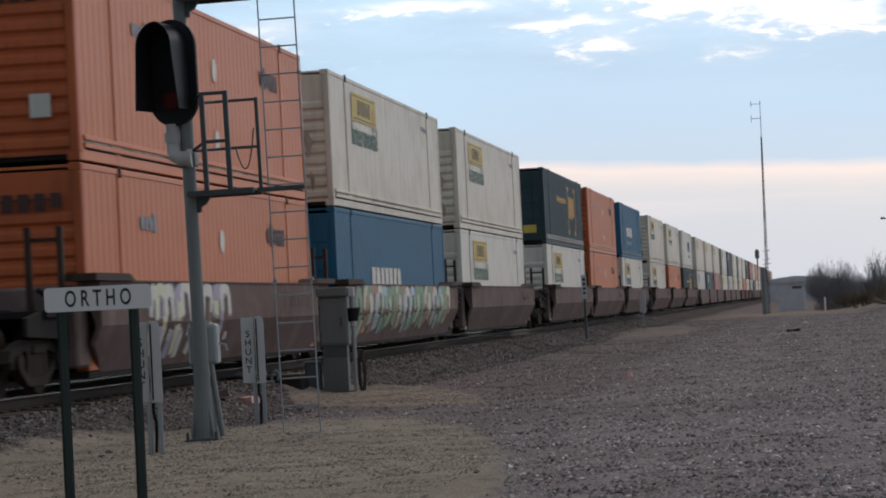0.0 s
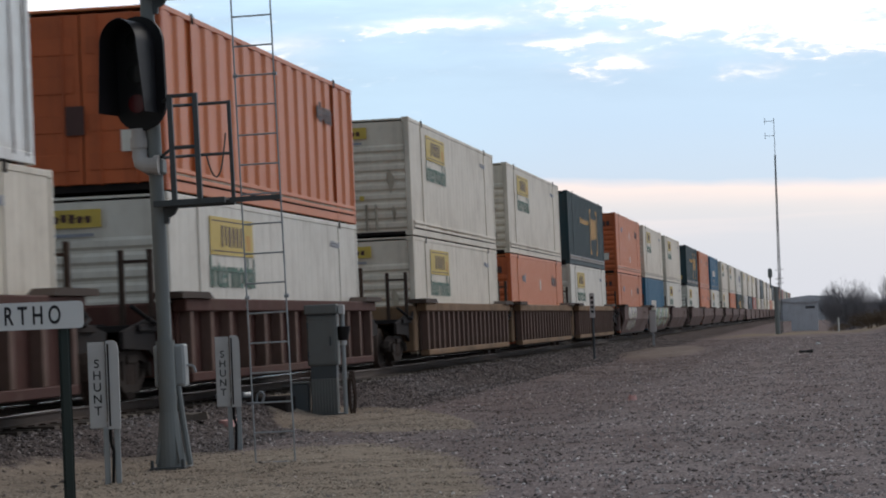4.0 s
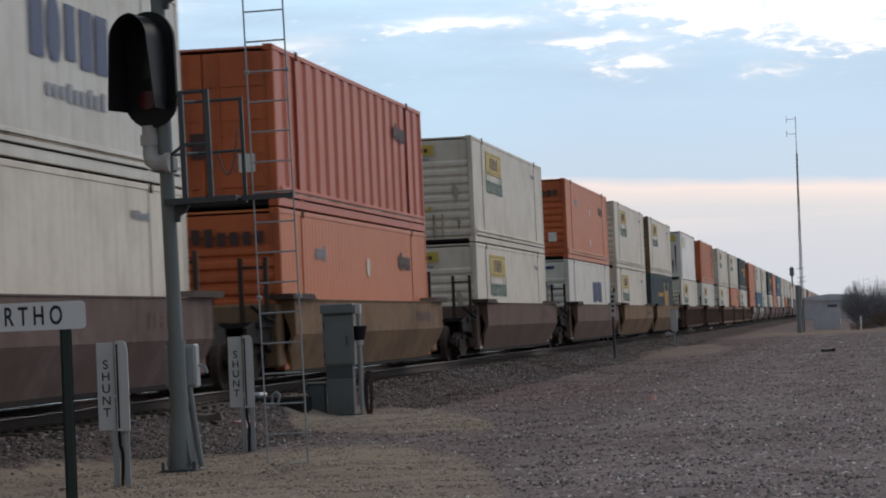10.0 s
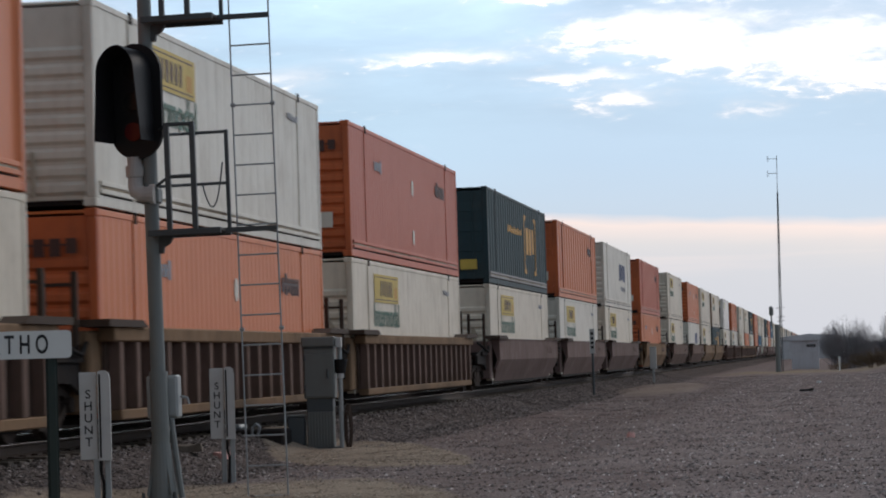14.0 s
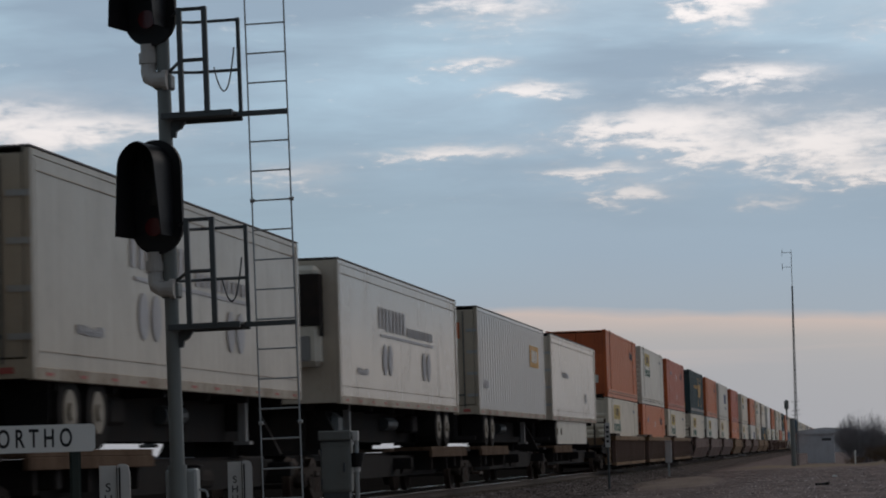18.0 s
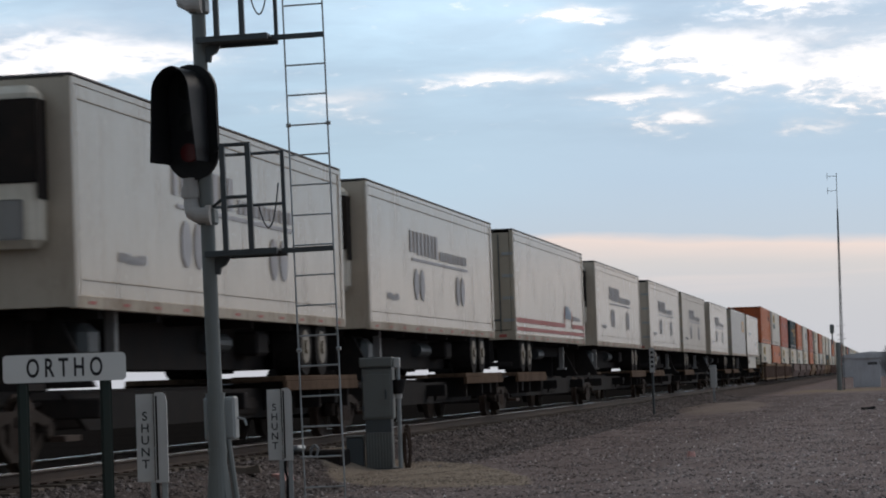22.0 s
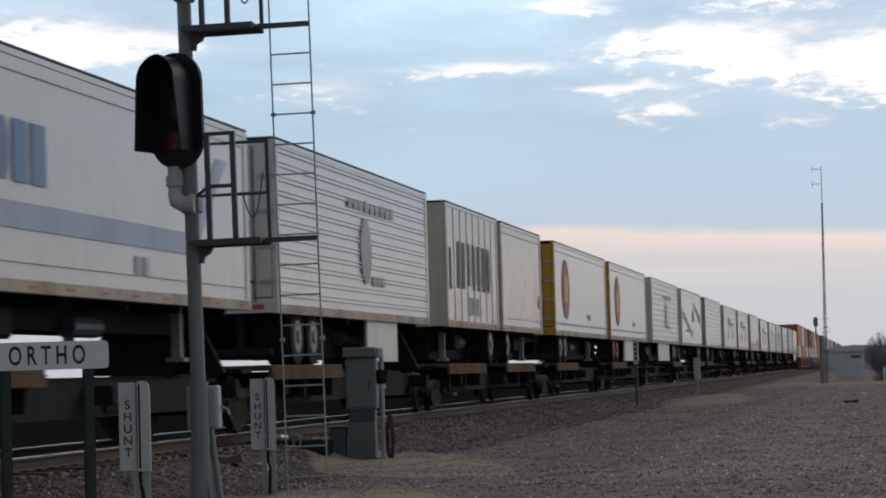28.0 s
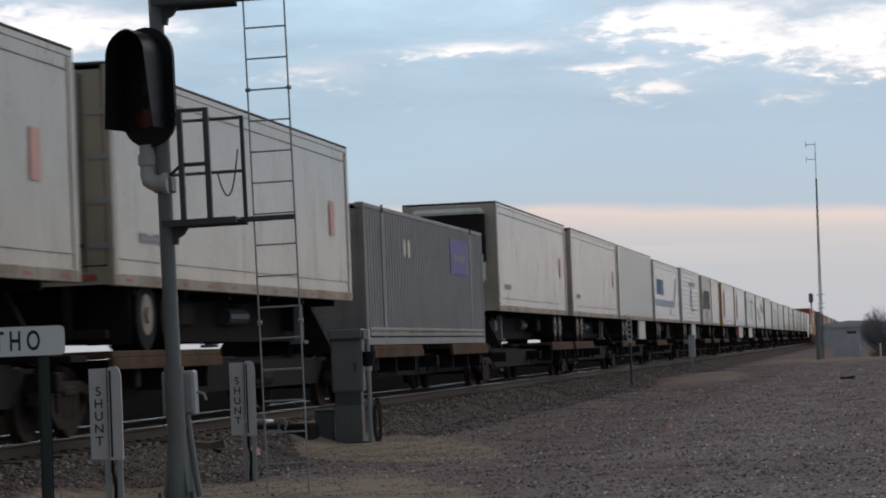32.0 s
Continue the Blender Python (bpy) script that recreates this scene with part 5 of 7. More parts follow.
        for sx in (-1, 1):
            bm = box(B(), *sorted((sx * 0.012, sx * (HALF - 0.13))), -h + 0.02, -h + 0.07, 0.14, height - 0.13, 0.01)
            door = part("door", bm, e, c)
            for k in range(4):
                sub("door_rib", box(B(), *sorted((sx * 0.10, sx * (HALF - 0.2))), -h + 0.004, -h + 0.02, 0.35 + 0.6 * k, 0.62 + 0.6 * k, 0.01), e, door)
            for q in (0.28, 0.85):
                bm = B()
                rod(bm, (sx * q, -h - 0.012, 0.12), (sx * q, -h - 0.012, height - 0.12), 0.018, 6)
                sub("lock_rod", bm, e, door)
    for name, mat_, build in marks:
        bm = B()
        build(bm, HALF + 0.001)
        part(name, bm, M[mat_], c)
    for name, mat_, build in end_marks:
        bm = B()
        build(bm, -h - 0.002 if end == 'ribs' else -h - 0.034)
        part(name, bm, M[mat_], c)
    if word:
        text_part(word, 0.74, c, pose(HALF + 0.004, -3.8, CH - 1.22, 90, 0, 90) @ Matrix.Diagonal((1.04, 1, 1, 1)), M['teal_ink'], label="faded green lettering " + word, bold=0.01)
    return c


def far_container(label, color):
    """The same, plainer, for the head of the train, which stays far off."""
    c = thing("shipping_container", label, "container", "containers on the train")
    h = 16.154 / 2
    part("body", box(B(), -HALF, HALF, -h, h, 0.0, CH - 0.02, 0.03), M[color], c)
    part("roof", box(B(), -HALF + 0.1, HALF - 0.1, -h + 0.1, h - 0.1, CH - 0.02, CH), M[color], c)
    for y in (-6.06, 6.06):
        part("stacking_post", box(B(), HALF, HALF + 0.015, y - 0.1, y + 0.1, 0.0, CH), M[color], c)
    part("placard", box(B(), HALF, HALF + 0.012, -5.6, -2.6, 1.9, 2.6), M['yellow' if color.startswith('white') else 'grey_ink'], c)
    return c


def logo_white(panel='yellow', y=-5.4):
    return (("placard", panel, lambda bm, at: slab(bm, 'side', y, y + 3.2, CH - 0.91, CH - 0.28, at)),
            ("placard_line", 'brown_ink', lambda bm, at: slab(bm, 'side', y + 0.15, y + 3.05, CH - 0.355, CH - 0.335, at + 0.004)),
            ("placard_line", 'brown_ink', lambda bm, at: slab(bm, 'side', y + 0.15, y + 3.05, CH - 0.855, CH - 0.835, at + 0.004)),
            *big_marks('brown_ink', y + 0.7, y + 2.4, CH - 0.77, CH - 0.42, 6, 4, 0.006, 0.2),
            ("placard_panel", 'yellow_dk', lambda bm, at: slab(bm, 'side', y + 2.62, y + 2.98, CH - 0.80, CH - 0.54, at + 0.003)),
            ("small_print", 'grey_ink', lambda bm, at: letters(bm, 'side', 5.0, 6.0, CH - 0.55, CH - 0.42, 6, at, 8)))


def diamond(bm, face_x, z, r, at):
    return prism(bm, [(face_x - r, z), (face_x, z - r), (face_x + r, z), (face_x, z + r)], 'y', at - 0.004, at)


END_WHITE = (("end_placard", 'yellow', lambda bm, at: slab(bm, 'end', -0.95, 0.25, CH - 0.50, CH - 0.22, at)),
             ("end_lettering", 'brown_ink', lambda bm, at: letters(bm, 'end', -0.80, 0.10, CH - 0.43, CH - 0.29, 7, at - 0.006, 3)),
             ("end_print", 'grey_ink', lambda bm, at: slab(bm, 'end', -0.80, 0.12, CH - 0.64, CH - 0.59, at)),
             ("end_diamond", 'grey', lambda bm, at: diamond(bm, -0.78, 1.72, 0.24, at)),
             ("end_diamond", 'white2', lambda bm, at: diamond(bm, -0.78, 1.72, 0.20, at - 0.004)),
             ("end_diamond", 'white2', lambda bm, at: diamond(bm, -0.78, 0.92, 0.22, at)),
             ("end_sticker", 'yellow', lambda bm, at: slab(bm, 'end', 0.02, 0.13, 0.88, 1.0, at)),
             ("end_rod", 'soot', lambda bm, at: rod(bm, (0.18, at - 0.03, 0.14), (0.18, at - 0.03, 0.78), 0.03, 6)),
             ("end_rod", 'soot', lambda bm, at: rod(bm, (0.42, at - 0.03, 0.14), (0.42, at - 0.03, 0.78), 0.03, 6)),
             ("end_plate", 'grey', lambda bm, at: slab(bm, 'end', -0.95, -0.55, 0.42, 0.78, at)))
SOOT = tuple(("soot_stain", 'soot', lambda bm, at, x=x, w=w, zt=zt, zb=zb: prism(bm, [(x - w, zt - 0.12), (x - 0.3 * w, zt), (x + w, zt - 0.2), (x + 0.7 * w, zb + 0.2), (x, zb), (x - 0.8 * w, zb + 0.3)], 'y', at - 0.003, at))
             for x, w, zt, zb in ((0.80, 0.10, 1.62, 1.02), (0.86, 0.06, 0.75, 0.30)))
END_NAVY = (("end_block_mark", 'navy_ink', lambda bm, at: prism(bm, [(-1.0, 2.25), (-0.75, 2.25), (-0.7, 2.5), (-0.3, 2.5), (-0.2, 2.25), (0.1, 2.25), (0.2, 2.55), (0.75, 2.55), (0.8, 2.66), (-1.0, 2.66)], 'y', at - 0.006, at)),
            ("end_print", 'grey_ink', lambda bm, at: slab(bm, 'end', 0.1, 0.75, 1.85, 1.98, at)),
            ("orange_patch", 'yellow_dk', lambda bm, at: slab(bm, 'end', 0.45, 0.8, 0.62, 0.95, at)))
END_ORANGE = (("end_lettering", 'brown_ink', lambda bm, at: letters(bm, 'end', -1.05, 1.05, CH - 0.66, CH - 0.34, 9, at, 3)),
              ("end_plate", 'white2', lambda bm, at: slab(bm, 'end', 0.62, 0.92, 0.62, 0.95, at)),
              ("end_stain", 'brown_ink', lambda bm, at: slab(bm, 'end', -0.25, 0.05, 0.9, 1.35, at)))
MARK_ORANGE = (("side_print", 'brown_ink', lambda bm, at: letters(bm, 'side', 4.1, 5.7, CH - 0.95, CH - 0.55, 6, at, 2)),
               ("side_print", 'grey_ink', lambda bm, at: letters(bm, 'side', -5.0, -4.0, CH - 0.9, CH - 0.6, 4, at, 5)),
               ("white_patch", 'white2', lambda bm, at: oval(bm, 0.4, 1.95, 0.16, 0.20, at)),
               ("white_patch", 'white2', lambda bm, at: oval(bm, 0.4, 0.75, 0.16, 0.18, at)))
def bracket(bm, y0, z0, z1, arm, at, t=0.16):
    """A square bracket; a negative arm turns it round."""
    return prism(bm, [(y0 + arm, z0), (y0, z0), (y0, z1), (y0 + arm, z1), (y0 + arm, z1 - t), (y0 + math.copysign(t, arm), z1 - t), (y0 + math.copysign(t, arm), z0 + t), (y0 + arm, z0 + t)], 'x', at, at + 0.006)


MARK_GREEN = (*big_marks('yellow_dk', 1.75, 4.25, 1.20, 2.10, 3, 6),
              ("corner_mark", 'yellow_dk', lambda bm, at: bracket(bm, 1.30, 0.55, 2.50, 0.55, at)),
              ("corner_mark", 'yellow_dk', lambda bm, at: bracket(bm, 4.70, 0.55, 2.50, -0.55, at)),
              ("lettering", 'yellow_dk', lambda bm, at: letters(bm, 'side', -3.2, 0.7, 1.75, 1.98, 12, at, 9)))
END_GREEN = (("end_placard", 'yellow', lambda bm, at: slab(bm, 'end', 0.45, 0.95, 0.42, 0.72, at)),
             ("end_lettering", 'yellow_dk', lambda bm, at: letters(bm, 'end', -0.75, 0.2, 1.2, 1.5, 6, at, 3)))
MARK_NAVY = (*big_marks('navy_ink', 0.6, 4.2, 1.35, 2.15, 5, 6),
             ("lettering", 'grey_ink', lambda bm, at: letters(bm, 'side', 1.2, 4.0, 0.85, 1.10, 9, at, 5)))
MARK_BLUE = (*big_marks('white2', -3.8, 0.4, 1.15, 1.65, 7, 6),
             ("lettering", 'grey', lambda bm, at: letters(bm, 'side', -3.6, -0.6, 0.72, 0.92, 9, at, 5)))

CONTAINERS = {}


def make_container_kinds():
    C = CONTAINERS
    C['W'] = container("cream-white smooth-sided container with a yellow placard and teal lettering", 'smooth', 'white', 'ribs', logo_white(), end_marks=END_WHITE + SOOT, word="Intermodal")
    C['Wb'] = container("cool white smooth-sided container with a yellow placard and teal lettering", 'smooth', 'white2', 'ribs', logo_white(), end_marks=END_WHITE, word="Intermodal")
    C['Wn'] = container("cream-white container with a rust-brown ribbed end and yellow placard", 'smooth', 'white', 'ribs', logo_white(), end_color='well_tan', word="Intermodal")
    C['S'] = container("shiny pale aluminium container with doors and a yellow placard", 'smooth', 'shiny', 'doors',
                       (*(("edge_seam", 'deck', lambda bm, at, y=y: slab(bm, 'side', y, y + 0.05, 0.1, CH - 0.05, at)) for y in (-7.10, -6.55, 6.45, 7.0)),
                        ("edge_seam", 'deck', lambda bm, at: slab(bm, 'side', -7.2, 7.2, CH - 0.06, CH - 0.02, at)),
                        ("faded_placard", 'graf1', lambda bm, at: slab(bm, 'side', -5.4, -2.4, CH - 0.95, CH - 0.30, at))), length=14.63,
                       end_marks=(("end_placard", 'yellow', lambda bm, at: slab(bm, 'end', -1.2, 1.0, CH - 0.62, CH - 0.22, at)),
                                  ("end_lettering", 'brown_ink', lambda bm, at: letters(bm, 'end', -0.9, 0.7, CH - 0.54, CH - 0.30, 7, at - 0.006, 3)),
                                  *(("rust_streak", 'rust', lambda bm, at, x=x, zt=zt, zb=zb: prism(bm, [(x - 0.05, zt - 0.1), (x, zt), (x + 0.05, zt - 0.15), (x + 0.02, zb + 0.3), (x, zb), (x - 0.03, zb + 0.4)], 'y', at - 0.002, at)) for x, zt, zb in ((-0.95, 1.3, 0.3), (0.35, 1.9, 0.7), (0.98, 2.1, 0.35), (0.8, 1.2, 0.3))),
                                  ("end_plate", 'grey', lambda bm, at: slab(bm, 'end', -0.3, 0.25, 0.45, 0.85, at))))
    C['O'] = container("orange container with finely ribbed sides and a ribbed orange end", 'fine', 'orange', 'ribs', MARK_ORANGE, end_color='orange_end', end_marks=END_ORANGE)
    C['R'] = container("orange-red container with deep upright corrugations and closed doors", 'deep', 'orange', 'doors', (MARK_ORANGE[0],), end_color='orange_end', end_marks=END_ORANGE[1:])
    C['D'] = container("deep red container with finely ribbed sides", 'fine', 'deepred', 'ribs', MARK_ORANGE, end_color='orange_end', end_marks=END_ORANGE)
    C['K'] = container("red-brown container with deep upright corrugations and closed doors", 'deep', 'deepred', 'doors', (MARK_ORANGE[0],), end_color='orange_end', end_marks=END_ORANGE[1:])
    C['G'] = container("dark green corrugated container with large yellow marks", 'mid', 'green', 'doors', MARK_GREEN, end_marks=END_GREEN, sill='grey')
    C['B'] = container("blue container with white lettering", 'fine', 'blue', 'doors', MARK_BLUE)
    C['N'] = container("off-white container with large navy lettering", 'smooth', 'white2', 'ribs', MARK_NAVY, end_marks=END_NAVY)
    C['C'] = container("grey corrugated container with a small purple panel", 'box', 'grey', 'doors',
                       (("purple_panel", 'purple_ink', lambda bm, at: slab(bm, 'side', 2.75, 5.45, 1.7, 2.55, at)),
                        ("panel_lettering", 'grey', lambda bm, at: letters(bm, 'side', 3.15, 5.05, 2.0, 2.2, 8, at + 0.006, 4)),
                        ("white_mark", 'white', lambda bm, at: oval(bm, -3.5, 2.1, 0.16, 0.2, at)),
                        ("white_mark", 'white', lambda bm, at: oval(bm, -2.95, 2.1, 0.16, 0.2, at))))
    for key, col, lab in (('w', 'white', "cream-white container far along the train"), ('v', 'tan', "tan container far along the train"), ('o', 'orange', "orange container far along the train"),
                          ('r', 'red', "red-brown container far along the train"), ('g', 'green', "dark green container far along the train"), ('b', 'blue', "blue container far along the train")):
        C[key] = far_container(lab, col)


def wheel_part(parent, name, r, w, at, rim, smoothrim=True):
    bm = B()
    rod(bm, (-w / 2, 0, 0), (w / 2, 0, 0), r, 20)
    o = part(name, bm, M['black'], parent)
    o.matrix_basis = pose(*at)
    bm = B()
    rod(bm, (-w / 2 - 0.012, 0, 0), (w / 2 + 0.012, 0, 0), r * 0.58, 16)
    sub("rim", bm, M[rim], o)
    bm = B()
    rod(bm, (-w / 2 - 0.05, 0, 0), (w / 2 + 0.05, 0, 0), r * 0.24, 10)
    sub("hub", bm, M[rim], o)
    return o


def bogie(car, y):
    """A three-piece freight bogie: cast side frames with open windows, springs, wheels and axle caps."""
    for sx in (-1, 1):
        bm = B()
        x0, x1 = sorted((sx * 0.94, sx * 1.08))
        prism(bm, [(y - 1.22, 0.46), (y - 1.12, 0.62), (y - 0.55, 0.74), (y + 0.55, 0.74), (y + 1.12, 0.62), (y + 1.22, 0.46), (y + 1.05, 0.48), (y + 0.55, 0.60), (y - 0.55, 0.60), (y - 1.05, 0.48)], 'x', x0, x1)
        prism(bm, [(y - 1.02, 0.50), (y - 0.42, 0.14), (y + 0.42, 0.14), (y + 1.02, 0.50), (y + 0.86, 0.52), (y + 0.36, 0.25), (y - 0.36, 0.25), (y - 0.86, 0.52)], 'x', x0, x1)
        for k in (-0.36, 0.36):
            box(bm, x0, x1, y + k - 0.07, y + k + 0.07, 0.24, 0.62)
        for k in (-1.12, 0.88):
            box(bm, x0, x1, y + k, y + k + 0.24, 0.36, 0.60, 0.02)
        fr = part("bogie_frame", bm, M['bogie'], car, "rusty cast bogie side frame")
        for k in (-0.17, 0.0, 0.17):
            sub("spring", rod(B(), (sx * 1.02, y + k, 0.25), (sx * 1.02, y + k, 0.56), 0.075, 10), M['rust'], fr)
        sub("bolster_end", box(B(), *sorted((sx * 0.9, sx * 1.12)), y - 0.26, y + 0.26, 0.55, 0.68, 0.02), M['bogie'], fr)
    for dy in (-0.88, 0.88):
        for sx in (-1, 1):
            bm = B()
            rod(bm, (sx * 0.68, y + dy, 0.46), (sx * 0.71, y + dy, 0.46), 0.49, 24)
            rod(bm, (sx * 0.71, y + dy, 0.46), (sx * 0.82, y + dy, 0.46), 0.457, 24)
            w = part("wheel", bm, M['rust'], car, "rusty steel wheel")
            sub("web", rod(B(), (sx * 0.82, y + dy, 0.46), (sx * 0.826, y + dy, 0.46), 0.36, 20), M['bogie'], w)
            sub("axle_cap", rod(B(), (sx * 0.82, y + dy, 0.46), (sx * 1.14, y + dy, 0.46), 0.11, 12), M['bogie'], w)
        part("brake_beam", box(B(), -0.7, 0.7, y + dy * 0.45 - 0.04, y + dy * 0.45 + 0.04, 0.34, 0.42), M['under'], car)


def well_common(c, paint_key):
    h = 8.35
    for sx in (-1, 1):
        for y in (-h + 0.3, h - 0.3):
            s = 1 if y > 0 else -1
            bm = prism(B(), [(y - s * 1.3, 1.50), (y + s * 0.75, 1.50), (y + s * 0.75, 1.60), (y - s * 1.0, 1.60)], 'x', *sorted((sx * 1.18, sx * 1.66)))
            part("end_bracket", bm, M['rust'], c)
    for s in (-1, 1):
        part("end_sill", box(B(), -1.35, 1.35, *sorted((s * 8.15, s * 8.75)), 0.32, 1.45, 0.04), M[paint_key], c)
        part("bolster", box(B(), -0.45, 0.45, *sorted((s * 8.6, s * 9.75)), 0.72, 1.15, 0.03), M['under'], c)
        for x in (0.75, 1.2):
            part("end_upright", box(B(), x - 0.04, x + 0.04, *sorted((s * 8.85, s * 8.93)), 1.1, 2.25), M['rust'], c)
        # dark deck and side plates added to put the bogie gap in shade
        part("end_deck", box(B(), -1.28, 1.28, *sorted((s * 8.76, s * 9.9)), 1.02, 1.12, 0.01), M['under'], c)
        for sx in (-1, 1):
            part("shear_plate", prism(B(), [(s * 8.5, 0.50), (s * 9.2, 0.74), (s * 10.6, 0.78), (s * 10.6, 1.02), (s * 8.5, 1.3)], 'x', *sorted((sx * 1.16, sx * 1.22))), M['under'], c)
        part("grab_iron", box(B(), 0.72, 1.24, *sorted((s * 8.86, s * 8.90)), 2.05, 2.10), M['rust'], c)
        bm = B()
        pts = [(1.3, s * 8.7, 1.3), (1.35, s * 9.1, 1.12), (1.3, s * 9.5, 1.2), (1.1, s * 9.7, 1.4)]
        for a, b in zip(pts, pts[1:]):
            rod(bm, a, b, 0.035, 6)
        part("brake_hose", bm, M['black'], c)
    part("well_floor", box(B(), -1.3, 1.3, -8.1, 8.1, 0.17, 0.255), M['under'], c)
    bogie(c, -9.75)


def well_smooth(label, key, graffiti=0):
    c = thing("well_car", label, "well car", "well cars of the train")
    prof = [(1.58, 1.49), (1.58, 0.88), (1.30, 0.24), (1.24, 0.24), (1.50, 0.88), (1.32, 1.42), (1.32, 1.49)]
    for sx in (-1, 1):
        bm = B()
        # plate of three stations: the ends are cut back below
        st = [(-8.35, 0.62), (-7.5, 0.24), (7.5, 0.24), (8.35, 0.62)]
        rows = []
        for y, zb in st:
            rows.append([bm.verts.new((sx * (x if z > 0.5 else x + (zb - 0.24) * 0.42), y, z if z > 0.5 else zb)) for x, z in prof])
        n = len(prof)
        for a, b in zip(rows, rows[1:]):
            for k in range(n):
                bm.faces.new((a[k], a[(k + 1) % n], b[(k + 1) % n], b[k]))
        bm.faces.new(rows[0])
        bm.faces.new(rows[-1])
        part("side_sill", bm, M[key], c)
    part("top_flange", box(B(), 1.30, 1.60, -8.2, 8.2, 1.485, 1.505), M[key], c)
    if graffiti:
        r = random.Random(graffiti)
        y, end = (-5.6, -0.6) if graffiti == 1 else (-7.4, 6.6)
        fills = ('white2', 'graf1', 'white2', 'graf5') if graffiti == 1 else ('graf3', 'graf1', 'graf3', 'graf4', 'white2', 'graf2', 'graf3')

        def on_plate(v, z):
            return (1.582 if z >= 0.88 else 1.302 + (z - 0.24) * 0.4375, v, z)

        def stroke(name, mat_, line, w, up):
            """A sprayed line of even width that follows the bent plate."""
            bm = B()
            rows = []
            for i, (v, z) in enumerate(line):
                a, e = line[max(i - 1, 0)], line[min(i + 1, len(line) - 1)]
                dv, dz = e[0] - a[0], e[1] - a[1]
                n = math.hypot(dv, dz) or 1.0
                k = w * (0.75 + 0.5 * r.random()) / 2
                rows.append([bm.verts.new(Vector(on_plate(v - q * dz / n * k, min(1.478, max(0.30, z + q * dv / n * k)))) + Vector((up, 0, 0))) for q in (-1, 1)])
            for p, q in zip(rows, rows[1:]):
                bm.faces.new((p[0], p[1], q[1], q[0]))
            part(name, bm, M[mat_], c)

        k = 0
        while y < end:
            w = r.uniform(0.28, 0.60)
            top, low = 1.46 - 0.12 * r.random(), 0.34 + 0.25 * r.random()
            lean = r.uniform(-0.18, 0.18)
            lay = 0.002 + 0.0009 * (k % 5)
            fill = fills[k % len(fills)]
            # an arched letter-like shape: up, over and down again, with a drip
            arch = [(y, low)] + [(y + lean * f + 0.04 * math.sin(9 * f + k), low + (top - low) * f) for f in (0.3, 0.6, 0.85)]
            arch += [(y + lean + w * (0.5 - 0.5 * math.cos(math.pi * f)), top - 0.10 + 0.10 * math.sin(math.pi * f)) for f in (0.15, 0.5, 0.85)]
            arch += [(y + w + lean * (1 - f), top - (top - low) * f * r.uniform(0.7, 1.0)) for f in (0.25, 0.6, 0.95)]
            stroke("graffiti_outline", 'grey_ink', arch, 0.30, lay)
            stroke("graffiti", fill, arch, 0.22, lay + 0.005)
            if graffiti == 2 or k % 2:
                v = y + w * r.uniform(0.3, 0.7)
                stroke("graffiti_fill", fills[(k + 2) % len(fills)], [(v + 0.05 * math.sin(5 * f + k), top - 0.15 - (top - low - 0.2) * f) for f in (0, 0.3, 0.6, 1.0)], w * 0.55, lay + 0.010)
            y += w * r.uniform(1.0, 1.5)
            k += 1
    bm = B()
    letters(bm, 'side', 4.6, 6.6, 1.05, 1.28, 6, 1.582, 3)
    part("car_mark", bm, M['well_grey'], c)
    well_common(c, key)
    return c


def well_ribbed(label, key, ribs, rib_key, plate_key):
    c = thing("well_car", label, "well car", "well cars of the train")
    for sx in (-1, 1):
        part("top_chord", box(B(), *sorted((sx * 1.36, sx * 1.60)), -8.35, 8.35, 1.30, 1.50, 0.02), M[key], c)
        part("bottom_sill", box(B(), *sorted((sx * 1.36, sx * 1.58)), -8.0, 8.0, 0.22, 0.36, 0.015), M[key], c)
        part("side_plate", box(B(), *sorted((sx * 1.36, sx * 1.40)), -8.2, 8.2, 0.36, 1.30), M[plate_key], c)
    rib = part("side_rib", box(B(), 1.40, 1.57, -0.10, 0.10, 0.36, 1.30, 0.01), M[rib_key], c)
    rib.matrix_basis = pose(0, -7.9, 0)
    for k in range(1, ribs):
        again(rib, c, pose(0, -7.9 + k * 15.8 / (ribs - 1), 0))
    well_common(c, key)
    return c


def far_well(label, key):
    c = thing("well_car", label, "well car", "well cars of the train")
    for sx in (-1, 1):
        part("side_sill", prism(B(), [(-8.35, 1.49), (-8.35, 0.62), (-7.5, 0.24), (7.5, 0.24), (8.35, 0.62), (8.35, 1.49)], 'x', *sorted((sx * 1.42, sx * 1.58))), M[key], c)
    part("well_floor", box(B(), -1.3, 1.3, -8.1, 8.1, 0.17, 0.255), M['under'], c)
    part("bogie", box(B(), -1.05, 1.05, -11.0, -8.6, 0.0, 0.75, 0.1), M['under'], c)
    part("drawbar", box(B(), -0.4, 0.4, -12.0, -8.3, 0.7, 1.1), M['under'], c)
    return c


WELLS = {}


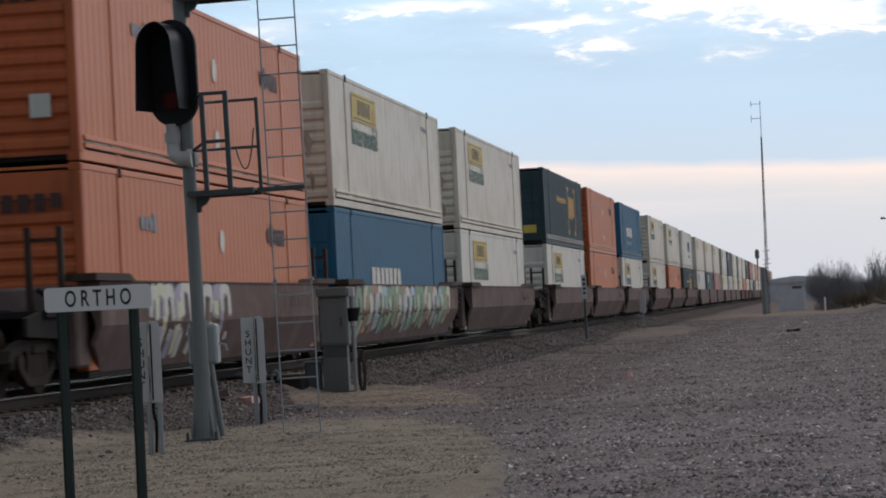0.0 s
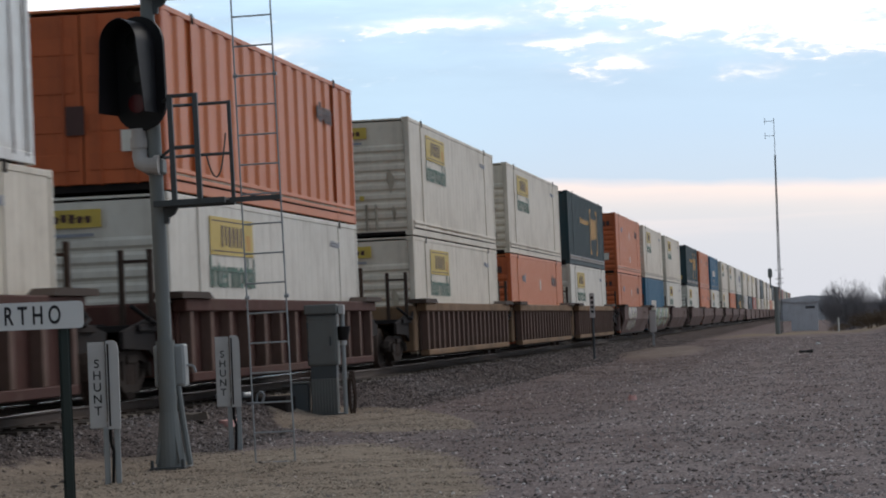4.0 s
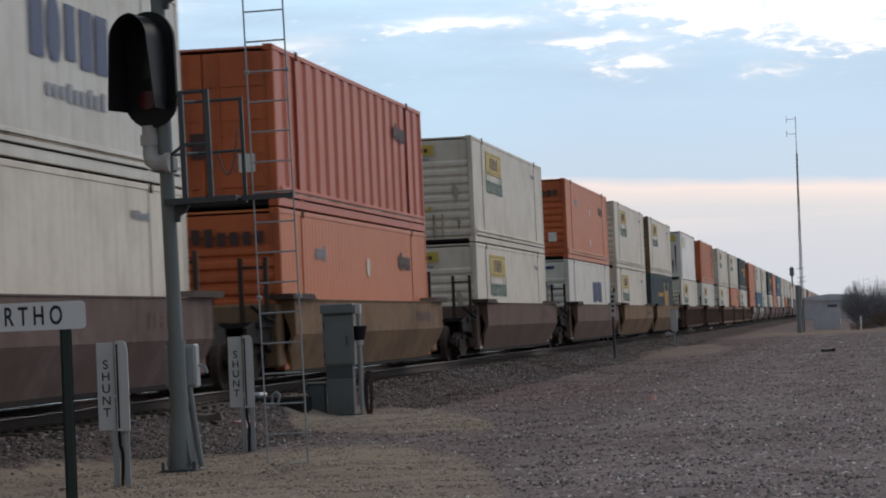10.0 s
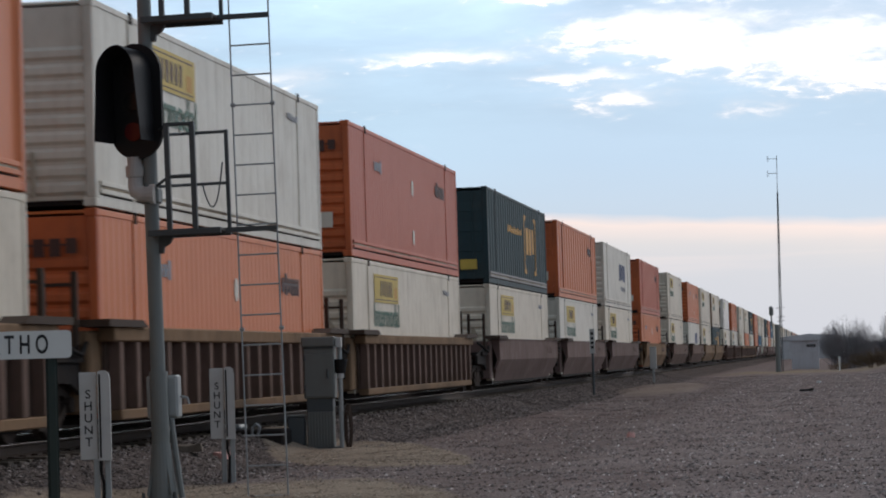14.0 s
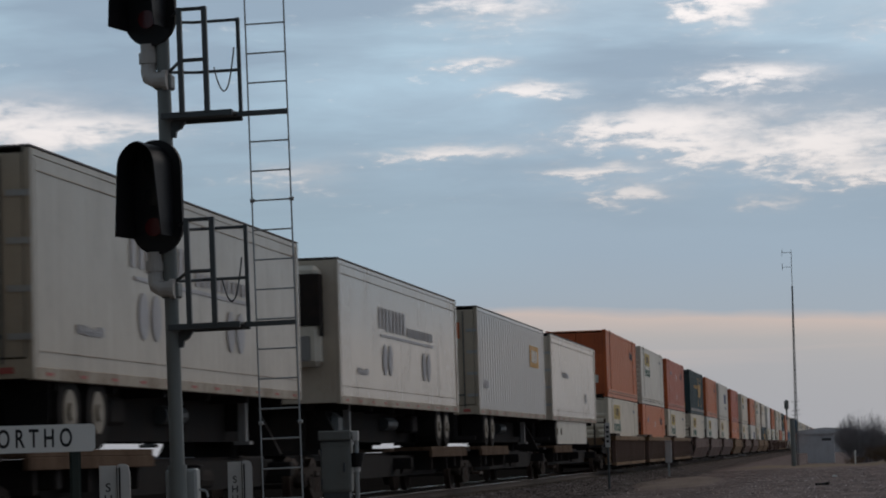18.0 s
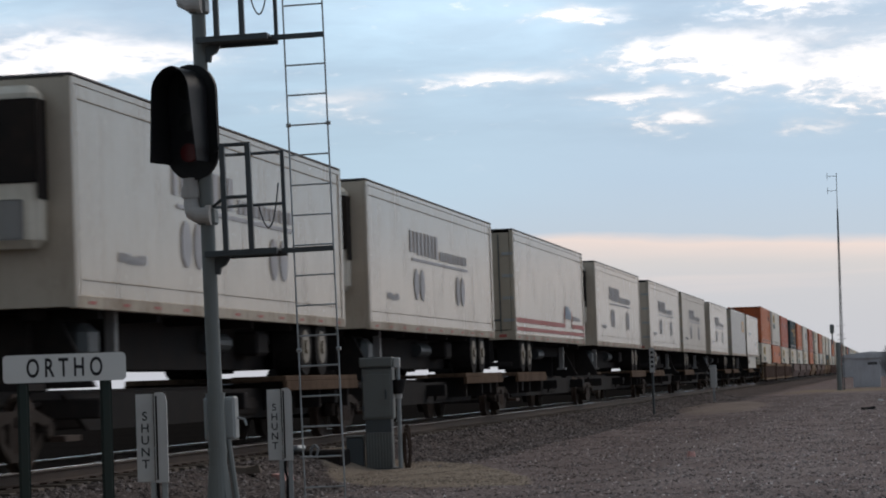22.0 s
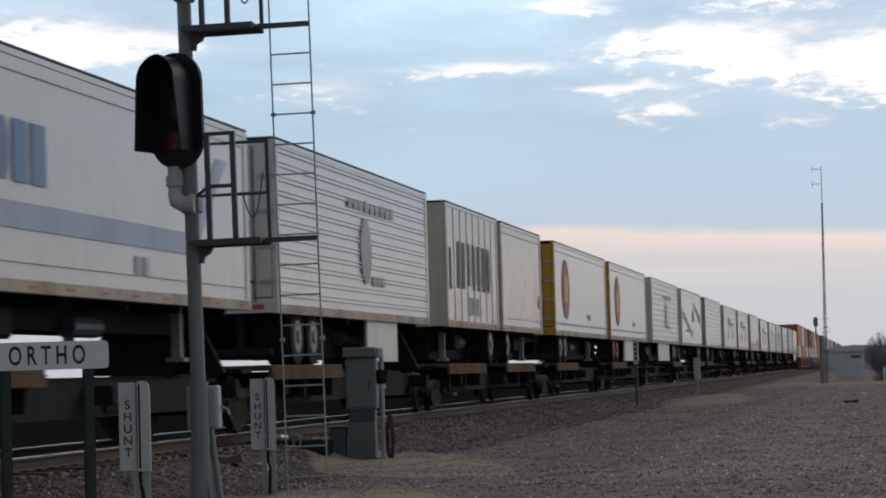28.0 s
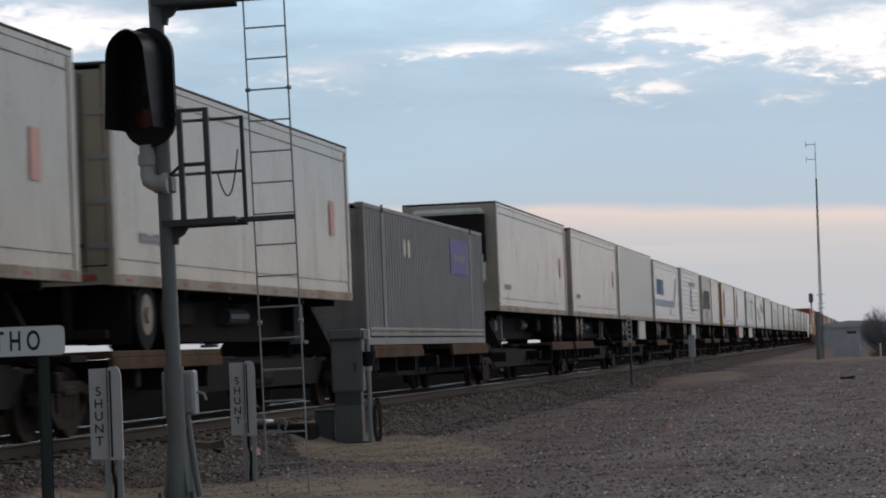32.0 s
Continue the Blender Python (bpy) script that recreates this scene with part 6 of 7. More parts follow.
def make_well_kinds():
    W = WELLS
    W['gg'] = well_smooth("grey-brown well car with pale graffiti on its side", 'well_grey', 1)
    W['gh'] = well_smooth("grey-brown well car covered with coloured graffiti", 'well_grey', 2)
    W['g'] = well_smooth("plain grey-brown smooth-sided well car", 'well_grey')
    W['t'] = well_smooth("tan smooth-sided well car", 'well_tan')
    W['n'] = well_smooth("brown smooth-sided well car", 'well_brown')
    W['m'] = well_ribbed("maroon well car with upright side ribs", 'well_maroon', 13, 'well_brown', 'well_maroon')
    W['y'] = well_ribbed("tan well car with upright side ribs", 'well_tan', 19, 'well_brown', 'dark_plate')
    W['far'] = far_well("grey-brown well car far along the train", 'well_grey')
    W['farm'] = far_well("maroon well car far along the train", 'well_maroon')


def trailer(label, side, color, rear_near, marks=(), length=16.154, reefer=False, rim='rim', end_color=None, skirt=False, open_under=False, top=5.00, chassis='under'):
    """A highway trailer as it rides on a spine car; near side +x, near end -y."""
    t = thing("semi_trailer", label, "trailer", "trailers on the train")
    h, m, e = length / 2, M[color], M[end_color or color]
    z0, z1 = 1.985, top
    zs, zt = z0 + 0.17, z1 - 0.13
    if side == 'hribs':
        bm = B()
        n = 11
        pts = []
        for k in range(n):
            a = zs + (zt - zs) * k / n
            p = (zt - zs) / n
            pts += [(HALF - 0.012, a), (HALF - 0.012, a + p * 0.48), (HALF + 0.016, a + p * 0.52), (HALF + 0.016, a + p * 0.60), (HALF - 0.012, a + p * 0.64), (HALF - 0.012, a + p * 0.80), (HALF + 0.016, a + p * 0.84), (HALF + 0.016, a + p * 0.92), (HALF - 0.012, a + p * 0.96)]
        pts.append((HALF - 0.012, zt))
        prism(bm, pts + [(HALF - 0.06, zt), (HALF - 0.06, zs)], 'y', -h + 0.12, h - 0.12)
    elif side == 'vribs':
        bm = wavy_side(-h + 0.12, h - 0.12, zs, zt, HALF - 0.004, 0.52, 0.045, 0.6)
    elif side == 'panels':
        bm = wavy_side(-h + 0.12, h - 0.12, zs, zt, HALF - 0.006, 1.02, 0.003, 0.9)
        for k in range(1, round((length - 0.24) / 1.02)):
            y = -h + 0.12 + k * (length - 0.24) / round((length - 0.24) / 1.02)
            part("panel_seam", box(B(), HALF - 0.006, HALF + 0.004, y - 0.022, y + 0.022, zs, zt), M['grey'], t)
    else:
        bm = wavy_side(-h + 0.12, h - 0.12, zs, zt, HALF - 0.010, 1.22, 0.003, 0.9)
    part("side_wall", bm, m, t)
    part("side_wall", box(B(), -HALF, -HALF + 0.05, -h + 0.12, h - 0.12, zs, zt), m, t)
    part("roof", box(B(), -HALF - 0.004, HALF + 0.006, -h - 0.004, h + 0.004, z1 - 0.03, z1 + 0.005, 0.01), M['roof'], t)
    part("floor", box(B(), -HALF + 0.05, HALF - 0.05, -h + 0.05, h - 0.05, z0 + 0.03, z0 + 0.12), M['under'], t)
    for sx in (-1, 1):
        part("top_rail", box(B(), *sorted((sx * (HALF - 0.05), sx * HALF)), -h + 0.06, h - 0.06, zt, z1 - 0.032, 0.012), m, t)
        part("bottom_rail", box(B(), *sorted((sx * (HALF - 0.05), sx * (HALF + 0.008))), -h + 0.06, h - 0.06, z0, zs, 0.012), M['grimy_rail'], t, "road-grimed lower rail")
        for sy in (-1, 1):
            part("corner_post", box(B(), *sorted((sx * (HALF - 0.10), sx * (HALF + 0.004))), *sorted((sy * (h - 0.13), sy * h)), z0, z1 - 0.034, 0.015), e if sy < 0 else m, t)
    bm = B()
    for k in range(11):
        y = -h + 0.5 + k * (length - 1.3) / 10
        box(bm, HALF + 0.008, HALF + 0.012, y, y + 0.30, z0 + 0.06, z0 + 0.10)
    tagged(part("reflector_tape", bm, M['red_ink'], t), "dashes of faded red reflector tape", kind="stuff")
    if side == 'plain':
        part("top_seam", box(B(), HALF - 0.012, HALF + 0.003, -h + 0.1, h - 0.1, z1 - 0.31, z1 - 0.295), M['grimy_rail'], t)
        part("lower_seam", box(B(), HALF - 0.012, HALF + 0.004, -h + 0.1, h - 0.1, z0 + 0.36, z0 + 0.372), M['grimy_rail'], t)
    for sy in (-1, 1):
        part("side_post", box(B(), HALF - 0.01, HALF + 0.006, *sorted((sy * (h - 0.14), sy * (h - 0.22))), z0 + 0.1, z1 - 0.14), m, t)
    part("end_wall", box(B(), -HALF + 0.1, HALF - 0.1, h - 0.06, h - 0.02, z0 + 0.02, z1 - 0.05), m, t)
    if rear_near:
        part("rear_frame", box(B(), -HALF + 0.02, HALF - 0.02, -h - 0.012, -h + 0.03, z0 + 0.02, z0 + 0.26), e, t)
        for sx in (-1, 1):
            d = part("door", box(B(), *sorted((sx * 0.01, sx * (HALF - 0.11))), -h + 0.0, -h + 0.05, z0 + 0.28, z1 - 0.10, 0.008), e, t)
            for q in (0.35, 0.9):
                bm = B()
                rod(bm, (sx * q, -h - 0.02, z0 + 0.2), (sx * q, -h - 0.02, z1 - 0.15), 0.018, 6)
                sub("lock_rod", bm, M['iron'], d)
                sub("rod_handle", box(B(), *sorted((sx * q, sx * (q - 0.28))), -h - 0.045, -h - 0.03, z0 + 0.52, z0 + 0.57), M['iron'], d)
            for k in range(4):
                sub("hinge", box(B(), *sorted((sx * (HALF - 0.32), sx * (HALF - 0.02))), -h - 0.022, -h, z0 + 0.5 + k * 0.6, z0 + 0.58 + k * 0.6), M['steel'], d)
            part("tail_light", box(B(), *sorted((sx * 0.85, sx * 1.05)), -h - 0.03, -h - 0.012, z0 + 0.08, z0 + 0.16), M['red_ink'], t)
        part("bumper", box(B(), -1.15, 1.15, -h + 0.02, -h + 0.12, 1.28, 1.40, 0.01), M['under'], t)
        for x in (-0.6, 0.6):
            part("bumper_strut", box(B(), x - 0.05, x + 0.05, -h + 0.03, -h + 0.11, 1.38, z0 + 0.03), M['under'], t)
    else:
        part("end_wall", box(B(), -HALF + 0.08, HALF - 0.08, -h + 0.0, -h + 0.05, z0 + 0.02, z1 - 0.05, 0.01), e, t)
        if reefer:
            rf = part("cooling_unit", box(B(), -0.98, 0.98, -h - 0.46, -h - 0.004, z0 + 0.75, z1 - 0.18, 0.10), M['white2'], t, "white cooling unit")
            sub("grille", box(B(), -0.85, 0.99, -h - 0.475, -h - 0.46, z0 + 1.55, z1 - 0.35, 0.02), M['under'], rf)
            sub("side_louvre", box(B(), 0.98, 0.995, -h - 0.42, -h - 0.06, z0 + 1.35, z1 - 0.35), M['under'], rf)
            sub("lower_panel", box(B(), -0.8, 0.8, -h - 0.475, -h - 0.46, z0 + 0.85, z0 + 1.35, 0.02), M['grey'], rf)
            part("fuel_tank", box(B(), -0.9, 0.9, -h + 1.6, -h + 2.3, 1.35, 1.85, 0.12), M['iron'], t)
        else:
            part("connector_panel", box(B(), -0.35, 0.35, -h - 0.02, -h, z0 + 0.5, z0 + 0.9), M['grey'], t)
    s = -1 if rear_near else 1
    yw = (1.75, 3.05) if length > 10 else (1.2,)
    for k in yw:
        y = s * (h - k)
        for sx in (-1, 1):
            w = wheel_part(t, "wheel", 0.50, 0.48, (sx * 0.98, y, 1.61), rim)
        part("axle", rod(B(), (-0.9, y, 1.61), (0.9, y, 1.61), 0.07, 8), M['under'], t)
    if length > 10:
        part("slider_frame", box(B(), -0.55, 0.55, *sorted((s * (h - 0.9), s * (h - 4.2))), 1.80, 2.02), M[chassis], t)
    for sx in (-1, 1):
        part("mud_flap", box(B(), *sorted((sx * 0.66, sx * 1.27)), *sorted((s * (h - 0.75), s * (h - 0.73))), 1.20, 2.0), M['black'], t)
        part("side_beam", box(B(), *sorted((sx * 0.42, sx * 0.52)), -h + 0.4, h - 0.4, 1.88, 2.03), M['under'], t)
    for k in range(6):
        y = -h + 1.3 + k * (length - 2.6) / 5
        part("cross_member", box(B(), -1.2, 1.2, y - 0.05, y + 0.05, 1.88, 2.03), M['under'], t)
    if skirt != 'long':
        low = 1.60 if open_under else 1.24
        # dark block added under the floor to stand for the shade in the gap
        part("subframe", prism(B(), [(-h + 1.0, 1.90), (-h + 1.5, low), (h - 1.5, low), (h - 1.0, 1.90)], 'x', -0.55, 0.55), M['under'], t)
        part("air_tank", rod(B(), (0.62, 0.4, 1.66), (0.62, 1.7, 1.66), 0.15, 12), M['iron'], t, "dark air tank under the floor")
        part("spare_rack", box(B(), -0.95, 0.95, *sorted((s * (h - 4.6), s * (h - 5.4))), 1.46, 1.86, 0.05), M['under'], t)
    yl = -s * (h - 2.9) if length > 10 else -s * (h - 1.7)
    for sx in (-1, 1):
        leg = part("landing_leg", box(B(), sx * 0.85 - 0.07, sx * 0.85 + 0.07, yl - 0.07, yl + 0.07, 1.22, 2.04), M['grey'], t)
        sub("foot", box(B(), sx * 0.85 - 0.14, sx * 0.85 + 0.14, yl - 0.12, yl + 0.12, 1.18, 1.24), M['grey'], leg)
    part("leg_brace", box(B(), -0.85, 0.85, yl - 0.03, yl + 0.03, 1.42, 1.50), M['under'], t)
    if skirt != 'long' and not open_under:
        # added dark plate that keeps the gap behind the legs in shade
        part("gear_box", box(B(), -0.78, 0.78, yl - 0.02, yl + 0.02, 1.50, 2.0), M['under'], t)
    if skirt:
        part("side_fairing", box(B(), 1.18, 1.24, *sorted((yl + s * 0.9, yl + s * {'long': 7.2, 'deep': 7.4, 'full': 11.4}.get(skirt, 4.2))), 1.16, 2.02, 0.01), M['white2'], t, "pale side fairing")
    for name, mat_, build in marks:
        bm = B()
        build(bm, HALF + (0.018 if side == 'hribs' else 0.002))
        part(name, bm, M[mat_], t)
    return t


def marks_alliance(y=-3.6, ink='faded_ink'):
    return (*big_marks(ink, y, y + 3.6, 3.66, 4.16, 8, 5, gap=0.17),
            *big_marks(ink, y + 3.8, y + 7.6, 3.64, 3.86, 11, 6, gap=0.17),
            ("underline", ink, lambda bm, at: slab(bm, 'side', y + 0.3, y + 7.6, 3.52, 3.58, at)),
            *(("oval_mark", ink, lambda bm, at, o=o: oval(bm, y + o, 3.02, 0.27, 0.34, at)) for o in (0.75, 1.45, 6.15, 6.85)),
            ("small_print", ink, lambda bm, at: letters(bm, 'side', y - 2.6, y - 1.3, 2.62, 2.76, 7, at, 8)))


def ribbon(bm, pts, width, at):
    return prism(bm, [(p[0], p[1] - width / 2) for p in pts] + [(p[0], p[1] + width / 2) for p in pts[::-1]], 'x', at, at + 0.006)


def wave(y0, y1, z0, z1, n=14):
    return [(y0 + (y1 - y0) * k / n, z0 + (z1 - z0) * (0.5 - 0.5 * math.cos(math.pi * k / n))) for k in range(n + 1)]


STRIPES_LOW = (("red_stripe", 'red_ink', lambda bm, at: slab(bm, 'side', -7.9, 7.9, 2.25, 2.35, at)),
               ("red_stripe", 'red_ink', lambda bm, at: prism(bm, [(-7.9, 2.47), (2.82, 2.47), (2.82, 3.1), (2.72, 3.1), (2.72, 2.60), (-7.9, 2.60)], 'x', at, at + 0.006)),
               ("red_stripe", 'red_ink', lambda bm, at: prism(bm, [(4.58, 2.47), (7.9, 2.47), (7.9, 2.60), (4.68, 2.60), (4.68, 3.0), (4.58, 3.0)], 'x', at, at + 0.006)),
               ("lettering", 'faded_blue', lambda bm, at: letters(bm, 'side', 2.95, 4.4, 2.75, 3.15, 3, at, 3)),
               ("lettering", 'faded_ink', lambda bm, at: letters(bm, 'side', 4.9, 6.8, 2.72, 2.86, 8, at, 3)))
FLAGS = (("red_ribbon", 'red_ink', lambda bm, at: ribbon(bm, wave(-7.9, 0.9, 3.75, 2.75), 0.10, at)),
         ("red_ribbon", 'red_ink', lambda bm, at: ribbon(bm, wave(0.9, 7.9, 4.35, 3.65), 0.10, at)),
         ("red_ribbon", 'red_ink', lambda bm, at: ribbon(bm, wave(-7.9, 0.7, 3.52, 2.55), 0.09, at)),
         ("red_ribbon", 'red_ink', lambda bm, at: ribbon(bm, wave(0.9, 7.9, 4.12, 3.45), 0.09, at)),
         ("blue_ribbon", 'faded_blue', lambda bm, at: ribbon(bm, wave(4.0, 7.9, 3.55, 3.20), 0.08, at)),
         *big_marks('blue_ink', 0.1, 1.7, 3.35, 3.95, 3, 3),
         ("small_print", 'blue_ink', lambda bm, at: letters(bm, 'side', -5.2, -3.0, 2.75, 2.85, 9, at, 4)))
CREST = (("crest", 'faded_ink', lambda bm, at: oval(bm, 0.2, 3.36, 0.55, 0.66, at)),
         ("lettering", 'faded_ink', lambda bm, at: letters(bm, 'side', -1.6, 3.4, 4.12, 4.38, 9, at, 5)),
         ("side_mark", 'faded_ink', lambda bm, at: letters(bm, 'side', 0.8, 2.2, 2.65, 2.95, 3, at, 5)))
BLUE_BAND = (("blue_band", 'faded_blue', lambda bm, at: slab(bm, 'side', -8.0, 3.6, 2.75, 3.07, at)),
             ("blue_band", 'faded_blue', lambda bm, at: prism(bm, [(3.6, 2.75), (4.6, 2.75), (6.7, 4.3), (6.1, 4.3), (4.3, 3.07), (3.6, 3.07)], 'x', at, at + 0.006)),
             *big_marks('blue_ink', -6.5, -2.3, 3.30, 4.05, 6, 3),
             ("small_mark", 'faded_ink', lambda bm, at: letters(bm, 'side', 1.4, 2.2, 2.35, 2.62, 2, at, 3)))
ROAD = (*big_marks('black_ink', -2.9, 2.9, 2.95, 4.1, 7, 3, gap=0.19),
        ("road_mark", 'faded_ink', lambda bm, at: letters(bm, 'side', -0.9, 0.9, 2.3, 2.75, 3, at, 9)),
        ("upright_lettering", 'black_ink', lambda bm, at: letters(bm, 'side', -3.9, -3.5, 2.9, 3.9, 1, at, 9)))
RED_OVAL = (("oval_border", 'navy_ink', lambda bm, at: oval(bm, -5.0, 3.52, 1.05, 0.98, at)),
            ("red_oval", 'red_ink', lambda bm, at: oval(bm, -5.0, 3.52, 0.97, 0.90, at + 0.006)),
            ("oval_core", 'yellow', lambda bm, at: slab(bm, 'side', -5.4, -4.6, 3.08, 3.95, at + 0.012)),
            ("small_mark", 'faded_ink', lambda bm, at: letters(bm, 'side', 1.4, 2.6, 2.6, 2.8, 3, at, 3)),
            ("base_line", 'faded_ink', lambda bm, at: slab(bm, 'side', -7.9, 7.9, 2.36, 2.40, at)))
ORANGE_PANEL = (("orange_panel", 'yellow_dk', lambda bm, at: slab(bm, 'side', 4.0, 6.4, 3.65, 4.35, at)),
                *big_marks('tan', 4.4, 6.0, 3.8, 4.2, 4, 2, 0.006),
                ("end_panel", 'orange_end', lambda bm, at: box(bm, -0.2, 0.8, -8.125, -8.119, 4.1, 4.55)),
                ("end_panel_mark", 'black_ink', lambda bm, at: box(bm, 0.05, 0.55, -8.131, -8.125, 4.24, 4.42)),
                ("side_mark", 'faded_ink', lambda bm, at: letters(bm, 'side', -7.2, -5.9, 2.75, 3.0, 3, at, 3)))
PLAIN = (("small_red_mark", 'pink', lambda bm, at: letters(bm, 'side', 6.1, 6.7, 3.2, 3.85, 1, at, 3)),
         ("small_print", 'faded_ink', lambda bm, at: letters(bm, 'side', -6.8, -5.6, 2.6, 2.75, 5, at, 3)))
SMALL = (("small_mark", 'faded_ink', lambda bm, at: letters(bm, 'side', 3.4, 4.2, 2.75, 3.1, 2, at, 3)),
         ("lettering", 'faded_ink', lambda bm, at: letters(bm, 'side', -4.6, -2.4, 3.55, 3.75, 7, at, 3)))


def spine_car(label, length, wheel_ys, hitch_y):
    c = thing("spine_car", label, "spine car", "spine cars of the train")
    h = length / 2
    part("spine_beam", box(B(), -0.32, 0.32, -h + 0.5, h - 0.5, 0.45, 0.98, 0.03), M['under'], c)
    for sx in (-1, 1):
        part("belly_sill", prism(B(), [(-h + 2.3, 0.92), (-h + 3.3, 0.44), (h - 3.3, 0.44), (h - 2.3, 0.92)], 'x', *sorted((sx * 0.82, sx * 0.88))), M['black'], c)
    for y in wheel_ys:
        for sx in (-1, 1):
            d = part("wheel_deck", box(B(), *sorted((sx * 0.45, sx * 1.38)), y - 2.9, y + 2.9, 1.02, 1.11, 0.01), M['deck'], c, "worn tan steel wheel deck")
            sub("deck_edge", box(B(), *sorted((sx * 1.32, sx * 1.40)), y - 2.9, y + 2.9, 0.86, 1.02, 0.008), M['deck'], d)
            for k in (-2.4, 0.0, 2.4):
                part("deck_bracket", prism(B(), [(y + k - 0.06, 0.55), (y + k + 0.06, 0.55), (y + k + 0.06, 1.0), (y + k - 0.06, 1.0)], 'x', *sorted((sx * 0.3, sx * 1.30))), M['under'], c)
    part("hitch", prism(B(), [(hitch_y - 0.5, 0.98), (hitch_y + 0.5, 0.98), (hitch_y + 0.18, 1.98), (hitch_y - 0.18, 1.98)], 'x', -0.35, 0.35), M['under'], c)
    # frame widened to a plate so the gap under the trailer stays dark
    part("hitch_frame", prism(B(), [(-1.15, 1.0), (1.15, 1.0), (0.7, 1.9), (-0.7, 1.9)], 'y', hitch_y - 0.06, hitch_y + 0.06), M['under'], c)
    part("hitch_plate", box(B(), -0.5, 0.5, hitch_y - 0.4, hitch_y + 0.4, 1.97, 2.02), M['under'], c)
    for y in (-h + 2.6, 0.4, h - 2.6):
        part("cross_bearer", box(B(), -1.30, 1.30, y - 0.12, y + 0.12, 0.60, 0.86, 0.02), M['under'], c)
    part("side_step", box(B(), 1.15, 1.35, -h + 0.9, -h + 1.5, 0.35, 0.42), M['rust'], c)
    part("brake_reservoir", rod(B(), (0.75, 1.2, 0.62), (0.75, 2.6, 0.62), 0.20, 14), M['under'], c)
    part("brake_pipe", rod(B(), (0.5, -h + 0.6, 0.80), (0.5, h - 0.6, 0.80), 0.035, 6), M['under'], c)
    part("end_platform", box(B(), -1.1, 1.1, -h + 0.2, -h + 0.9, 0.98, 1.06), M['under'], c)
    bogie(c, -h + 0.1)
    return c


# front to back: middle of the unit along the train at time 0, upper and lower container, well
STACKS = [(40.15, 'O', 'O', 'gg'), (59.3, 'W', 'B', 'gh'), (79.0, 'W', 'Wb', 'g'), (103.2, 'G', 'Wb', 'g'), (122.4, 'O', 'O', 'g'), (142.3, 'B', 'Wb', 'g'),
          (166.0, 'W', 'W', 'g'), (186.4, 'W', 'O', 'g'), (207.0, 'N', 'G', 'g'),
          (16.8, 'G', 'Wb', 'y'), (-2.75, 'W', 'O', 'y'), (-22.35, 'W', 'W', 'y'), (-46.2, 'R', 'Wb', 'm'), (-68.3, 'S', 'W', 'm'),
          (-92.7, 'Wn', 'G', 't'), (-112.15, 'W', 'W', 't'), (-131.9, 'O', 'N', 'n'), (-155.3, 'W', 'W', 'n'), (-179.9, 'K', 'O', 't'),
          (-202.6, 'N', 'W', 'g'), (-222.9, 'R', 'Wb', 'g'), (-243.2, 'G', 'W', 'g'), (-265.8, 'D', 'W', 'y'), (-285.2, 'Wb', 'O', 'y'), (-304.5, 'R', 'W', 'y')]
FAR = "wv wg wr vw gv ww vw wo gw rv wg ow vw rb vw wo gv ww rw vw".split()
# front to back: middle, and how the trailer looks
TRAILERS = [(-326.2, 'round'), (-344.5, 'corrugated'), (-364.6, 'alliance_r'), (-384.6, 'alliance_tan'), (-402.3, 'alliance_d'), (-422.6, 'alliance_r'), (-442.4, 'stripes'),
            (-462.4, 'alliance_r'), (-480.9, 'alliance_r'), (-500.9, 'ribbed'), (-520.6, 'flags'), (-539.4, 'crest'), (-558.7, 'oval'), (-576.3, 'oval_y'),
            (-592.0, 'pup'), (-601.3, 'road'), (-615.8, 'crest_s'), (-633.5, 'band'), (-651.0, 'panels'), (-668.0, 'plain_n'), (-685.9, 'plain_r'), (-722.6, 'plain_d'), (-740.3, 'plain_d')]

RIDERS = []     # every moving thing, with its place along the train and its height over the rail


def ride(kind_ob, u, z):
    o = copy_thing(kind_ob, pose(TRACK_X, u, RAIL_Z + z))
    RIDERS.append((o, u, z))
    return o


def drop_kinds(obs):
    for ob in obs:
        for o in (*ob.children_recursive, ob):
            bpy.data.objects.remove(o)


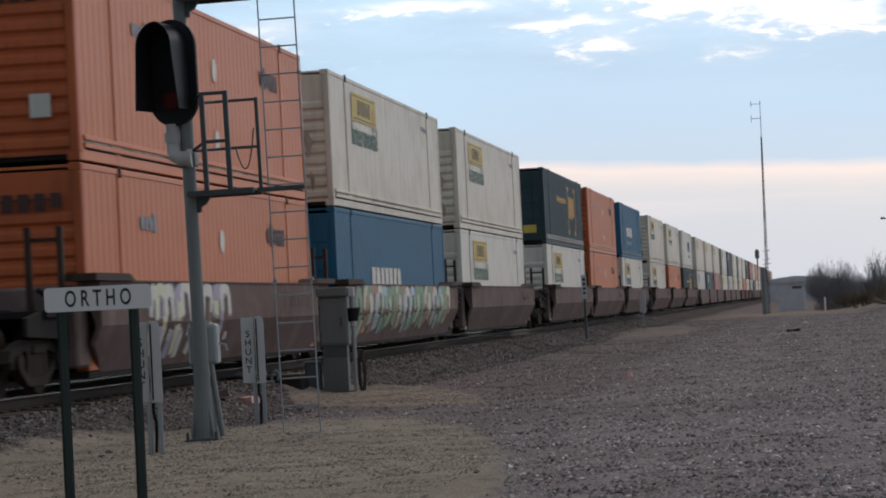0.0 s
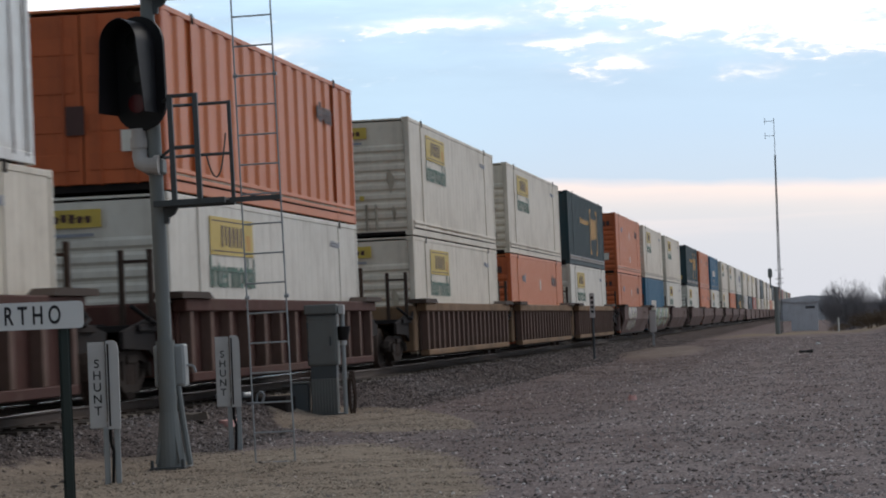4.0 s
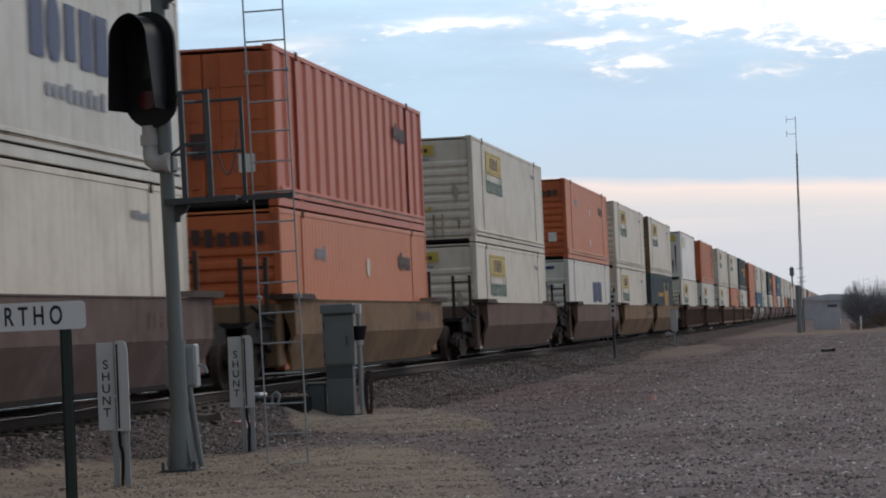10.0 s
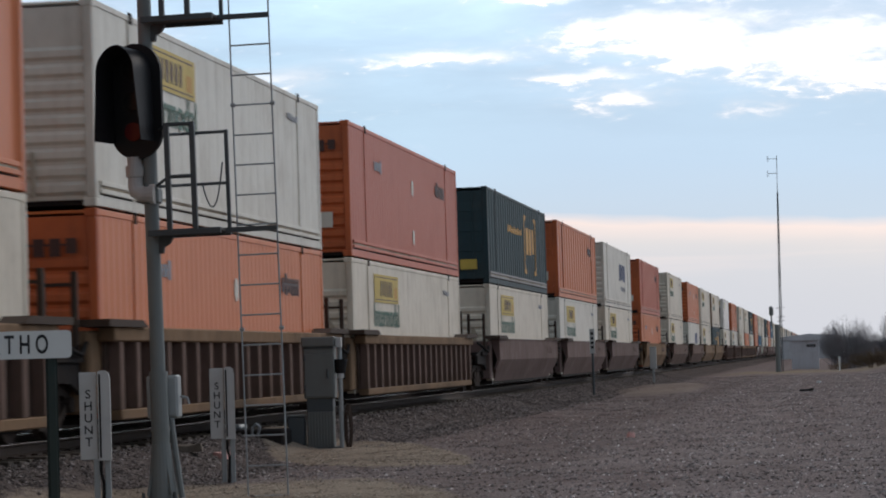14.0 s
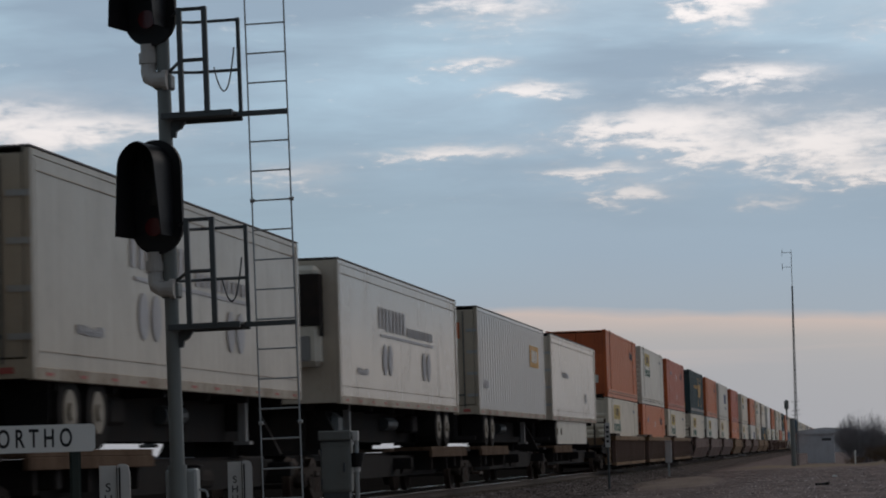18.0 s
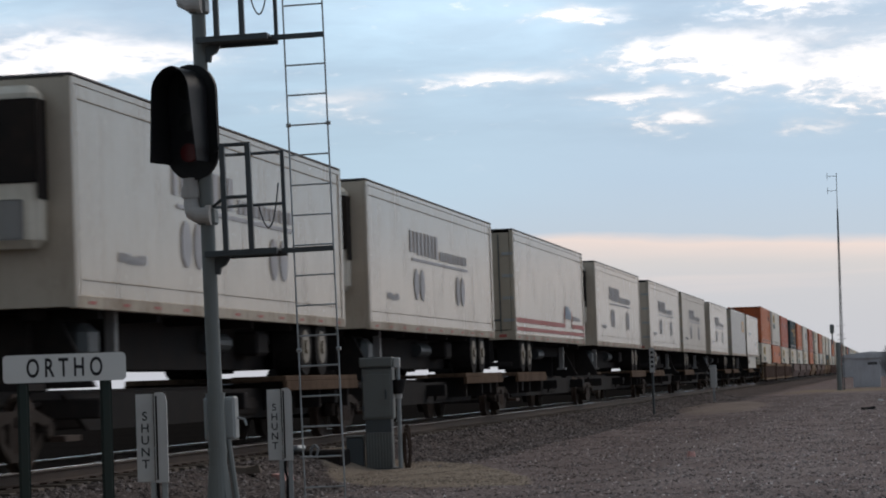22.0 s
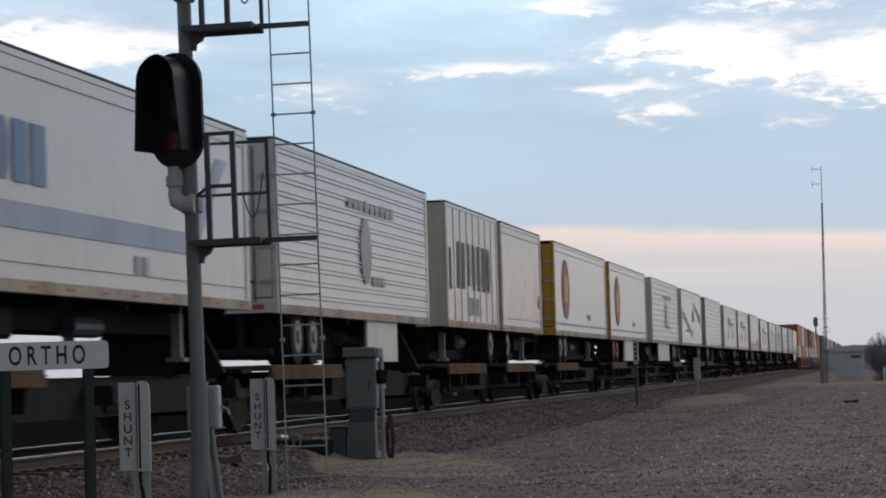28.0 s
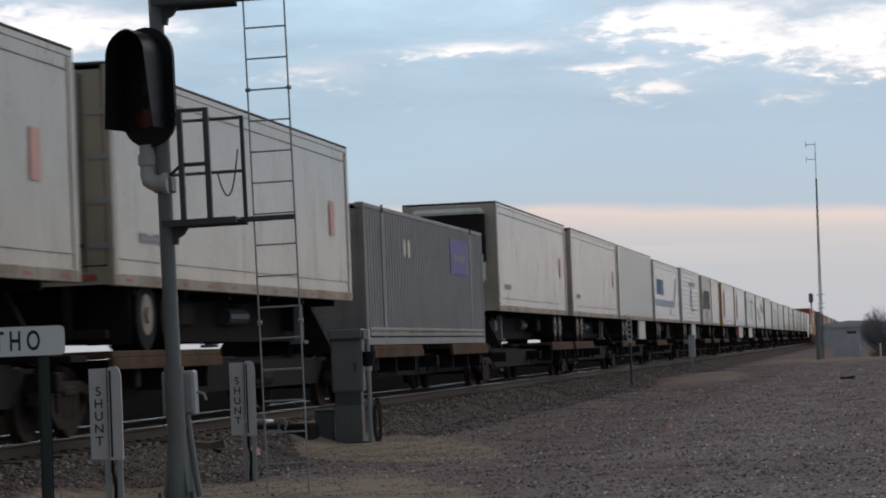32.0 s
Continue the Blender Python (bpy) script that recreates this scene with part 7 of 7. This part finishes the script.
def make_train():
    make_container_kinds()
    make_well_kinds()
    for u, up, low, well in STACKS:
        ride(WELLS[well], u, 0)
        ride(CONTAINERS[low], u, FLOOR)
        ride(CONTAINERS[up], u, FLOOR + CH + 0.02)
    u = 207.0
    for i, (up, low) in enumerate(FAR):
        u += 23.9 if i % 3 == 0 else 19.8
        ride(WELLS['farm' if i in (6, 7, 8, 12) else 'far'], u, 0)
        ride(CONTAINERS[low], u, FLOOR)
        ride(CONTAINERS[up], u, FLOOR + CH + 0.02)
    K = {
        'round': trailer("white trailer with a pale side fairing", 'plain', 'trailer', True, SMALL, skirt='full'),
        'corrugated': trailer("white corrugated trailer with faded orange panel", 'vribs', 'bright', True, ORANGE_PANEL, end_color='tan'),
        'alliance_r': trailer("white refrigerated trailer with faded grey lettering", 'plain', 'trailer', False, marks_alliance(), reefer=True, top=4.93),
        'alliance_tan': trailer("tan-white trailer with faded grey lettering and closed doors", 'plain', 'tan', True, marks_alliance(), top=4.93),
        'alliance_d': trailer("white trailer with faded grey lettering and closed doors", 'plain', 'trailer', True, marks_alliance(), top=4.93),
        'stripes': trailer("white trailer with two red stripes low on its side", 'plain', 'trailer', True, STRIPES_LOW, end_color='tan', open_under=True),
        'ribbed': trailer("white trailer with level side ribs and doors", 'hribs', 'bright', True, (), end_color='tan'),
        'flags': trailer("white refrigerated trailer with red ribbons on its side", 'plain', 'bright', False, FLAGS, reefer=True),
        'crest': trailer("white ribbed refrigerated trailer with a faded crest", 'hribs', 'bright', False, CREST, reefer=True, skirt='deep'),
        'crest_s': trailer("white ribbed shorter trailer with a faded crest and doors", 'hribs', 'bright', True, CREST, length=15.2, skirt=True),
        'oval': trailer("white trailer with a red oval mark, yellow end and red wheels", 'plain', 'bright', True, RED_OVAL, end_color='yellow_dk', rim='rim_red', chassis='yellow_dk', skirt='long'),
        'oval_y': trailer("white trailer with a red oval mark and yellow end", 'plain', 'bright', True, RED_OVAL, end_color='yellow_dk', chassis='yellow_dk'),
        'pup': trailer("short white trailer with a faint mark", 'plain', 'trailer', True, SMALL[:1], length=8.53),
        'road': trailer("short white trailer with large black lettering", 'panels', 'trailer', False, ROAD, length=8.53),
        'band': trailer("white trailer with a pale blue rising band", 'plain', 'bright', True, BLUE_BAND, open_under=True, top=4.92),
        'panels': trailer("white trailer with upright panel seams", 'panels', 'bright', True, (), skirt=True),
        'plain_n': trailer("plain white trailer with a small red mark", 'plain', 'trailer', True, PLAIN),
        'plain_r': trailer("plain white refrigerated trailer with a dark cooling grille", 'plain', 'trailer', False, PLAIN, reefer=True),
        'plain_d': trailer("plain white trailer with closed cream doors", 'plain', 'trailer', True, PLAIN, end_color='tan'),
    }
    S = {'L': spine_car("black spine car with worn tan wheel decks", 19.4, (-5.7,), 6.9), 'R': spine_car("black spine car with worn tan wheel decks", 19.4, (5.7,), -6.9),
         'P': spine_car("black spine car with worn tan wheel decks", 19.4, (-6.5, 3.2), 0.6), 'C': spine_car("black spine car with worn tan decks", 19.4, (-5.0, 5.0), 0.0)}
    rear_far = {'alliance_r', 'flags', 'crest', 'plain_r'}
    for u, k in TRAILERS:
        ride(K[k], u, 0)
        if k == 'pup':
            ride(S['P'], u - 4.65, 0)
        elif k != 'road':
            ride(S['R' if k in rear_far else 'L'], u, 0)
    ride(CONTAINERS['C'], -705.0, 1.115)
    ride(S['C'], -705.0, 0)
    drop_kinds(list(CONTAINERS.values()) + list(WELLS.values()) + list(K.values()) + list(S.values()))


def along(t):
    """Metres that the train has gone at t seconds: it gathers speed a little."""
    return 23.033 * t + 0.0275 * t * t


def motions():
    for ob, u, z in RIDERS:
        walk(ob, [(t, pose(TRACK_X, u + along(t), RAIL_Z + z)) for t in (0, 4, 8, 12, 16, 20, 24, 28, 32)])


# ---- the whole ----
make_ground()
signal_mast()
name_sign()
shunt_box(-7.315, 25.43, 14)
shunt_box(-7.50, 31.78, 13)
relay_case()
switch_gear()
small_posts()
litter()
radio_mast()
shed()
bare_tree(1.5, 188, 3.9, 4.2, 1, "ragged bare grey bush", 1500)
bare_tree(4.6, 197, 2.7, 4.8, 2, "low tangled bare brush", 1100)
bare_tree(5.2, 206, 4.3, 2.6, 3, "tall thin bare tree", 260)
bare_tree(3.0, 172, 1.5, 3.4, 4, "low dry brown brush", 600, 'brush', 0.02)
bare_tree(4.9, 150, 1.7, 3.6, 5, "low dry brown brush on a bank", 650, 'brush', 0.02)
bare_tree(6.9, 190, 3.0, 3.8, 6, "tangled grey bare brush", 900)
bare_tree(0.7, 181, 0.7, 1.6, 7, "small dry brown weeds by the shed", 130, 'brush', 0.02)
utility_pole(6.6, 205, 9.0, False)
utility_pole(6.0, 200, 6.7, True)
far_woods()
make_train()
make_track()
scatter("loose_stones", "loose grey gravel stones", M['stones'], 150000, wedge_area(12.5, 150, -7.8, 5.5, 2.1), 0.0165, 21)
scatter("pad_stones", "fine tan gravel round the signal and case", M['padstones'], 90000, wedge_area(13, 48, -9.8, -3.0, 1.2), 0.0095, 24)
scatter("ballast_stones", "dark track ballast stones", M['ballast'], 52000, wedge_area(20, 150, -10.2, -7.4, 1.7), 0.024, 22)
scatter("dry_grass", "sparse dry straw-coloured grass", M['straw'], 7000, wedge_area(26, 150, -8.2, 5.0, 1.0), 0.05, 23, blade=True)
motions()
